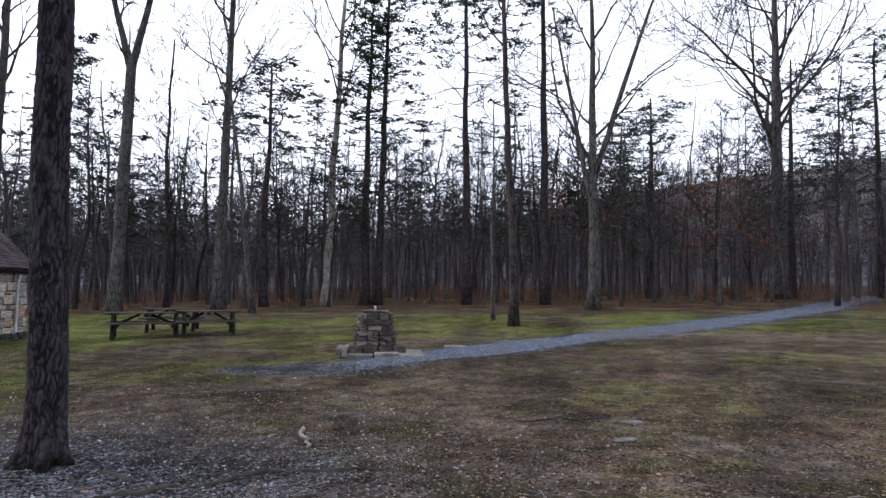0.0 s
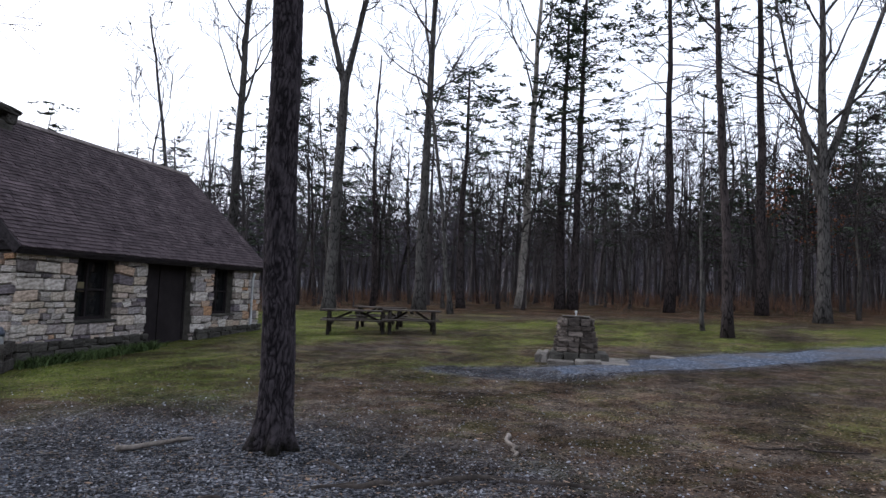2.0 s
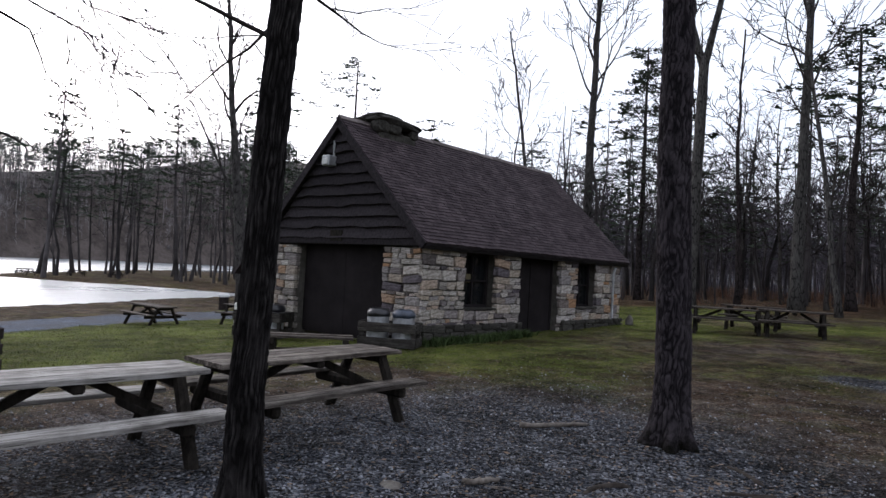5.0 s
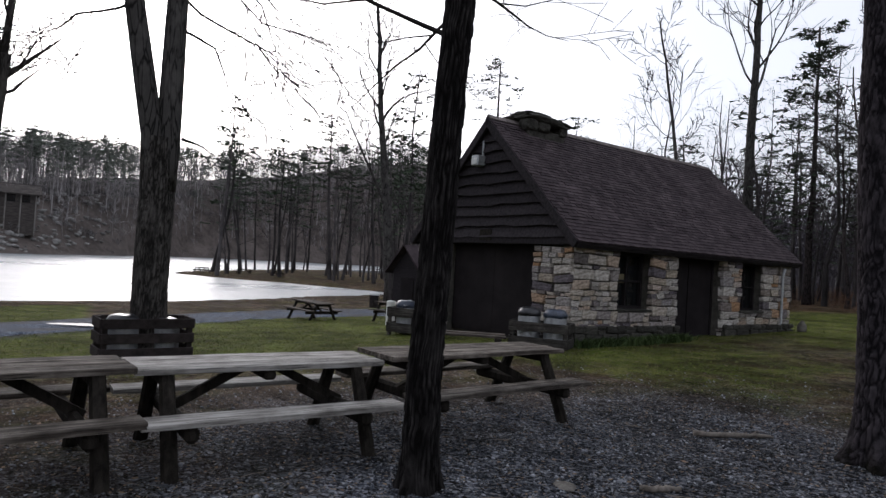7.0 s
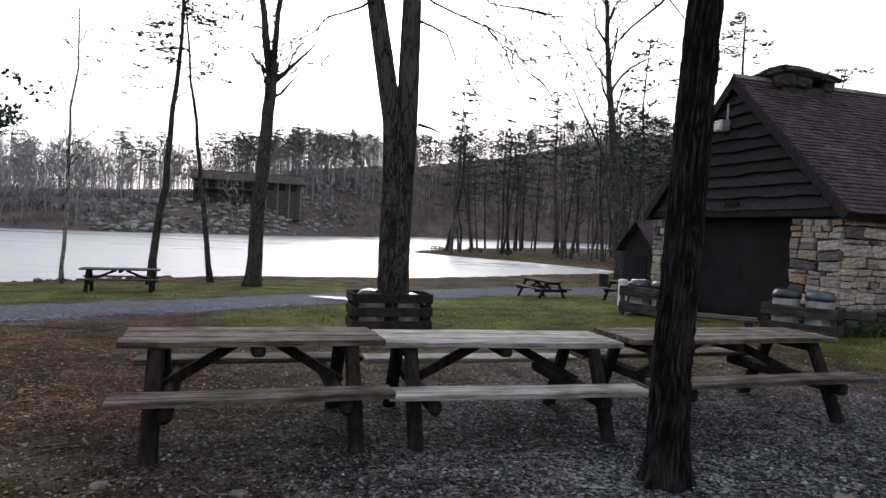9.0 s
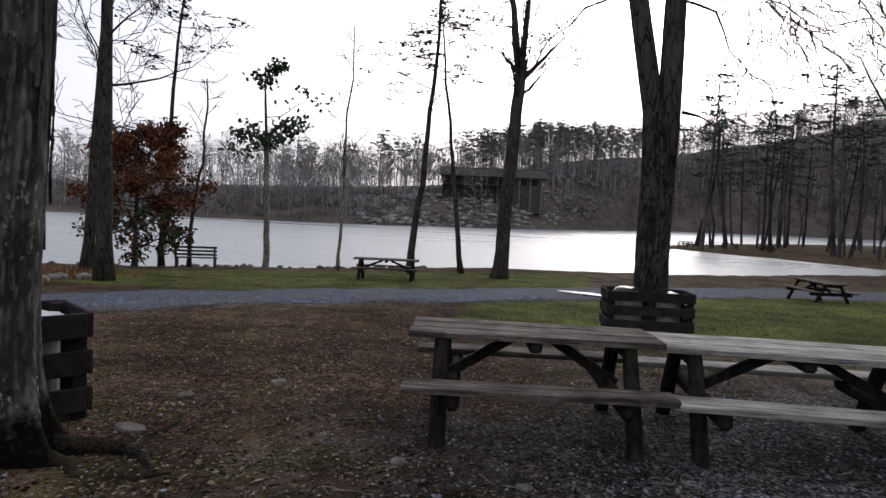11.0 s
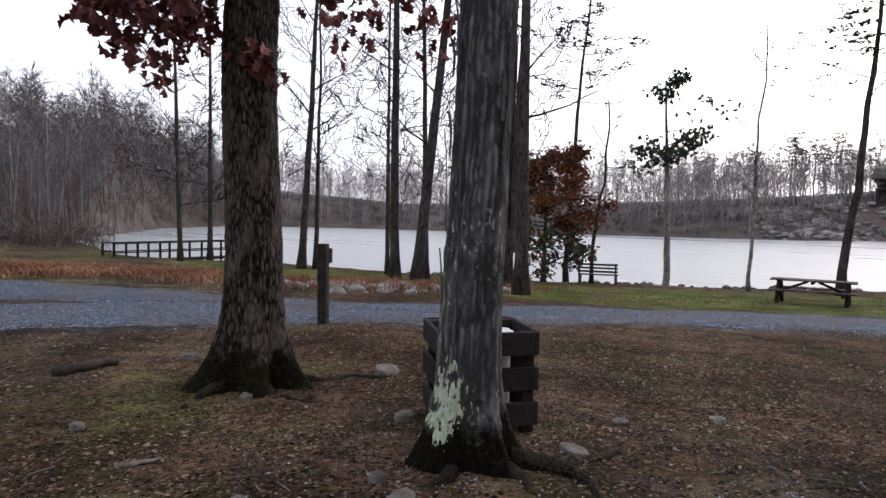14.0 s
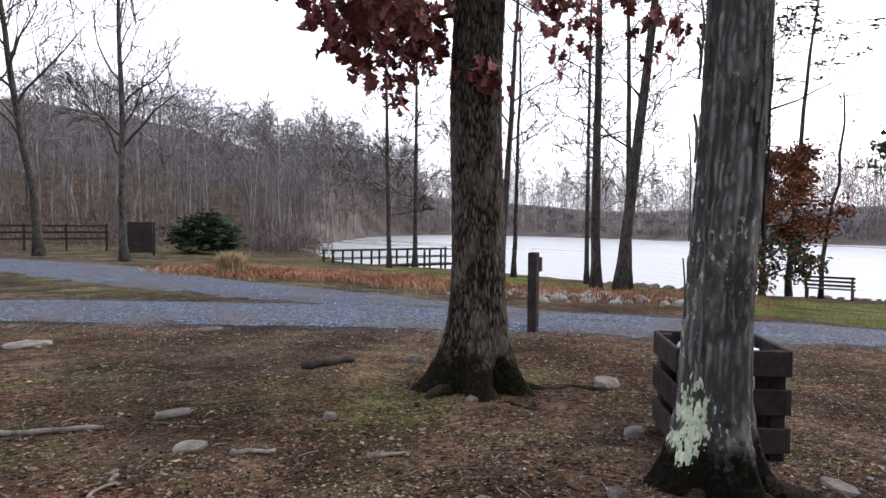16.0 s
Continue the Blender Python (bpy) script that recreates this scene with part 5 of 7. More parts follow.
NORTH = ((-70, 12, 44, 60, 1.2), (-70, 12, 56, 110, 1.7), (12, 62, 44, 60, 0.5), (12, 62, 56, 110, 0.5))
wood("bare_woodland", "dense leafless grey-brown woodland behind the lawn", 1, 390, NORTH, BARE_MID, 0.95, shrink=(0.35, 1.05))
wood("sapling_woodland", "thin leafless saplings among the woodland", 3, 420, ((-70, 12, 46, 85, 1.4), (12, 62, 46, 85, 0.6)), BARE_FAR, 0.5, shrink=(0.4, 1.3))
wood("deep_woodland", "crowded leafless trunks deep in the wood", 9, 2200, ((-70, 12, 72, 150, 1.5), (12, 48, 66, 150, 1.1)), BARE_TINY, 0.75, M_DEEP_HAZE, shrink=(0.45, 1.25))


def pinewood(name, label, seed, count, spans, templates, size, shrink=(0.8, 1.2), bark_mat=None, leaf_mat=None):
    wood(name, label, seed, count, spans, [a for a, _ in templates], size, bark_mat, shrink)
    wood(name + "_needles", label + ", needles", seed, count, spans, [b for _, b in templates], size, leaf_mat or M_NEEDLE, shrink)


pinewood("pine_woodland", "scattered dark pines among the bare woodland", 2, 170, ((-65, 12, 44, 85, 1.4), (12, 52, 44, 85, 0.7)), PINE_MID, 0.75, (0.55, 1.25))
pinewood("far_pinewood", "pines on the hill across the lake, painted pale for haze", 4, 600, ((54, 84, 12, 120, 1.9), (84, 95, 18, 95, 1.0), (95, 104, 19, 90, 0.12), (104, 150, 19, 90, 0.15)), PINE_FAR, 0.95, (0.8, 1.2), M_HILL_HAZE, M_FARNEEDLE_HAZE)
wood("far_woodland", "leafless woods on the hills across the lake", 5, 3100, ((50, 84, 8, 120, 1.5), (84, 112, 10, 100, 1.0), (110, 155, 8, 110, 0.8)), BARE_TINY, 0.72, M_HILL_HAZE, shrink=(0.4, 1.3))
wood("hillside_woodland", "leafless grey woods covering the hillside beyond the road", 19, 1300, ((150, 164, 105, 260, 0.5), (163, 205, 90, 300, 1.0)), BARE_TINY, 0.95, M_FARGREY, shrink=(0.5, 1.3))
wood("mountain_woodland", "leafless woods on the ridge behind, purple-grey with painted haze", 15, 1200, ((-70, 8, 130, 560, 1.6), (8, 50, 130, 560, 0.4)), BARE_TINY, 1.25, M_DEEP_HAZE, shrink=(0.5, 1.3))
wood("lake_end_thicket", "reddish-brown leafless thicket at the lake's end", 17, 900, ((150, 164, 100, 260, 1.0),), BARE_TINY, 0.5, M_THICKET, (0.5, 1.3))
wood("shore_thicket", "low leafless trees on the far shore, greyed by painted haze", 18, 900, ((104, 152, 5, 45, 1.0),), BARE_TINY, 0.3, M_HILL_HAZE, (0.5, 1.4))
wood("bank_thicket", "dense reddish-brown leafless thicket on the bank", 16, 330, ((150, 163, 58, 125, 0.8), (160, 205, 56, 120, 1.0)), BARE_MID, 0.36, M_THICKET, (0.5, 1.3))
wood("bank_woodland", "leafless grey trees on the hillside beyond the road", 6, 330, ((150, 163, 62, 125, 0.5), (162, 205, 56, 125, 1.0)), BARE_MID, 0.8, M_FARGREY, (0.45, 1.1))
wood("point_woodland", "leafless trees and pines on the grassy point", 7, 80, ((60, 79, 82, 140, 1.0), (48, 62, 66, 190, 1.3)), BARE_MID, 1.2, None, (0.5, 1.1), 0.07)
pinewood("point_pines", "pines on the grassy point in the lake", 8, 64, ((58, 79, 84, 145, 1.0), (48, 62, 70, 190, 1.1)), PINE_MID, 1.25)


def brush(name, label, seed, count, spans, height, material, sliver=0.008):
    """Undergrowth: bundles of thin stems."""
    rnd = random.Random(seed)
    tpl = []
    for k in range(5):
        b = Build()
        for _ in range(16):
            w = rnd.uniform(0, 6.28)
            light_limb(b, Vector((rnd.gauss(0, 0.5), rnd.gauss(0, 0.5), -0.1)), Vector((math.cos(w) * 0.4, math.sin(w) * 0.4, 1)).normalized(), rnd.uniform(0.5, 1.0), 0.01, 1, rnd, 5, sliver)
        tpl.append(as_arrays(b))
    wood(name, label, seed, count, spans, tpl, height, material, (0.5, 1.2))


brush("woodland_undergrowth", "brown leafless undergrowth along the wood's edge", 11, 640, ((-70, 50, 40, 80, 1.0),), 1.3, M_BRUSH)
brush("bank_undergrowth", "brown leafless brush at the lake's end", 12, 420, ((150, 164, 50, 95, 1.0), (163, 200, 50, 90, 0.8)), 2.2, M_THICKET, 0.012)
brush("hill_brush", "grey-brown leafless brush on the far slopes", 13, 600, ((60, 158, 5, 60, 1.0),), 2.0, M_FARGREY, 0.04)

# ---- the stone cabin ----
CAB = pose(-11.52, 10.84, -0.24, 0, 0, 93.24)
CW, CL, ZE, ZR = 6.42, 10.25, 2.36, 5.80


def slab(b, x0, x1, y0, y1, z0, z1):
    b.box((x1 - x0, y1 - y0, z1 - z0), Matrix.Translation(((x0 + x1) / 2, (y0 + y1) / 2, (z0 + z1) / 2)))


def one_box(x0, x1, y0, y1, z0, z1):
    b = Build()
    slab(b, x0, x1, y0, y1, z0, z1)
    return b


def stone_templates(rnd, n, depth=0.16):
    """Rough-faced stones one unit wide and high; the face looks to -y."""
    out = []
    for k in range(n):
        bm = bmesh.new()
        bmesh.ops.create_cube(bm, size=1.0)
        for v in bm.verts:
            v.co.y *= depth
        bmesh.ops.bevel(bm, geom=bm.edges[:], offset=0.045, segments=1, affect="EDGES")
        for v in bm.verts:
            v.co.x += rnd.uniform(-0.07, 0.07)
            v.co.z += rnd.uniform(-0.09, 0.09)
            v.co.y += rnd.uniform(-0.02, 0.02)
        me = bpy.data.meshes.new("stone")
        bm.to_mesh(me)
        bm.free()
        me.materials.append(M_STONE)
        out.append(me)
    return out


STONES = stone_templates(random.Random(71), 10)


DARKSTONES = []
for me in stone_templates(random.Random(72), 8):
    me.materials[0] = M_STONEBED
    DARKSTONES.append(me)


def lay_stones(parent, rnd, a0, a1, z0, z1, place, hmin=0.08, hmax=0.29, stones=None):
    """Courses of stones between a0 and a1; place(a, z) gives the pose of a stone's middle."""
    z = z0
    while z < z1 - 0.05:
        h = min(rnd.uniform(hmin, hmax), z1 - z)
        if z1 - z - h < 0.07:
            h = z1 - z
        a = a0
        while a < a1 - 0.04:
            w = rnd.uniform(0.9, 2.6) * h + 0.08
            if a1 - a - w < 0.14:
                w = a1 - a
            two = h > 0.17 and w < 0.42 and rnd.random() < 0.6
            cut = rnd.uniform(0.35, 0.65)
            for q in ((0, 1),) if not two else ((0, cut), (cut, 1)):
                ob = new("stone", rnd.choice(stones or STONES))
                ob.parent = parent
                m = place(a + w / 2, z + h * (q[0] + q[1]) / 2 + rnd.uniform(-0.012, 0.012)) @ Matrix.Translation((0, rnd.uniform(-0.025, 0.012), 0)) @ Matrix.Rotation(radians(rnd.gauss(0, 3.2)), 4, "Y")
                ob.matrix_basis = m @ Matrix.Diagonal((w * rnd.uniform(0.86, 1.02) - 0.012, 1.0, h * (q[1] - q[0]) * rnd.uniform(0.82, 1.06) - 0.01, 1))
            a += w
        z += h


def rough_rock(sx, sy, sz, seed, m):
    """A squarish lump of rock with an uneven skin."""
    bm = bmesh.new()
    bmesh.ops.create_icosphere(bm, subdivisions=3, radius=1.0)
    for v in bm.verts:
        c = v.co
        k = 1.0 / max(abs(c.x), abs(c.y), abs(c.z)) ** 0.6
        k *= 1 + 0.16 * noise.noise(c * 1.8 + Vector((seed * 2.3, 0, 0))) + 0.06 * noise.noise(c * 5 + Vector((0, seed, 0)))
        v.co = m @ Vector((c.x * k * sx / 2, c.y * k * sy / 2, c.z * k * sz / 2))
    me = bpy.data.meshes.new("rock")
    bm.to_mesh(me)
    bm.free()
    me.materials.append(M_STONEBED)
    return me


def cabin():
    rnd = random.Random(33)
    t = thing("stone_cabin", CAB, "stone cabin with a steep brown shingle roof and boarded gable", "building")
    zb = -0.35
    # cores of the walls, behind the facing stones
    piers = ((0.0, 1.62), (2.95, 4.07), (6.25, 7.27), (8.55, CL))
    walls = []
    for a, b in piers:
        w = part("wall_pier", one_box(a + 0.05, b - 0.05 if b == CL else b, 0.07, 0.42, zb, ZE), M_MORTAR, t)
        walls.append(w)
        lay_stones(w, rnd, a, b, -0.05, ZE - 0.02, lambda q, z: Matrix.Translation((q, 0.05, z)))
    for a, b in ((1.62, 2.95), (7.27, 8.55)):
        w = part("wall_under_window", one_box(a, b, 0.08, 0.42, zb, 0.86), M_MORTAR, t)
        lay_stones(w, rnd, a, b, -0.05, 0.84, lambda q, z: Matrix.Translation((q, 0.06, z)))
        part("window_sill", one_box(a - 0.03, b + 0.03, -0.05, 0.4, 0.845, 0.9), M_STONEBED, t, "rough stone sill", bevel=0.01)
    for a, b in ((0.0, 4.05), (6.28, CL)):
        w = part("foundation_ledge", one_box(a + 0.04, b - 0.04, -0.1, 0.06, zb, 0.42), M_STONEBED, t, "dark mossy foundation ledge")
        lay_stones(w, rnd, a, b, -0.12, 0.5, lambda q, z: Matrix.Translation((q, -0.1, z)), 0.14, 0.3, DARKSTONES)
    turn = Matrix.Rotation(radians(-90), 4, "Z")
    for a, b in ((0.0, 1.33), (4.95, CW)):
        w = part("gable_pier", one_box(0.07, 0.45, a + 0.05, b - 0.05, zb, ZE), M_MORTAR, t)
        lay_stones(w, rnd, a, b, -0.05, ZE - 0.02, lambda q, z: Matrix.Translation((0.05, q, z)) @ turn)
    part("back_wall", one_box(0.4, CL, CW - 0.4, CW, zb, ZE), M_MORTAR, t)
    part("end_wall", one_box(CL - 0.4, CL - 0.01, 0.43, CW - 0.41, zb, ZE), M_MORTAR, t)
    part("cabin_floor", one_box(0.46, CL - 0.41, 0.43, CW - 0.41, zb, 0.02), M_MORTAR, t)
    # openings
    for a, b in ((1.62, 2.95), (7.27, 8.55)):
        win = part("window", one_box(a, b, 0.36, 0.38, 0.9, ZE), M_GLASS, t, "dark recessed window")
        for x0, x1, z0, z1 in ((a, a + 0.07, 0.9, ZE), (b - 0.07, b, 0.9, ZE), (a + 0.07, b - 0.07, 0.9, 0.97), (a + 0.07, b - 0.07, ZE - 0.1, ZE), ((a + b) / 2 - 0.025, (a + b) / 2 + 0.025, 0.97, ZE - 0.1), (a + 0.07, b - 0.07, 1.58, 1.63)):
            part("window_frame", one_box(x0, x1, 0.28, 0.355, z0, z1), M_DOOR, win)
    part("notice", one_box(2.05, 2.32, 0.325, 0.335, 1.55, 1.78), surface("faded_card", (0.10, 0.085, 0.05), (0.18, 0.15, 0.09), 6.0), t, "small framed notice in the window")
    door = part("door", one_box(4.07, 6.25, 0.3, 0.36, 0.06, ZE), M_DOOR, t, "dark brown double door")
    for x in (4.09, 5.0, 5.07, 6.15):
        part("door_trim", one_box(x, x + 0.08, 0.27, 0.298, 0.1, ZE - 0.05), M_DOOR, door)
    part("door_step", one_box(3.95, 6.35, -0.25, 0.29, -0.2, 0.05), M_STONEBED, t, "stone door step", bevel=0.015)
    gate = part("garage_door", one_box(0.32, 0.38, 1.33, 4.95, -0.1, ZE + 0.02), M_DOOR, t, "wide dark brown closed door")
    for k in range(2):
        y = 1.33 + 3.62 * (k + 0.5) / 2
        part("door_panel", one_box(0.3, 0.318, y - 0.9, y + 0.9, 0.0, ZE), M_DOOR, gate)
    # boards of the gable, with live edges
    part("beam", one_box(-0.08, 0.14, -0.12, CW + 0.12, ZE + 0.02, ZE + 0.24), M_SIDING, t, "heavy gable beam", bevel=0.015)
    part("plate", one_box(-0.02, CL + 0.05, 0.0, 0.3, ZE + 0.0, ZE + 0.18), M_SIDING, t)
    z, slope = ZE + 0.24, (ZR - ZE) / (CW / 2)
    while z < ZR - 0.35:
        h = 0.29
        lo, hi = (z - ZE) / slope + 0.02, (z + h - ZE) / slope + 0.02
        b = Build()
        n = 18
        for k in range(n + 1):
            q = k / n
            y0, y1 = lo + (CW - 2 * lo) * q, hi + (CW - 2 * hi) * q
            wavy = 0.03 * noise.noise(Vector((y0 * 1.3, z * 5, 0))) + 0.02 * noise.noise(Vector((y0 * 4, z * 5, 0)))
            wavy *= 1.7
            b.v += [Vector((-0.115, y0, z - 0.05 + wavy)), Vector((-0.06, y0, z - 0.06 + wavy)), Vector((0.02, y1, z + h)), Vector((-0.005, y1, z + h))]
        for k in range(n):
            p = k * 4
            for u, v in ((0, 1), (1, 2), (2, 3), (3, 0)):
                b.f.append((p + u, p + 4 + u, p + 4 + v, p + v))
        b.f += [(0, 3, 2, 1), (n * 4, n * 4 + 1, n * 4 + 2, n * 4 + 3)]
        part("siding_board", b, M_SIDING, t, "live-edged brown board")
        z += h
    part("gable_backing", gable_panel(0.03, 0.08), M_SIDING, t)
    part("far_gable", gable_panel(CL - 0.1, CL - 0.02), M_SIDING, t)
    part("vent_board", one_box(-0.1, -0.07, 2.9, 3.4, ZE + 0.1, ZE + 0.4), M_POST, t, "square weathered patch board", bevel=0.005)
    # roof
    eave = ZE + 0.09
    run, rise = CW / 2 + 0.28, ZR - eave
    length = math.hypot(run, rise)
    x0, x1 = -0.2, CL + 0.12
    near = Matrix.Translation((x0, -0.28, eave)) @ Matrix.Rotation(math.atan2(rise, run), 4, "X")
    far = Matrix.Translation((x1, CW + 0.28, eave)) @ Matrix.Rotation(math.pi, 4, "Z") @ Matrix.Rotation(math.atan2(rise, run), 4, "X")
    roof = None
    for side, m in (("near", near), ("far", far)):
        b = Build()
        b.box((x1 - x0, length, 0.08), m @ Matrix.Translation(((x1 - x0) / 2, length / 2, -0.05)))
        r = part("roof", b, M_SIDING, t, "steep slope of brown wood shingles")
        roof = roof or r
        tpl = shingle_templates(rnd)
        rest = Build()
        courses = 38
        ex = length / courses
        made = 0
        for c in range(courses):
            x = -rnd.uniform(0, 0.2)
            while x < x1 - x0 - 0.02:
                w = rnd.uniform(0.13, 0.3)
                a, e = max(0.0, x), min(x1 - x0, x + w)
                x += w
                if e - a < 0.05:
                    continue
                mm = m @ Matrix.Translation(((a + e) / 2, c * ex + 0.11 + rnd.uniform(-0.012, 0.012) - 0.03, 0.012 + rnd.uniform(0, 0.006)))
                if side == "near" and c < 8 and made < 295:
                    made += 1
                    ob = new("shingle", rnd.choice(tpl))
                    ob.parent = r
                    ob.matrix_basis = mm @ Matrix.Diagonal((e - a - 0.008, 1, 1, 1))
                else:
                    rest.box((e - a - 0.01, 0.17, 0.026), mm @ Matrix.Rotation(radians(-8), 4, "X"), 0.006, rnd)
        ob = part("shingles", rest, M_SHINGLE_REST, r)
        tagged(ob, kind="stuff")
    cap = Build()
    for k in range(34):
        for s in (-1, 1):
            cap.box((0.33, 0.16, 0.022), Matrix.Translation((x0 + 0.16 + k * (x1 - x0 - 0.3) / 33, CW / 2 + s * 0.05, ZR + 0.02)) @ Matrix.Rotation(s * -0.84, 4, "X") @ Matrix.Rotation(0.03, 4, "Y"))
    # light along the ridge is painted: paler colour than the other shingles
    part("ridge_cap", cap, surface("sunlit_ridge_shingle", (0.10, 0.085, 0.08), (0.2, 0.17, 0.16), 3.0, vary=0.3, island=True), roof, "row of ridge shingles")
    for s, m in ((0, near), (1, far)):
        for xx in (0.0, x1 - x0):
            b = Build()
            b.box((0.05, length, 0.2), m @ Matrix.Translation((xx + (0.0 if xx else -0.0), length / 2, -0.09)))
            part("barge_board", b, M_SIDING, t)
        b = Build()
        b.box((x1 - x0 - 0.06, 0.04, 0.14), m @ Matrix.Translation(((x1 - x0) / 2, 0.0, -0.1)))
        part("fascia", b, M_SIDING, t)
    # chimney of rough stone
    ch = part("chimney", one_box(0.95, 2.4, CW / 2 - 0.4, CW / 2 + 0.42, ZR - 0.9, ZR - 0.12), M_STONEBED, t, "low broad chimney of rough stone", bevel=0.04)
    for k, (x, y, z, sx, sy, sz) in enumerate(((1.05, -0.28, -0.02, 0.5, 0.42, 0.36), (1.5, -0.32, -0.04, 0.5, 0.4, 0.3), (2.3, -0.28, -0.04, 0.36, 0.4, 0.34), (1.1, 0.28, -0.02, 0.5, 0.42, 0.34), (1.6, 0.3, -0.04, 0.45, 0.4, 0.3), (2.25, 0.3, -0.04, 0.4, 0.4, 0.34))):
        part("chimney_stone", rough_rock(sx, sy, sz, 70 + k, Matrix.Translation((x, CW / 2 + y, ZR + z))), M_STONEBED, ch)
    part("cap_stone", rough_rock(2.0, 1.1, 0.24, 80, Matrix.Translation((1.68, CW / 2, ZR + 0.16)) @ Matrix.Rotation(0.05, 4, "Y")), M_STONEBED, ch, "rough slab capping the chimney")
    part("cap_stone", rough_rock(1.1, 0.95, 0.22, 81, Matrix.Translation((1.35, CW / 2, ZR + 0.28))), M_STONEBED, ch)
    # lamp under the gable, with its conduit
    lamp = part("gable_lamp", one_box(-0.34, -0.06, 3.36, 3.66, 4.5, 4.78), M_METAL, t, "pale metal floodlight box", bevel=0.02)
    b = Build()
    b.tube([Vector((-0.1, 3.45, 4.75)), Vector((-0.1, 3.45, 5.2))], [0.03, 0.03], 8)
    part("conduit", b, M_METAL, lamp)
    part("lamp_glass", one_box(-0.36, -0.342, 3.4, 3.62, 4.54, 4.7), M_WHITE, lamp)
    # downpipe
    b = Build()
    b.tube([Vector((9.62, -0.12, ZE - 0.1)), Vector((9.62, -0.06, ZE - 0.35)), Vector((9.62, -0.06, 0.12)), Vector((9.75, -0.25, 0.0))], [0.045] * 4, 10)
    part("downpipe", b, M_METAL, t, "grey metal downpipe", smooth=True)
    return t


def gable_panel(xa, xb):
    b = Build()
    pts = ((0.02, ZE + 0.2), (CW - 0.02, ZE + 0.2), (CW / 2, ZR - 0.04))
    for x in (xa, xb):
        b.v += [Vector((x, y, z)) for y, z in pts]
    b.f += [(0, 2, 1), (3, 4, 5), (0, 1, 4, 3), (1, 2, 5, 4), (2, 0, 3, 5)]
    return b


def shingle_templates(rnd):
    out = []
    for k in range(4):
        b = Build()
        b.box((1.0, 0.17, 0.026), Matrix.Rotation(radians(-8), 4, "X"), 0.006, rnd)
        out.append(b.mesh("shingle", M_SHINGLE))
    return out


cabin()

def bucket():
    x, y = (CAB @ Vector((10.1, -0.5, 0))).xy
    b = Build()
    b.lathe([(0.12, -0.02), (0.14, 0.05), (0.13, 0.2), (0.08, 0.27), (0.05, 0.34), (0.03, 0.35)], 14)
    lone("metal_can", b, M_ROCK, pose(x, y, land(x, y)), "small grey metal can under the downpipe", "can", smooth=True)


bucket()

# lean-to behind the cabin's far side
def annex():
    x, y = -28.1, 16.75
    t = thing("small_shed", pose(x, y, land(x, y), 0, 0, 104), "small dark brown shed beyond the cabin", "building")
    part("wall", one_box(0, 3.2, 0, 2.1, -0.3, 2.35), M_SIDING, t)
    g = Build()
    for q in (0.0, 0.08):
        g.v += [Vector((q, 0, 2.355)), Vector((q, 2.1, 2.355)), Vector((q, 1.05, 3.5))]
    g.f += [(0, 2, 1), (3, 4, 5), (0, 1, 4, 3), (1, 2, 5, 4), (2, 0, 3, 5)]
    part("gable", g, M_SIDING, t)
    for s in (-1, 1):
        b = Build()
        b.box((4.0, 1.95, 0.08), Matrix.Translation((1.6, 1.05 + s * 0.7, 2.87)) @ Matrix.Rotation(-s * 0.83, 4, "X"), 0.01, random.Random(5))
        part("roof", b, M_SHINGLE, t, "brown shingle roof")
    part("door", one_box(-0.05, -0.004, 0.55, 1.45, 0.0, 1.95), M_DOOR, t, "dark plank door")


annex()

# ---- picnic tables ----
TABLES = "wooden picnic tables"


def plank(length, width, thick, rnd, ends=0.01):
    b = Build()
    n = 5
    for i in range(n + 1):
        x = (i / n - 0.5) * length + (rnd.uniform(-ends, ends) if i in (0, n) else 0)
        dz = rnd.uniform(-0.003, 0.003)
        for y, z in ((-0.5, -0.5), (0.5, -0.5), (0.5, 0.32), (0.44, 0.5), (-0.44, 0.5), (-0.5, 0.32)):
            b.v.append(Vector((x, y * width + rnd.uniform(-0.002, 0.002), z * thick + dz)))
    for i in range(n):
        for k in range(6):
            p, q = i * 6, (i + 1) * 6
            b.f.append((p + k, p + (k + 1) % 6, q + (k + 1) % 6, q + k))
    b.f += [(5, 4, 3, 2, 1, 0), tuple(n * 6 + k for k in range(6))]
    return b


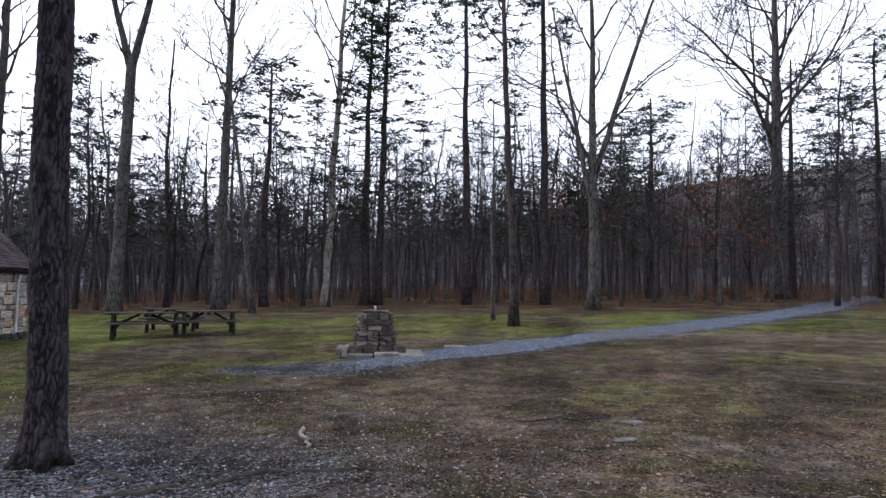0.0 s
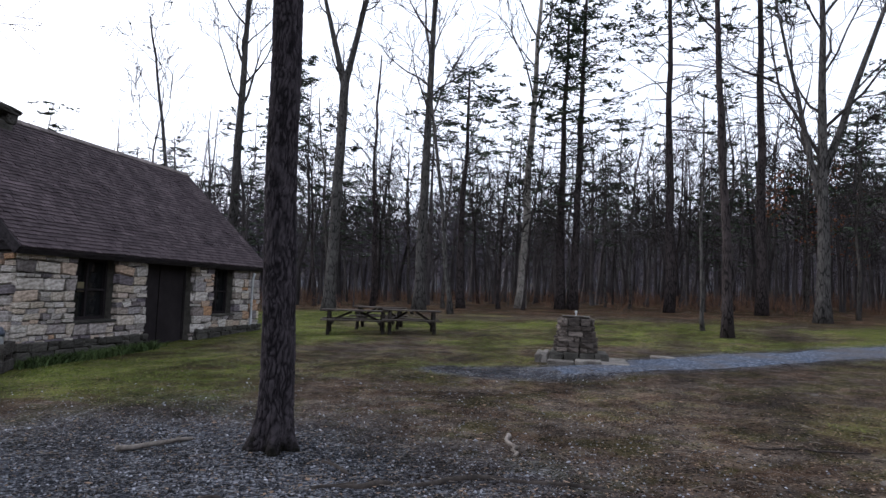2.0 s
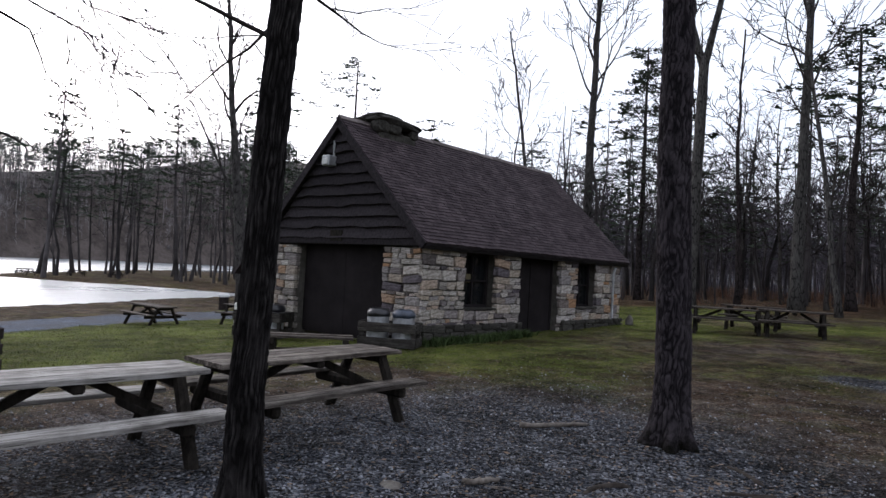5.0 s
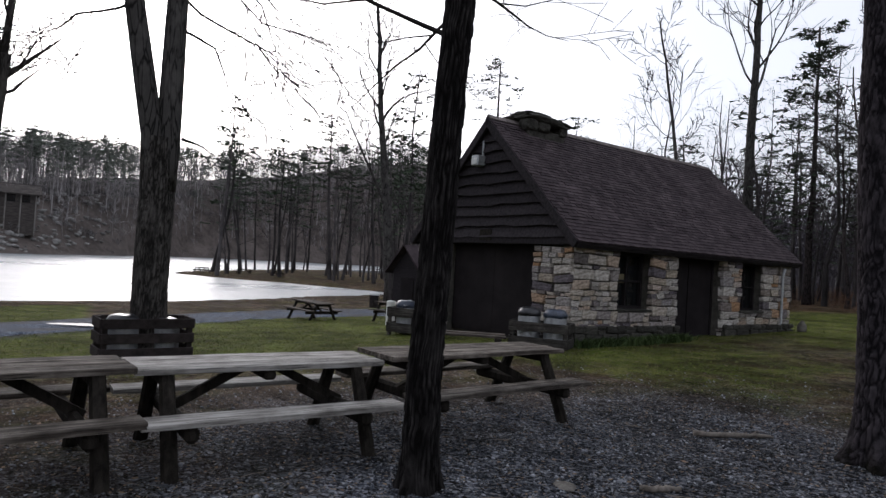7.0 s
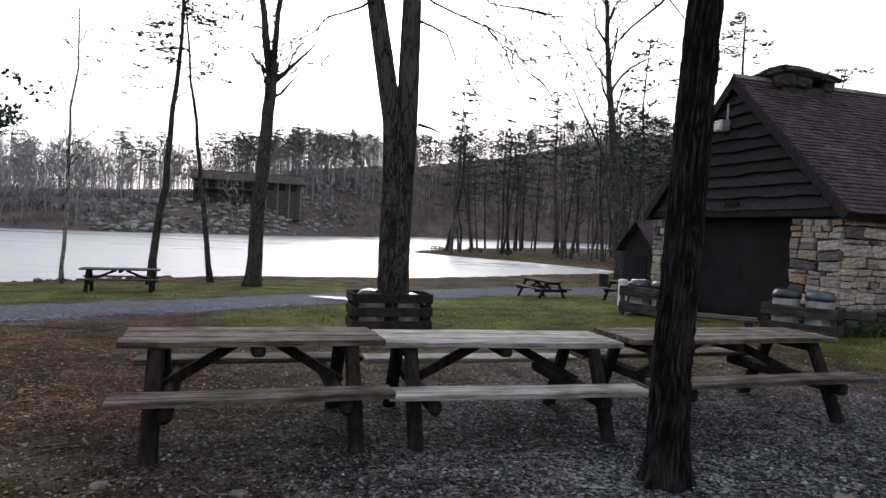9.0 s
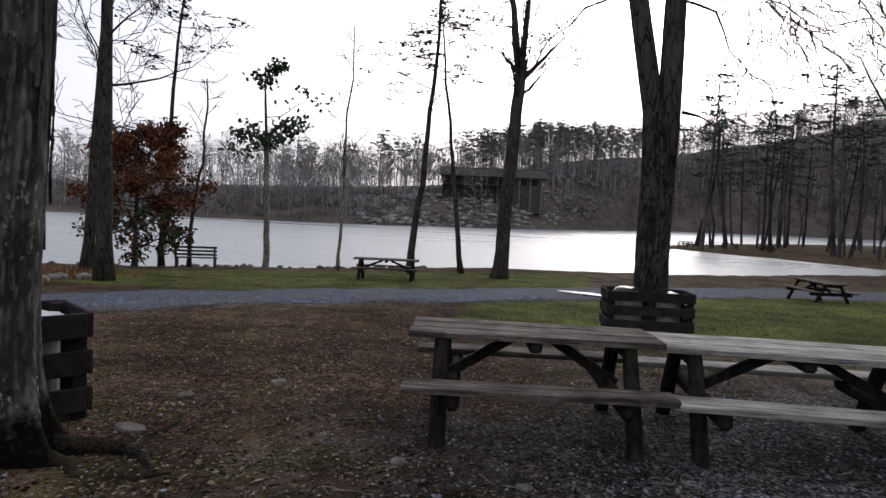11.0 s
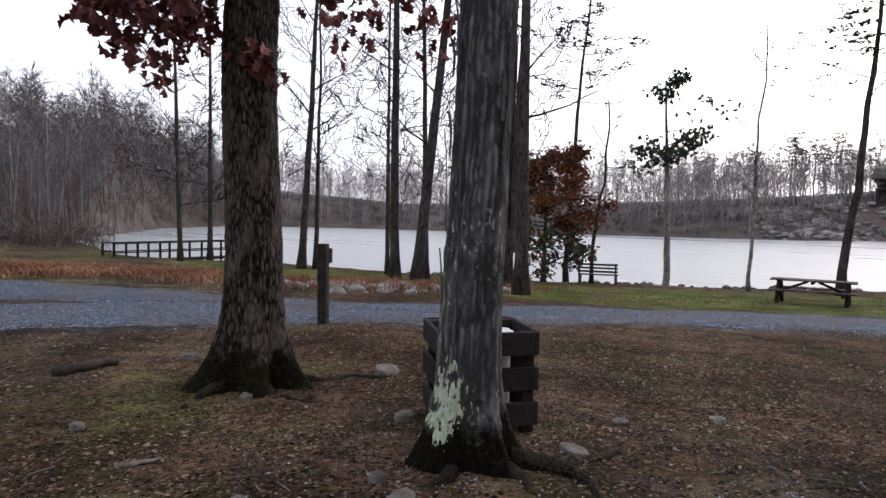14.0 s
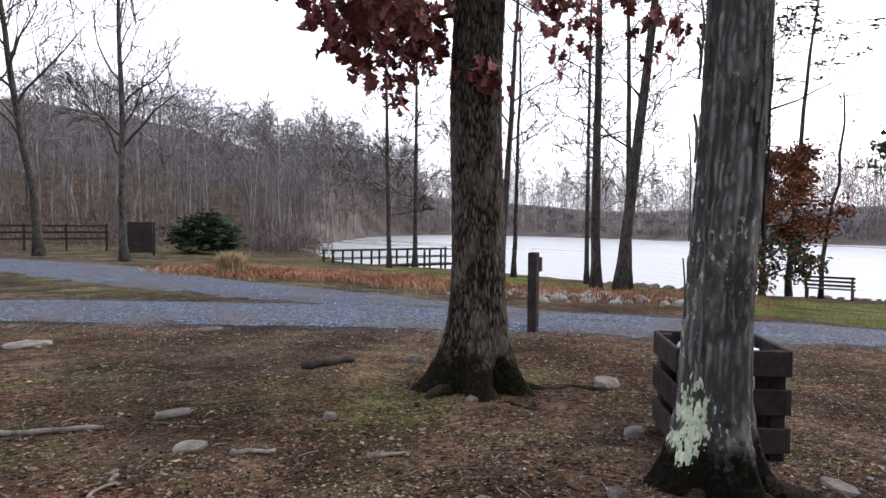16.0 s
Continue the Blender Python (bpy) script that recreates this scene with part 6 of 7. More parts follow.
def picnic_table(x, y, yaw, length, label, seed, boards=3, width=0.70, wood_mat=None, post_mat=None, dz=0.0):
    """Long side along the local x axis; A-shaped legs, a bench on each side."""
    rnd = random.Random(seed)
    w, p = wood_mat or M_WOOD, post_mat or M_POST
    t = thing("picnic_table", pose(x, y, land(x, y) + dz, 0, 0, yaw), label, "table", TABLES)
    bw = width / boards
    for k in range(boards):
        b = plank(length, bw - 0.016, 0.045, rnd)
        b.v = [q + Vector((0, (k + 0.5) * bw - width / 2, 0.735)) for q in b.v]
        part("top_board", b, w, t)
    for s in (-1, 1):
        for k in range(1 if boards == 3 else 2):
            wide = 0.25 if boards == 3 else 0.135
            b = plank(length, wide, 0.045, rnd)
            b.v = [q + Vector((0, s * (0.635 + (k - 0.5) * 0.142 * (boards != 3)), 0.44)) for q in b.v]
            part("seat_board", b, w, t)
    for e in (-1, 1):
        xe = e * (length / 2 - 0.24)
        part("top_beam", one_box(xe - 0.045, xe + 0.045, -width / 2 + 0.04, width / 2 - 0.04, 0.615, 0.71), p, t, bevel=0.012)
        part("seat_beam", one_box(xe - 0.05 - e * 0.1, xe + 0.05 - e * 0.1, -0.74, 0.74, 0.295, 0.415), p, t, bevel=0.03)
        for s in (-1, 1):
            b = Build()
            b.tube([Vector((xe, s * 0.62, -0.06)), Vector((xe, s * 0.42, 0.36)), Vector((xe, s * 0.25, 0.70))], [0.062, 0.06, 0.056], 8)
            part("leg", b, p, t)
        b = Build()
        b.box((math.hypot(length / 2 - 0.42, 0.32), 0.05, 0.075), Matrix.Translation((e * (length / 4 - 0.06), 0, 0.53)) @ Matrix.Rotation(e * math.atan2(0.32, length / 2 - 0.42), 4, "Y"))
        part("brace", b, p, t)
    part("middle_cleat", one_box(-0.05, 0.05, -width / 2 + 0.03, width / 2 - 0.03, 0.63, 0.71), p, t, bevel=0.02)
    return t


GREYTAB = "weathered grey wooden picnic table on gravel"
M_WOOD2 = plank_material("bleached_plank", (0.10, 0.092, 0.084), (0.26, 0.248, 0.23), (0.44, 0.425, 0.40))
M_WOOD1 = plank_material("weathered_plank_along", (0.022, 0.018, 0.015), (0.075, 0.064, 0.054), (0.2, 0.178, 0.155))
M_BROWNTAB = plank_material("dark_stained_plank", (0.022, 0.018, 0.015), (0.055, 0.046, 0.039), (0.12, 0.103, 0.088))
picnic_table(-5.86, -0.09, 95.5, 1.86, GREYTAB, 1, 3, 0.66, M_WOOD1)
picnic_table(-5.98, 1.87, 91.5, 2.06, "bleached wooden picnic table butted against another", 2, 3, 0.66, M_WOOD2)
picnic_table(-6.25, 4.22, 95.2, 2.34, "weathered picnic table beside a furrowed tree", 3, 4, 0.70, M_WOOD1)
picnic_table(-8.0, 20.2, 22, 2.2, "dark picnic table in a row on the grass", 4, 3, 0.7, M_BROWNTAB, dz=-0.02)
picnic_table(-6.3, 20.8, 20, 1.9, "dark picnic table in a row on the grass", 5, 3, 0.7, M_BROWNTAB, dz=-0.02)
picnic_table(-8.0, 22.4, 12, 1.9, "dark picnic table standing behind others", 6, 3, 0.7, M_BROWNTAB)
picnic_table(-23.7, -5.3, 97, 2.35, "dark picnic table on the lakeside grass", 7, 3, 0.7, M_BROWNTAB)
picnic_table(-26.3, 10.4, 5, 2.4, "dark picnic table near the boat launch", 8, 3, 0.75, M_BROWNTAB)


# ---- bins in slatted boxes ----
BOXES = "slatted wooden bin boxes"


M_BLUELID = surface("blue_black_lid", (0.02, 0.026, 0.04), (0.07, 0.085, 0.12), 5.0, rough=0.35, spec=0.5, bump=0.3)
M_BOXWOOD = plank_material("weathered_box_board", (0.014, 0.0125, 0.011), (0.042, 0.038, 0.034), (0.095, 0.088, 0.08))


def bin_box(x, y, yaw, wide, deep, high, label, lids, seed, slats=3, wood_mat=None, can=1.0):
    board = wood_mat or M_SLAT
    rnd = random.Random(seed)
    t = thing("bin_box", pose(x, y, land(x, y), 0, 0, yaw), label, "bin", BOXES)
    for sx in (-1, 1):
        for sy in (-1, 1):
            part("corner_post", one_box(sx * wide / 2 - 0.045, sx * wide / 2 + 0.045, sy * deep / 2 - 0.045, sy * deep / 2 + 0.045, -0.08, high - 0.01), board, t)
    sh = high / (slats * 1.45)
    for k in range(slats):
        z1 = high - k * (high - sh - 0.06) / (slats - 1)
        for s in (-1, 1):
            part("slat", one_box(-wide / 2 - 0.06, wide / 2 + 0.06, s * (deep / 2 + 0.065) - 0.018, s * (deep / 2 + 0.065) + 0.018, z1 - sh, z1), board, t, bevel=0.006)
            part("slat", one_box(s * (wide / 2 + 0.065) - 0.018, s * (wide / 2 + 0.065) + 0.018, -deep / 2 - 0.04, deep / 2 + 0.04, z1 - sh, z1), board, t, bevel=0.006)
    tall = high * can
    n = len(lids)
    for k, kind in enumerate(lids):
        bx = (k - (n - 1) / 2) * wide / n
        r = min(wide / n, deep) * 0.42
        b = Build()
        b.lathe([(r * 0.9, 0.03), (r, 0.1), (r, tall * 0.86), (r * 1.04, tall * 0.9), (r * 1.04, tall * 0.93), (r * 0.96, tall * 0.93)], 20)
        b.v = [q + Vector((bx, 0, 0)) for q in b.v]
        bar = part("barrel", b, M_METAL, t, "steel bin", smooth=False)
        b = Build()
        top = tall * (1.03 if kind in ("black", "blue") else 0.95)
        rings = [(r * 1.07, tall * 0.84), (r * 1.08, tall * 0.93), (r * 0.9, top), (r * 0.45, top + 0.03), (r * 0.1, top + 0.01)]
        b.lathe(rings, 20)
        b.v = [q + Vector((bx + rnd.uniform(-0.012, 0.012), rnd.uniform(-0.012, 0.012), rnd.uniform(-0.012, 0.012))) for q in b.v]
        part("liner", b, {"clear": M_CLEARBAG, "blue": M_BLUELID}.get(kind, M_BLACKBAG), bar, "crumpled bin liner" if kind != "blue" else "dark blue domed lid", smooth=True)
    return t


bin_box(-5.03, -3.80, 52, 0.62, 0.62, 0.78, "brown slatted bin box behind the shaggy tree", ("clear",), 1)
bin_box(-12.75, 1.95, 95, 1.35, 0.6, 0.72, "wide brown slatted bin box behind the twin-stemmed tree", ("black", "low"), 2, 3)
bin_box(-11.6, 10.05, 36, 1.2, 0.6, 0.6, "weathered bin box with two blue-lidded cans at the cabin's corner", ("black", "blue"), 3, 2, M_BOXWOOD, 1.42)
bin_box(-21.6, 12.3, 93, 1.3, 0.62, 0.74, "slatted bin box beside a white post by the shed", ("black", "clear"), 4)
bin_box(-16.2, 9.45, 30, 1.3, 0.62, 0.74, "slatted bin box with dark cans by the wide door", ("blue", "black"), 5, 2, M_BOXWOOD, 1.2)


def low_bench(x, y, yaw):
    t = thing("low_bench", pose(x, y, land(x, y), 0, 0, yaw), "low dark wooden bench of two boards in front of the cabin", "bench")
    rnd = random.Random(44)
    for k in (-1, 1):
        b = plank(1.75, 0.2, 0.045, rnd)
        b.v = [q + Vector((0, k * 0.2, 0.43)) for q in b.v]
        part("seat", b, M_BROWNTAB, t)
    for e in (-0.72, 0.72):
        part("end_beam", one_box(e - 0.06, e + 0.06, -0.32, 0.32, 0.28, 0.405), M_POST, t, bevel=0.01)
        for k in (-0.22, 0.22):
            part("leg", one_box(e - 0.055, e + 0.055, k - 0.055, k + 0.055, -0.08, 0.279), M_POST, t)
    part("stretcher", one_box(-0.66, 0.66, -0.04, 0.04, 0.1, 0.18), M_POST, t)


low_bench(-11.4, 7.75, 54)


# ---- stone fountain ----

def fountain():
    rnd = random.Random(3)
    x, y = -0.72, 15.5
    t = thing("stone_fountain", pose(x, y, land(x, y), 0, 0, 3), "tapered rubble-stone drinking fountain on a stepped base", "fountain")
    core = part("pillar", one_box(-0.24, 0.24, -0.24, 0.24, 0.0, 0.93), M_MORTAR, t, "rubble stone pillar")
    z = 0.2
    while z < 0.93:
        h = min(rnd.uniform(0.09, 0.17), 0.96 - z)
        k = 1 - 0.33 * (z - 0.2) / 0.75
        for face in range(4):
            half = 0.42 * k
            a = -half
            while a < half - 0.02:
                w = min(rnd.uniform(0.12, 0.36), half - a)
                if half - a - w < 0.1:
                    w = half - a
                ob = new("stone", rnd.choice(FOUNTSTONES))
                ob.parent = core
                ob.matrix_basis = Matrix.Rotation(face * math.pi / 2, 4, "Z") @ Matrix.Translation((a + w / 2, -half + 0.06 + rnd.uniform(-0.03, 0.02), z + h / 2)) @ Matrix.Rotation(radians(rnd.gauss(0, 4)), 4, "Y") @ Matrix.Diagonal((w - 0.01, 1.6, h - 0.008, 1))
                a += w
        z += h
    # two steps; the lower one reaches further to one side
    for name, x0, x1, y0, y1, z0, z1, n, mat in (("base_slab", -0.58, 1.12, -0.95, 0.3, -0.15, 0.06, 3, M_ROCK), ("base_step", -0.56, 0.72, -0.55, 0.55, 0.0, 0.2, 4, M_STONEBED), ("side_slab", -0.88, -0.585, -0.7, 0.5, -0.15, 0.14, 2, M_ROCK)):
        for k in range(n):
            w = (x1 - x0) / n
            b2 = Build()
            b2.box((w - 0.012, y1 - y0 + rnd.uniform(-0.06, 0.06), z1 - z0 + rnd.uniform(-0.02, 0.02)), Matrix.Translation((x0 + w * (k + 0.5), (y0 + y1) / 2, (z0 + z1) / 2)), 0.025, rnd)
            part(name, b2, mat, t, bevel=0.02)
    b = Build()
    b.box((0.61, 0.61, 0.06), Matrix.Translation((0, 0, 0.98)), 0.02, rnd)
    part("top_slab", b, M_ROCK, t, bevel=0.015)
    b = Build()
    b.lathe([(0.02, 1.0), (0.02, 1.07), (0.035, 1.07), (0.03, 1.1)], 8)
    part("spout", b, M_METAL, t)


FOUNTSTONES = []
for me in stone_templates(random.Random(74), 8):
    me.materials[0] = M_FOUNTSTONE
    FOUNTSTONES.append(me)
fountain()


def flat_stone(name, x, y, sx, sy, sz, yaw, seed, label, sink=0.4):
    rnd = random.Random(seed)
    bm = bmesh.new()
    bmesh.ops.create_icosphere(bm, subdivisions=2, radius=0.5)
    for v in bm.verts:
        k = 1 + 0.3 * noise.noise(v.co * 2.2 + Vector((seed * 3.1, 0, 0)))
        v.co = Vector((v.co.x * sx * k * 0.85, v.co.y * sy * k * 0.85, max(-0.3, min(0.34, v.co.z * k)) * sz * 1.0))
    me = bpy.data.meshes.new(name)
    bm.to_mesh(me)
    bm.free()
    me.materials.append(M_ROCK)
    lone(name, me, None, pose(x, y, land(x, y) + sz * (0.5 - sink) * 0.6, rnd.uniform(-4, 4), rnd.uniform(-4, 4), yaw), label, "stone", "loose stones")


flat_stone("flat_slab", 1.26, 16.4, 0.75, 0.5, 0.14, 10, 1, "flat grey stone slab by the path")


# ---- post at the road ----
def sign_post():
    t = thing("wooden_post", pose(-7.5, -8.97, land(-7.5, -8.97), 0, 0, 30), "dark square wooden post with a small box beside the road", "post")
    b = one_box(-0.075, 0.075, -0.075, 0.075, -0.1, 1.3)
    part("shaft", b, M_SLAT, t, bevel=0.012)
    part("box", one_box(-0.2, -0.078, -0.08, 0.08, 0.98, 1.22), M_SLAT, t, "small wooden box", bevel=0.01)


sign_post()


def park_bench(x, y, yaw):
    t = thing("park_bench", pose(x, y, land(x, y), 0, 0, yaw), "slatted park bench facing the lake", "bench")
    for k in range(3):
        part("back_slat", one_box(-0.9, 0.9, 0.2 + k * 0.02, 0.24 + k * 0.02, 0.55 + k * 0.16, 0.64 + k * 0.16), M_BROWNTAB, t)
        part("seat_slat", one_box(-0.9, 0.9, -0.25 + k * 0.14, -0.13 + k * 0.14, 0.42, 0.46), M_BROWNTAB, t)
    for s in (-0.8, 0.8):
        part("leg", one_box(s - 0.04, s + 0.04, -0.24, -0.16, -0.05, 0.415), M_BROWNTAB, t)
        part("leg", one_box(s - 0.04, s + 0.04, 0.25, 0.32, -0.05, 0.97), M_BROWNTAB, t)


park_bench(-27.8, -14.9, 112 + 180)


def info_board():
    t = thing("notice_board", pose(-5.3, -41.3, land(-5.3, -41.3), 0, 0, 172), "dark brown notice board with a white post", "board")
    part("panel", one_box(-0.75, 0.65, -0.06, 0.06, 0.15, 1.9), M_SLAT, t)
    part("post", one_box(-0.88, -0.76, -0.06, 0.06, -0.1, 1.5), M_WHITE, t, "white post")
    part("post", one_box(0.66, 0.78, -0.06, 0.06, -0.1, 1.9), M_SLAT, t)


info_board()


def evergreen_bush():
    rnd = random.Random(77)
    x, y = -9.64, -44.1
    t = thing("evergreen_shrub", pose(x, y, land(x, y)), "round dark green shrub beyond the road", "shrub")
    w, l = Build(), Build()
    for k in range(70):
        a, e = rnd.uniform(0, 6.28), rnd.uniform(0.15, 1.4)
        d = Vector((math.cos(a) * math.cos(e), math.sin(a) * math.cos(e), math.sin(e)))
        ends = []
        limb(w, Vector((0, 0, 0.5)), d, rnd.uniform(1.2, 1.95), 0.04, 1, rnd, 0.02, 5, 3, ends)
        for p, _, _ in ends:
            needles(l, p, rnd, 0.5, 18)
    part("crown", w, M_TWIG, t)
    part("foliage", l, M_NEEDLE, t, "dense dark needles")


evergreen_bush()


def footbridge():
    t = thing("footbridge", pose(-19.8, -38.0, land(-19.8, -38.0) + 0.3, 0, 0, 2), "weathered grey wooden footbridge with railings", "bridge")
    part("deck", one_box(-4.6, 4.6, -0.7, 0.7, 0.0, 0.1), M_POST, t)
    for s in (-0.7, 0.7):
        for k in range(8):
            x = -4.5 + k * 9.0 / 7
            part("post", one_box(x - 0.05, x + 0.05, s - 0.05, s + 0.05, -1.2, 1.05), M_POST, t)
        for z in (0.55, 1.05):
            part("rail", one_box(-4.6, 4.6, s - 0.07, s + 0.07, z, z + 0.06), M_POST, t)


footbridge()


# ---- beyond the lake ----
M_PALEPOST = surface("pale_timber_post", (0.12, 0.11, 0.10), (0.28, 0.26, 0.24), 1.0, bump=0.2)
M_LODGE = surface("grey_brown_timber", (0.03, 0.026, 0.024), (0.1, 0.087, 0.08), 0.8, (1, 1, 4), bump=0.3)


def lodge():
    x, y = at_bearing(93.8, 172)
    t = thing("lakeside_lodge", pose(x, y, 8.0, 0, 0, 93.8), "long dark brown lodge on the hill across the lake", "building")
    part("wall", one_box(-13, 13, 0, 7, -6, 3.1), M_LODGE, t, "dark timber wall")
    part("deck", one_box(-13, 3, -2.2, -0.02, 0.5, 0.75), M_SLAT, t)
    for k in range(9):
        part("deck_post", one_box(-12.9 + k * 1.95, -12.65 + k * 1.95, -2.1, -1.85, -6, 0.5), M_SLAT, t)
    part("deck_rail", one_box(-13, 3, -2.2, -2.1, 1.55, 1.68), M_SLAT, t)
    b = Build()
    for s in (-1, 1):
        b.box((28, 5.4, 0.3), Matrix.Translation((0, 3.5 + s * 2.25, 4.2)) @ Matrix.Rotation(-s * 0.46, 4, "X"))
    part("roof", b, M_LODGE, t, "low grey-brown shingle roof")
    for k in range(9):
        part("window", one_box(-12.2 + k * 2.8, -10.6 + k * 2.8, -0.06, -0.01, 1.2, 2.9), M_GLASS, t, "dark window")
    for k in range(10):
        part("wall_post", one_box(-12.95 + k * 2.86, -12.7 + k * 2.86, -0.2, -0.07, -6, 3.1), M_PALEPOST, t, "pale timber post")


lodge()


def boulders(name, label, seed, count, where, size, material):
    """Loose rocks, half sunk."""
    rnd = random.Random(seed)
    tpl = []
    for k in range(6):
        bm = bmesh.new()
        bmesh.ops.create_icosphere(bm, subdivisions=1, radius=0.5)
        for v in bm.verts:
            v.co *= 1 + 0.5 * noise.noise(v.co * 2 + Vector((k * 5.0 + seed, 0, 0)))
        bmesh.ops.triangulate(bm, faces=bm.faces[:])
        tpl.append((np.array([v.co[:] for v in bm.verts], np.float32), np.array([[v.index for v in f.verts] for f in bm.faces], np.int32)))
        bm.free()
    places = []
    for _ in range(count):
        x, y = where(rnd)
        s = rnd.uniform(*size)
        places.append((rnd.randrange(6), x, y, land(x, y) + s * 0.08, rnd.uniform(0, 6.28), s, s * rnd.uniform(0.4, 0.7), 0, 0))
    tagged(new(name, scatter(name, tpl, places, material)), label, "rocks", kind="stuff")


def far_bank(b0, b1, d0, d1):
    """A spot on the slope behind the far shore."""
    def pick(rnd):
        b = rnd.uniform(b0, b1)
        return at_bearing(b, table(FAR_SHORE, b) + 4 + d0 + (d1 - d0) * rnd.random() ** 1.3)
    return pick


def along_line(a, b, spread):
    def pick(rnd):
        k = rnd.random()
        return a[0] + (b[0] - a[0]) * k + rnd.gauss(0, spread), a[1] + (b[1] - a[1]) * k + rnd.gauss(0, spread)
    return pick


M_PALEROCK = surface("pale_hill_rock", (0.1, 0.095, 0.09), (0.33, 0.32, 0.305), 0.6, bump=0.5, vary=0.4, island=True)
M_BANKROCK = surface("pale_bank_rock", (0.075, 0.068, 0.06), (0.29, 0.275, 0.25), 4.0, bump=0.6, vary=0.3, island=True)
boulders("hill_boulders", "pale boulders on the slope below the lodge", 1, 620, far_bank(84.5, 106, 1.5, 30), (0.4, 2.3), M_PALEROCK)
boulders("bank_rocks", "pale weathered rocks on the lake bank by the road", 2, 150, along_line((-12.5, -18.0), (-17.0, -14.0), 1.2), (0.12, 0.55), M_BANKROCK)
boulders("shore_rocks", "grey rocks along the near shore", 3, 160, along_line((-25, -24), (-36, -6), 0.9), (0.15, 0.5), M_ROCK)
picnic_table(*at_bearing(77.5, 93), 30, 2.2, "dark picnic table on the grassy point", 21, 3, 0.7, M_BROWNTAB)
picnic_table(*at_bearing(74.2, 95), 60, 2.2, "dark picnic table on the grassy point", 22, 3, 0.7, M_BROWNTAB)
picnic_table(*at_bearing(71.5, 96), 10, 2.2, "dark picnic table on the grassy point", 23, 3, 0.7, M_BROWNTAB)
picnic_table(-24.3, 13.4, 20, 2.1, "dark picnic table beside the shed", 24, 3, 0.7, M_BROWNTAB)


def white_post():
    b = Build()
    b.lathe([(0.16, -0.1), (0.16, 0.84), (0.14, 0.88), (0.05, 0.89)], 16)
    lone("white_post", b, M_WHITE, pose(-20.9, 11.2, land(-20.9, 11.2)), "short white round post on the grass", "post")


white_post()


def lidded_bin():
    x, y = -38.0, 19.2
    t = thing("litter_bin", pose(x, y, land(x, y)), "dark litter bin with a white lid", "bin")
    b = Build()
    b.lathe([(0.28, -0.05), (0.3, 0.8)], 14)
    part("barrel", b, M_SLAT, t)
    b = Build()
    b.lathe([(0.36, 0.8), (0.36, 0.9), (0.25, 1.0), (0.05, 1.02)], 14)
    part("lid", b, M_WHITE, t, "white lid")


lidded_bin()


def rail_fence():
    t = thing("rail_fence", pose(6.0, -47.0, land(6, -47), 0, 0, 0), "brown wooden rail fence beyond the road", "fence")
    for k in range(9):
        part("post", one_box(-10.06 + k * 2.2, -9.94 + k * 2.2, -0.06, 0.06, -0.5, 1.5), M_SLAT, t)
    for z in (0.55, 0.95, 1.35):
        part("rail", one_box(-10.1, 7.8, -0.1, -0.062, z - 0.06, z + 0.06), M_SLAT, t)


rail_fence()

# ---- dry grass ----
def blades(name, label, seed, count, where, height, material, category="grass", droop=0.35):
    rnd = random.Random(seed)
    v, f = [], []
    for _ in range(count):
        x, y = where(rnd)
        z = land(x, y)
        h, w, a = rnd.uniform(*height), rnd.uniform(0.008, 0.022), rnd.uniform(0, 6.283)
        lx, ly = rnd.gauss(0, droop) * h, rnd.gauss(0, droop) * h
        c, s = math.cos(a) * w, math.sin(a) * w
        i = len(v)
        v += [(x - c, y - s, z - 0.02), (x + c, y + s, z - 0.02), (x + lx * 0.4 + c * 0.8, y + ly * 0.4 + s * 0.8, z + h * 0.6), (x + lx * 0.4 - c * 0.8, y + ly * 0.4 - s * 0.8, z + h * 0.6), (x + lx, y + ly, z + h)]
        f += [(i, i + 1, i + 2), (i, i + 2, i + 3), (i + 3, i + 2, i + 4)]
    tagged(new(name, mesh_from_arrays(name, v, f, material)), label, category, kind="stuff")


M_DRYGRASS = surface("dry_fern_grass", (0.13, 0.058, 0.034), (0.37, 0.2, 0.118), 0.6, bump=0, vary=0.45, island=True)
M_STRAW = surface("straw_grass", (0.2, 0.15, 0.08), (0.42, 0.34, 0.2), 0.6, bump=0, vary=0.4, island=True)
blades("dry_grass", "belt of rust-brown dry grass and fern beyond the road", 4, 16000, along_line((-6.5, -28.0), (-13.5, -22.5), 1.3), (0.05, 0.3), M_DRYGRASS, "grass", 0.95)
blades("dry_grass_bank", "thin brown grass among the bank rocks", 5, 7000, along_line((-12, -19.5), (-19, -14.5), 1.3), (0.06, 0.3), M_DRYGRASS)
blades("grass_tuft", "upright clump of straw-coloured grass", 6, 900, along_line((-6.9, -26.4), (-6.7, -26.3), 0.2), (0.5, 0.95), M_STRAW)

M_WEED = surface("dark_weed", (0.02, 0.035, 0.012), (0.07, 0.1, 0.035), 0.8, bump=0, vary=0.5, island=True)
wall_line = [tuple((CAB @ Vector((q, -0.35, 0))).xy) for q in (0.0, 4.0)]
blades("foundation_weeds", "low dark green weeds along the cabin's foundation", 7, 2600, along_line(wall_line[0], wall_line[1], 0.14), (0.05, 0.24), M_WEED, "weeds", 0.6)

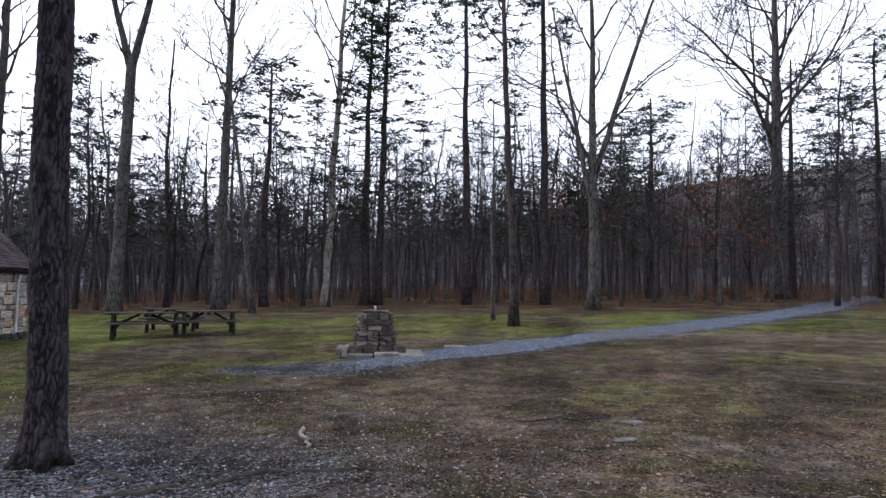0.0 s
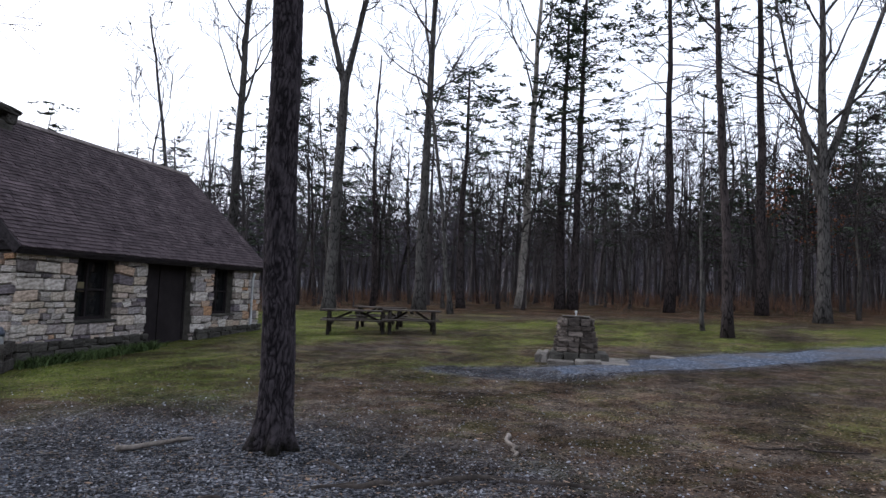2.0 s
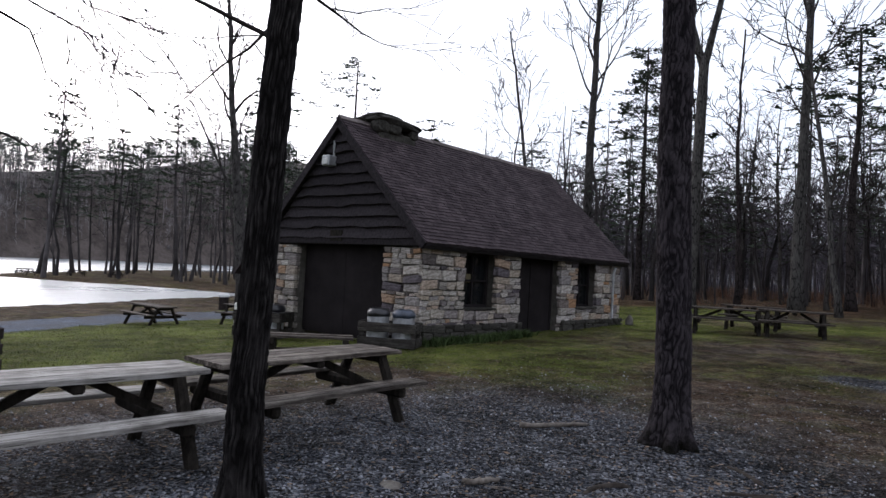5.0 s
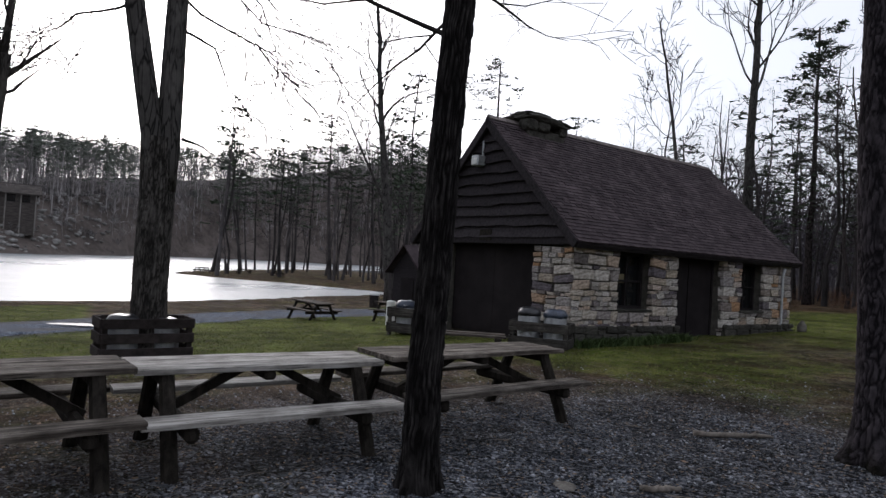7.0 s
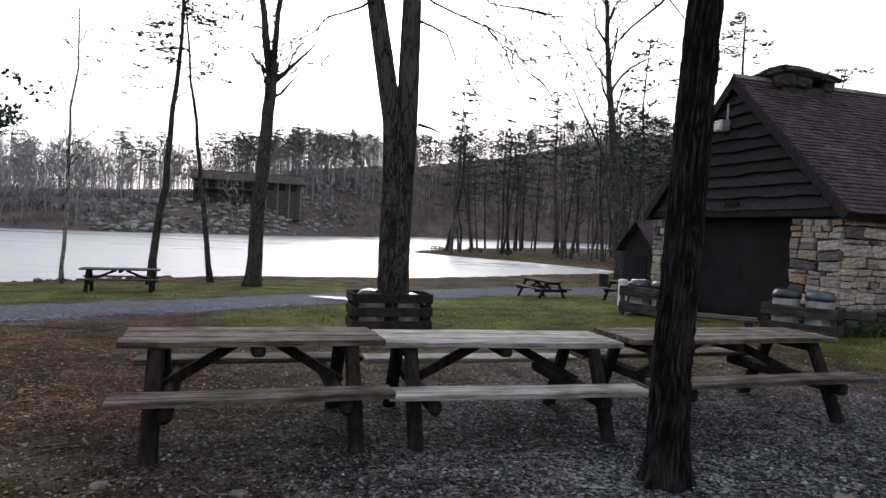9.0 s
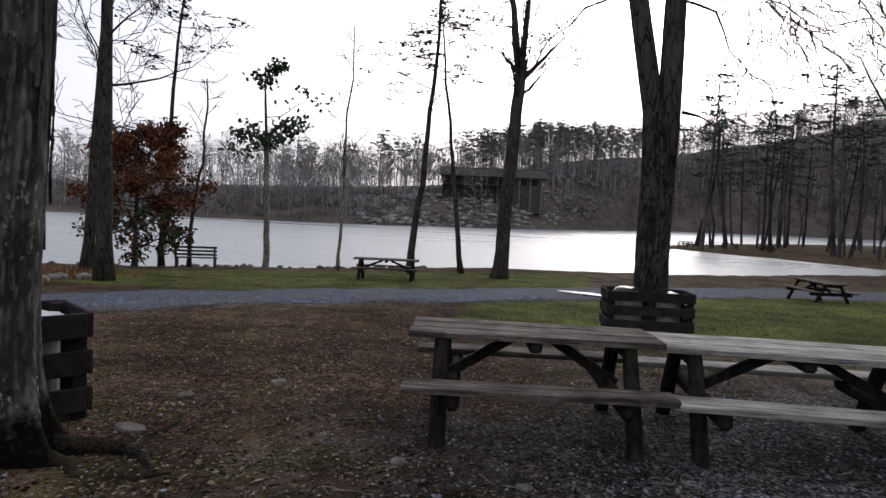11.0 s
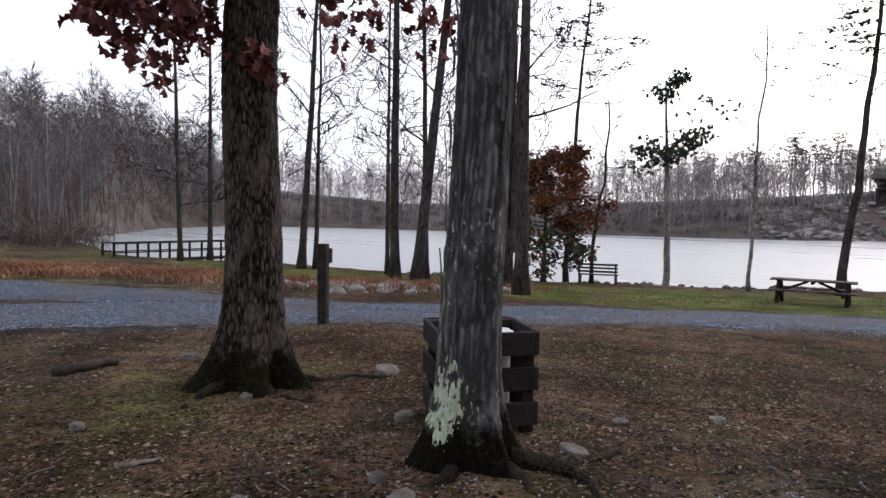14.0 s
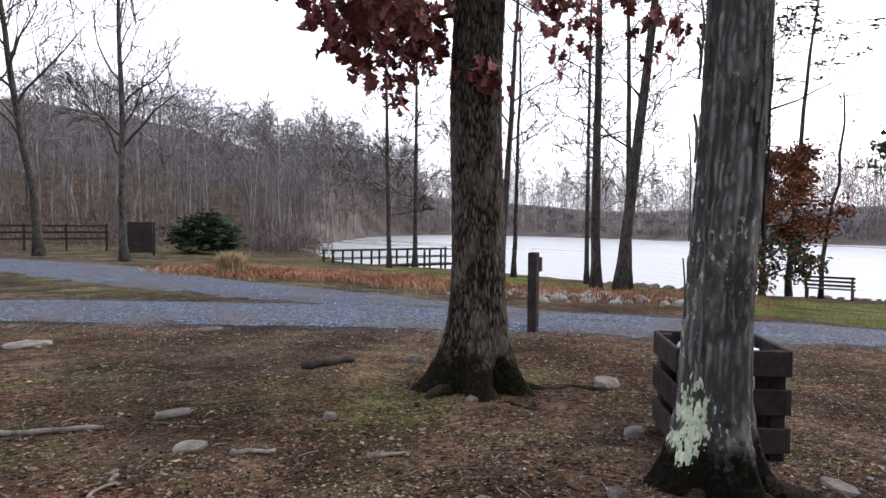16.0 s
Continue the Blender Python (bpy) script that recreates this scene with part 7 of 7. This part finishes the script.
# ---- litter on the ground ----
M_LEAF = surface("fallen_leaf", (0.025, 0.016, 0.011), (0.22, 0.155, 0.108), 1.0, bump=0, vary=0.95, island=True)
M_PEBBLE = surface("loose_gravel", (0.045, 0.048, 0.056), (0.27, 0.28, 0.305), 3.0, bump=0, vary=0.85, island=True)
M_STICK = surface("grey_stick", (0.07, 0.06, 0.05), (0.24, 0.21, 0.185), 6.0, bump=0.4)
M_ROOT = surface("exposed_root", (0.016, 0.013, 0.011), (0.06, 0.05, 0.043), 6.0, bump=0.5)


def ground_spot(rnd, reach):
    """A spot near the way, denser close by."""
    while True:
        r, b = 1.8 + (reach - 1.8) * rnd.random() ** 1.1, rnd.uniform(-45, 200)
        x, y = at_bearing(b, r)
        if along(ROAD, x, y)[0] > 2.3 and along(ROAD_B, x, y)[0] > 2.6:
            return x, y


def fallen_leaves():
    rnd = random.Random(91)
    v, f = [], []
    for _ in range(150000):
        x, y = ground_spot(rnd, 24 if rnd.random() < 0.6 else 11)
        g, h, l = zones(x, y)
        if rnd.random() > 0.3 + 0.5 * l - 0.25 * h - 0.45 * max(0, min(1, g)):
            continue
        z = land(x, y) + 0.004
        s, a = rnd.uniform(0.007, 0.02) * (1.9 if rnd.random() < 0.1 else 1), rnd.uniform(0, 6.283)
        c, d = math.cos(a), math.sin(a)
        k = rnd.uniform(0.4, 0.75)
        lift = [rnd.uniform(0, 0.5) * s for _ in range(4)]
        i = len(v)
        v += [(x - c * s, y - d * s, z + lift[0]), (x - d * s * k, y + c * s * k, z + lift[1]), (x + c * s, y + d * s, z + lift[2]), (x + d * s * k, y - c * s * k, z + lift[3])]
        f += [(i, i + 1, i + 2), (i, i + 2, i + 3)]
    tagged(new("fallen_leaves", mesh_from_arrays("fallen_leaves", v, f, M_LEAF)), "brown fallen leaves and chips strewn over the ground", "leaves", kind="stuff")


fallen_leaves()


def lawn_grass():
    rnd = random.Random(96)
    mat = surface("lawn_blades", (0.055, 0.08, 0.014), (0.21, 0.22, 0.07), 0.8, rough=0.7, bump=0, vary=0.45, island=True)
    v, f = [], []
    while len(f) < 60000:
        r, bb = 6 + 30 * rnd.random() ** 0.9, rnd.uniform(-45, 200)
        x, y = at_bearing(bb, r)
        g, h, l = zones(x, y)
        if rnd.random() > 1.6 * (h - 0.4) or g > 0.6:
            continue
        z = land(x, y) - 0.005
        for _ in range(5):
            px, py = x + rnd.gauss(0, 0.04), y + rnd.gauss(0, 0.04)
            a, s, t = rnd.uniform(0, 6.283), rnd.uniform(0.004, 0.008), rnd.uniform(0.02, 0.06)
            i = len(v)
            v += [(px - s * math.cos(a), py - s * math.sin(a), z), (px + s * math.cos(a), py + s * math.sin(a), z), (px + rnd.gauss(0, 0.025), py + rnd.gauss(0, 0.025), z + t)]
            f.append((i, i + 1, i + 2))
    tagged(new("lawn_grass", mesh_from_arrays("lawn_grass", v, f, mat)), "short patchy yellow-green winter grass", "grass", kind="stuff")


lawn_grass()


def pebbles():
    rnd = random.Random(92)
    tpl = []
    for k in range(5):
        q = [(1, 0, 0), (0, 1, 0), (-1, 0, 0), (0, -1, 0), (0, 0, 0.8), (0, 0, -0.6)]
        p = np.array([[c + rnd.uniform(-0.3, 0.3) for c in row] for row in q], np.float32)
        tpl.append((p, np.array([(0, 1, 4), (1, 2, 4), (2, 3, 4), (3, 0, 4), (1, 0, 5), (2, 1, 5), (3, 2, 5), (0, 3, 5)], np.int32)))
    places = []
    while len(places) < 19000:
        x, y = ground_spot(rnd, 13)
        g, h, l = zones(x, y)
        if rnd.random() > 0.25 + 0.75 * g - 0.3 * h:
            continue
        s = rnd.uniform(0.006, 0.016) * (1.7 if rnd.random() < 0.06 else 1)
        places.append((rnd.randrange(5), x, y, land(x, y) + s * 0.25, rnd.uniform(0, 6.28), s, s * 0.8, 0, 0))
    tagged(new("loose_pebbles", scatter("loose_pebbles", tpl, places, M_PEBBLE)), "small grey stones lying loose on gravel and soil", "gravel", kind="stuff")


pebbles()


def twigs():
    rnd = random.Random(93)
    b = Build()
    for _ in range(1500):
        x, y = ground_spot(rnd, 13)
        z, a, n = land(x, y) + 0.008, rnd.uniform(0, 6.283), rnd.uniform(0.05, 0.22)
        m = Vector((x + math.cos(a) * n * 0.5, y + math.sin(a) * n * 0.5, z + rnd.uniform(0, 0.012)))
        e = m + Vector((math.cos(a + rnd.gauss(0, 0.4)), math.sin(a + rnd.gauss(0, 0.4)), 0)) * n * 0.5
        r = rnd.uniform(0.0015, 0.0045)
        b.tube([Vector((x, y, z)), m, e], [r, r, r * 0.6], 4)
    tagged(new("scattered_twigs", b.mesh("scattered_twigs", M_STICK)), "short dry twigs scattered on the ground", "twigs", kind="stuff")


twigs()
LOOSE = "sticks on the ground"


def stick(name, a, b, r, label, seed, material=None, wob=0.04, fork=False):
    rnd = random.Random(seed)
    q = Build()
    n = 8
    pts, rad = [], []
    for i in range(n + 1):
        k = i / n
        x, y = a[0] + (b[0] - a[0]) * k + rnd.gauss(0, wob * 0.5), a[1] + (b[1] - a[1]) * k + rnd.gauss(0, wob * 0.5)
        pts.append(Vector((x, y, land(x, y) + r * 0.7)))
        rad.append(r * (1 - 0.4 * k) * rnd.uniform(0.85, 1.15))
    o = Vector((a[0], a[1], land(a[0], a[1])))
    q.tube([p - o for p in pts], rad, 8)
    if fork:
        p = pts[4] - o
        q.tube([p, p + Vector((0.06, -0.08, 0.01)), p + Vector((0.1, -0.18, 0.0))], [r * 0.6, r * 0.5, r * 0.3], 6)
    lone(name, q, material or M_STICK, Matrix.Translation(o), label, "stick", LOOSE, smooth=True)


stick("dead_log", (-4.78, 6.1), (-4.25, 6.66), 0.035, "short bleached log on the gravel", 1)
stick("dead_branch", (-1.06, 8.01), (-0.78, 7.1), 0.028, "forked bleached stick on bare soil", 2, fork=True)
stick("broken_branch", (-3.76, 4.1), (-3.62, 4.38), 0.03, "stub of pale broken branch on gravel", 3)
stick("birch_branch", (-0.1, -6.6), (-1.08, -6.28), 0.03, "mottled pale branch lying on the soil", 4)
stick("short_stick", (-1.78, -5.2), (-2.05, -5.12), 0.022, "short grey stick on the soil", 5)
stick("short_stick", (-2.6, -4.72), (-2.85, -4.62), 0.018, "short brown stick on the soil", 6)
stick("curved_twig", (-0.92, -4.8), (-1.1, -5.25), 0.014, "pale curved twig on the soil", 7, None, 0.06)
stick("thin_twig", (1.5, 8.2), (2.7, 8.3), 0.012, "long thin twig on the soil", 8, M_ROOT, 0.1)
stick("thin_twig", (-4.6, 0.8), (-4.7, 1.3), 0.01, "thin twig below the tables", 9, M_ROOT, 0.06)
stick("rotten_log", (-3.2, -7.85), (-3.95, -7.9), 0.06, "dark rotten chunk of wood on mossy soil", 10, M_ROOT, 0.07)
stick("thin_twig", (-2.3, -6.6), (-1.6, -6.75), 0.01, "thin dark twig on the soil", 11, M_ROOT, 0.05)
ROOTS = "roots that surface round the pine"
for k, (a, b, r) in enumerate((((-2.2, 5.7), (-1.6, 6.0), 0.045), ((-1.75, 5.9), (-0.7, 6.45), 0.04), ((-1.0, 6.4), (0.3, 6.25), 0.03), ((-3.0, 4.7), (-2.95, 5.3), 0.035), ((-2.3, 5.55), (-2.0, 6.0), 0.03), ((-2.6, 6.4), (-2.1, 6.1), 0.03), ((-1.3, 5.4), (-0.2, 5.6), 0.022))):
    rnd = random.Random(500 + k)
    b2 = Build()
    pts, rad = [], []
    for i in range(11):
        q = i / 10
        x, y = a[0] + (b[0] - a[0]) * q + 0.05 * math.sin(6 * q + k), a[1] + (b[1] - a[1]) * q + 0.04 * math.cos(7 * q + k)
        pts.append(Vector((x, y, land(x, y) + r * (0.75 * math.sin(math.pi * q) - 0.6) + 0.008 * math.sin(11 * q))))
        rad.append(0.7 * r * (0.7 + 0.5 * math.sin(math.pi * q)))
    o = Vector((a[0], a[1], 0))
    b2.tube([p - o for p in pts], rad, 9)
    lone("surface_root", b2, M_ROOT, Matrix.Translation(o), "gnarled dark root breaking through the gravel", "root", ROOTS, smooth=True)
for k, (x, y, sx, sy, sz, yaw) in enumerate(((-1.6, -6.46, 0.34, 0.2, 0.1, 10), (-1.57, -5.5, 0.3, 0.26, 0.08, 40), (-2.72, -5.78, 0.12, 0.14, 0.14, 20), (-4.14, -5.7, 0.38, 0.2, 0.1, 30), (-5.79, -5.65, 0.42, 0.3, 0.16, 60), (-4.56, -7.63, 0.3, 0.24, 0.16, 0))):
    flat_stone("field_stone", x, y, sx, sy, sz, yaw, 20 + k, "grey weathered stone bedded in leaf litter")
for k, (x, y, sx, sy, sz, yaw) in enumerate(((-2.95, -11.5, 0.5, 0.3, 0.1, 0), (-0.5, -10.9, 0.8, 0.5, 0.12, 30), (-3.6, -3.43, 0.17, 0.13, 0.12, 50), (-2.84, -3.74, 0.12, 0.1, 0.08, 10), (-3.4, -3.05, 0.45, 0.25, 0.12, 30), (-5.78, -2.92, 0.2, 0.16, 0.08, 0), (-6.5, -2.39, 0.2, 0.16, 0.1, 20), (-4.92, -2.83, 0.35, 0.2, 0.08, 70), (-4.62, -4.2, 0.28, 0.2, 0.16, 10))):
    flat_stone("field_stone", x, y, sx, sy, sz, yaw, 40 + k, "grey weathered stone bedded in leaf litter")
for k, (x, y, sx, sy, sz, yaw) in enumerate(((2.96, 8.1, 0.36, 0.22, 0.06, 0), (2.59, 7.2, 0.4, 0.2, 0.06, 30), (-4.07, 3.64, 0.26, 0.16, 0.06, 0), (-4.84, -0.91, 0.16, 0.12, 0.06, 0), (-4.6, -0.1, 0.14, 0.1, 0.06, 60), (3.24, 12.1, 0.12, 0.1, 0.07, 0))):
    flat_stone("field_stone", x, y, sx, sy, sz, yaw, 60 + k, "pale flat stone half sunk in the soil")


def brush_pile():
    rnd = random.Random(95)
    x, y = 24.9, 46.8
    t = thing("brush_pile", pose(x, y, land(x, y)), "heap of dark cut branches beside the broad tree", "woodpile")
    for k in range(26):
        b = Build()
        a = rnd.uniform(0, 6.283)
        p = Vector((rnd.gauss(0, 0.7), rnd.gauss(0, 0.4), rnd.uniform(0.05, 0.55)))
        d = Vector((math.cos(a), math.sin(a), rnd.gauss(0, 0.1))) * rnd.uniform(0.5, 1.1)
        b.tube([p - d, p, p + d], [0.05, 0.07, 0.03], 5)
        part("cut_branch", b, M_ROOT, t)


brush_pile()


def puddle():
    b = Build()
    x, y, n = PUDDLE[0], PUDDLE[1], 40
    b.v.append(Vector((0, 0, 0)))
    for k in range(n):
        w = 2 * math.pi * k / n
        q = 1 + 0.35 * noise.noise(Vector((math.cos(w) * 1.5, math.sin(w) * 1.5, 3)))
        b.v.append(Vector((math.cos(w) * 0.3 * q, math.sin(w) * 0.85 * q, 0)))
        b.f.append((0, 1 + k, 1 + (k + 1) % n))
    wet = Nodes("puddle_water", 0.42, 0.5)
    wet.b.inputs["Base Color"].default_value = (0.03, 0.03, 0.03, 1)
    z = max(land(x + dx, y + dy) for dx in (-0.8, 0, 0.8) for dy in (-1.5, 0, 1.5)) + 0.045
    lone("puddle", b, wet.m, pose(x, y, z, 0, 0, -25), "shallow bright puddle on the gravel road", "puddle")


PUDDLE = (-21.0, 1.7)
puddle()
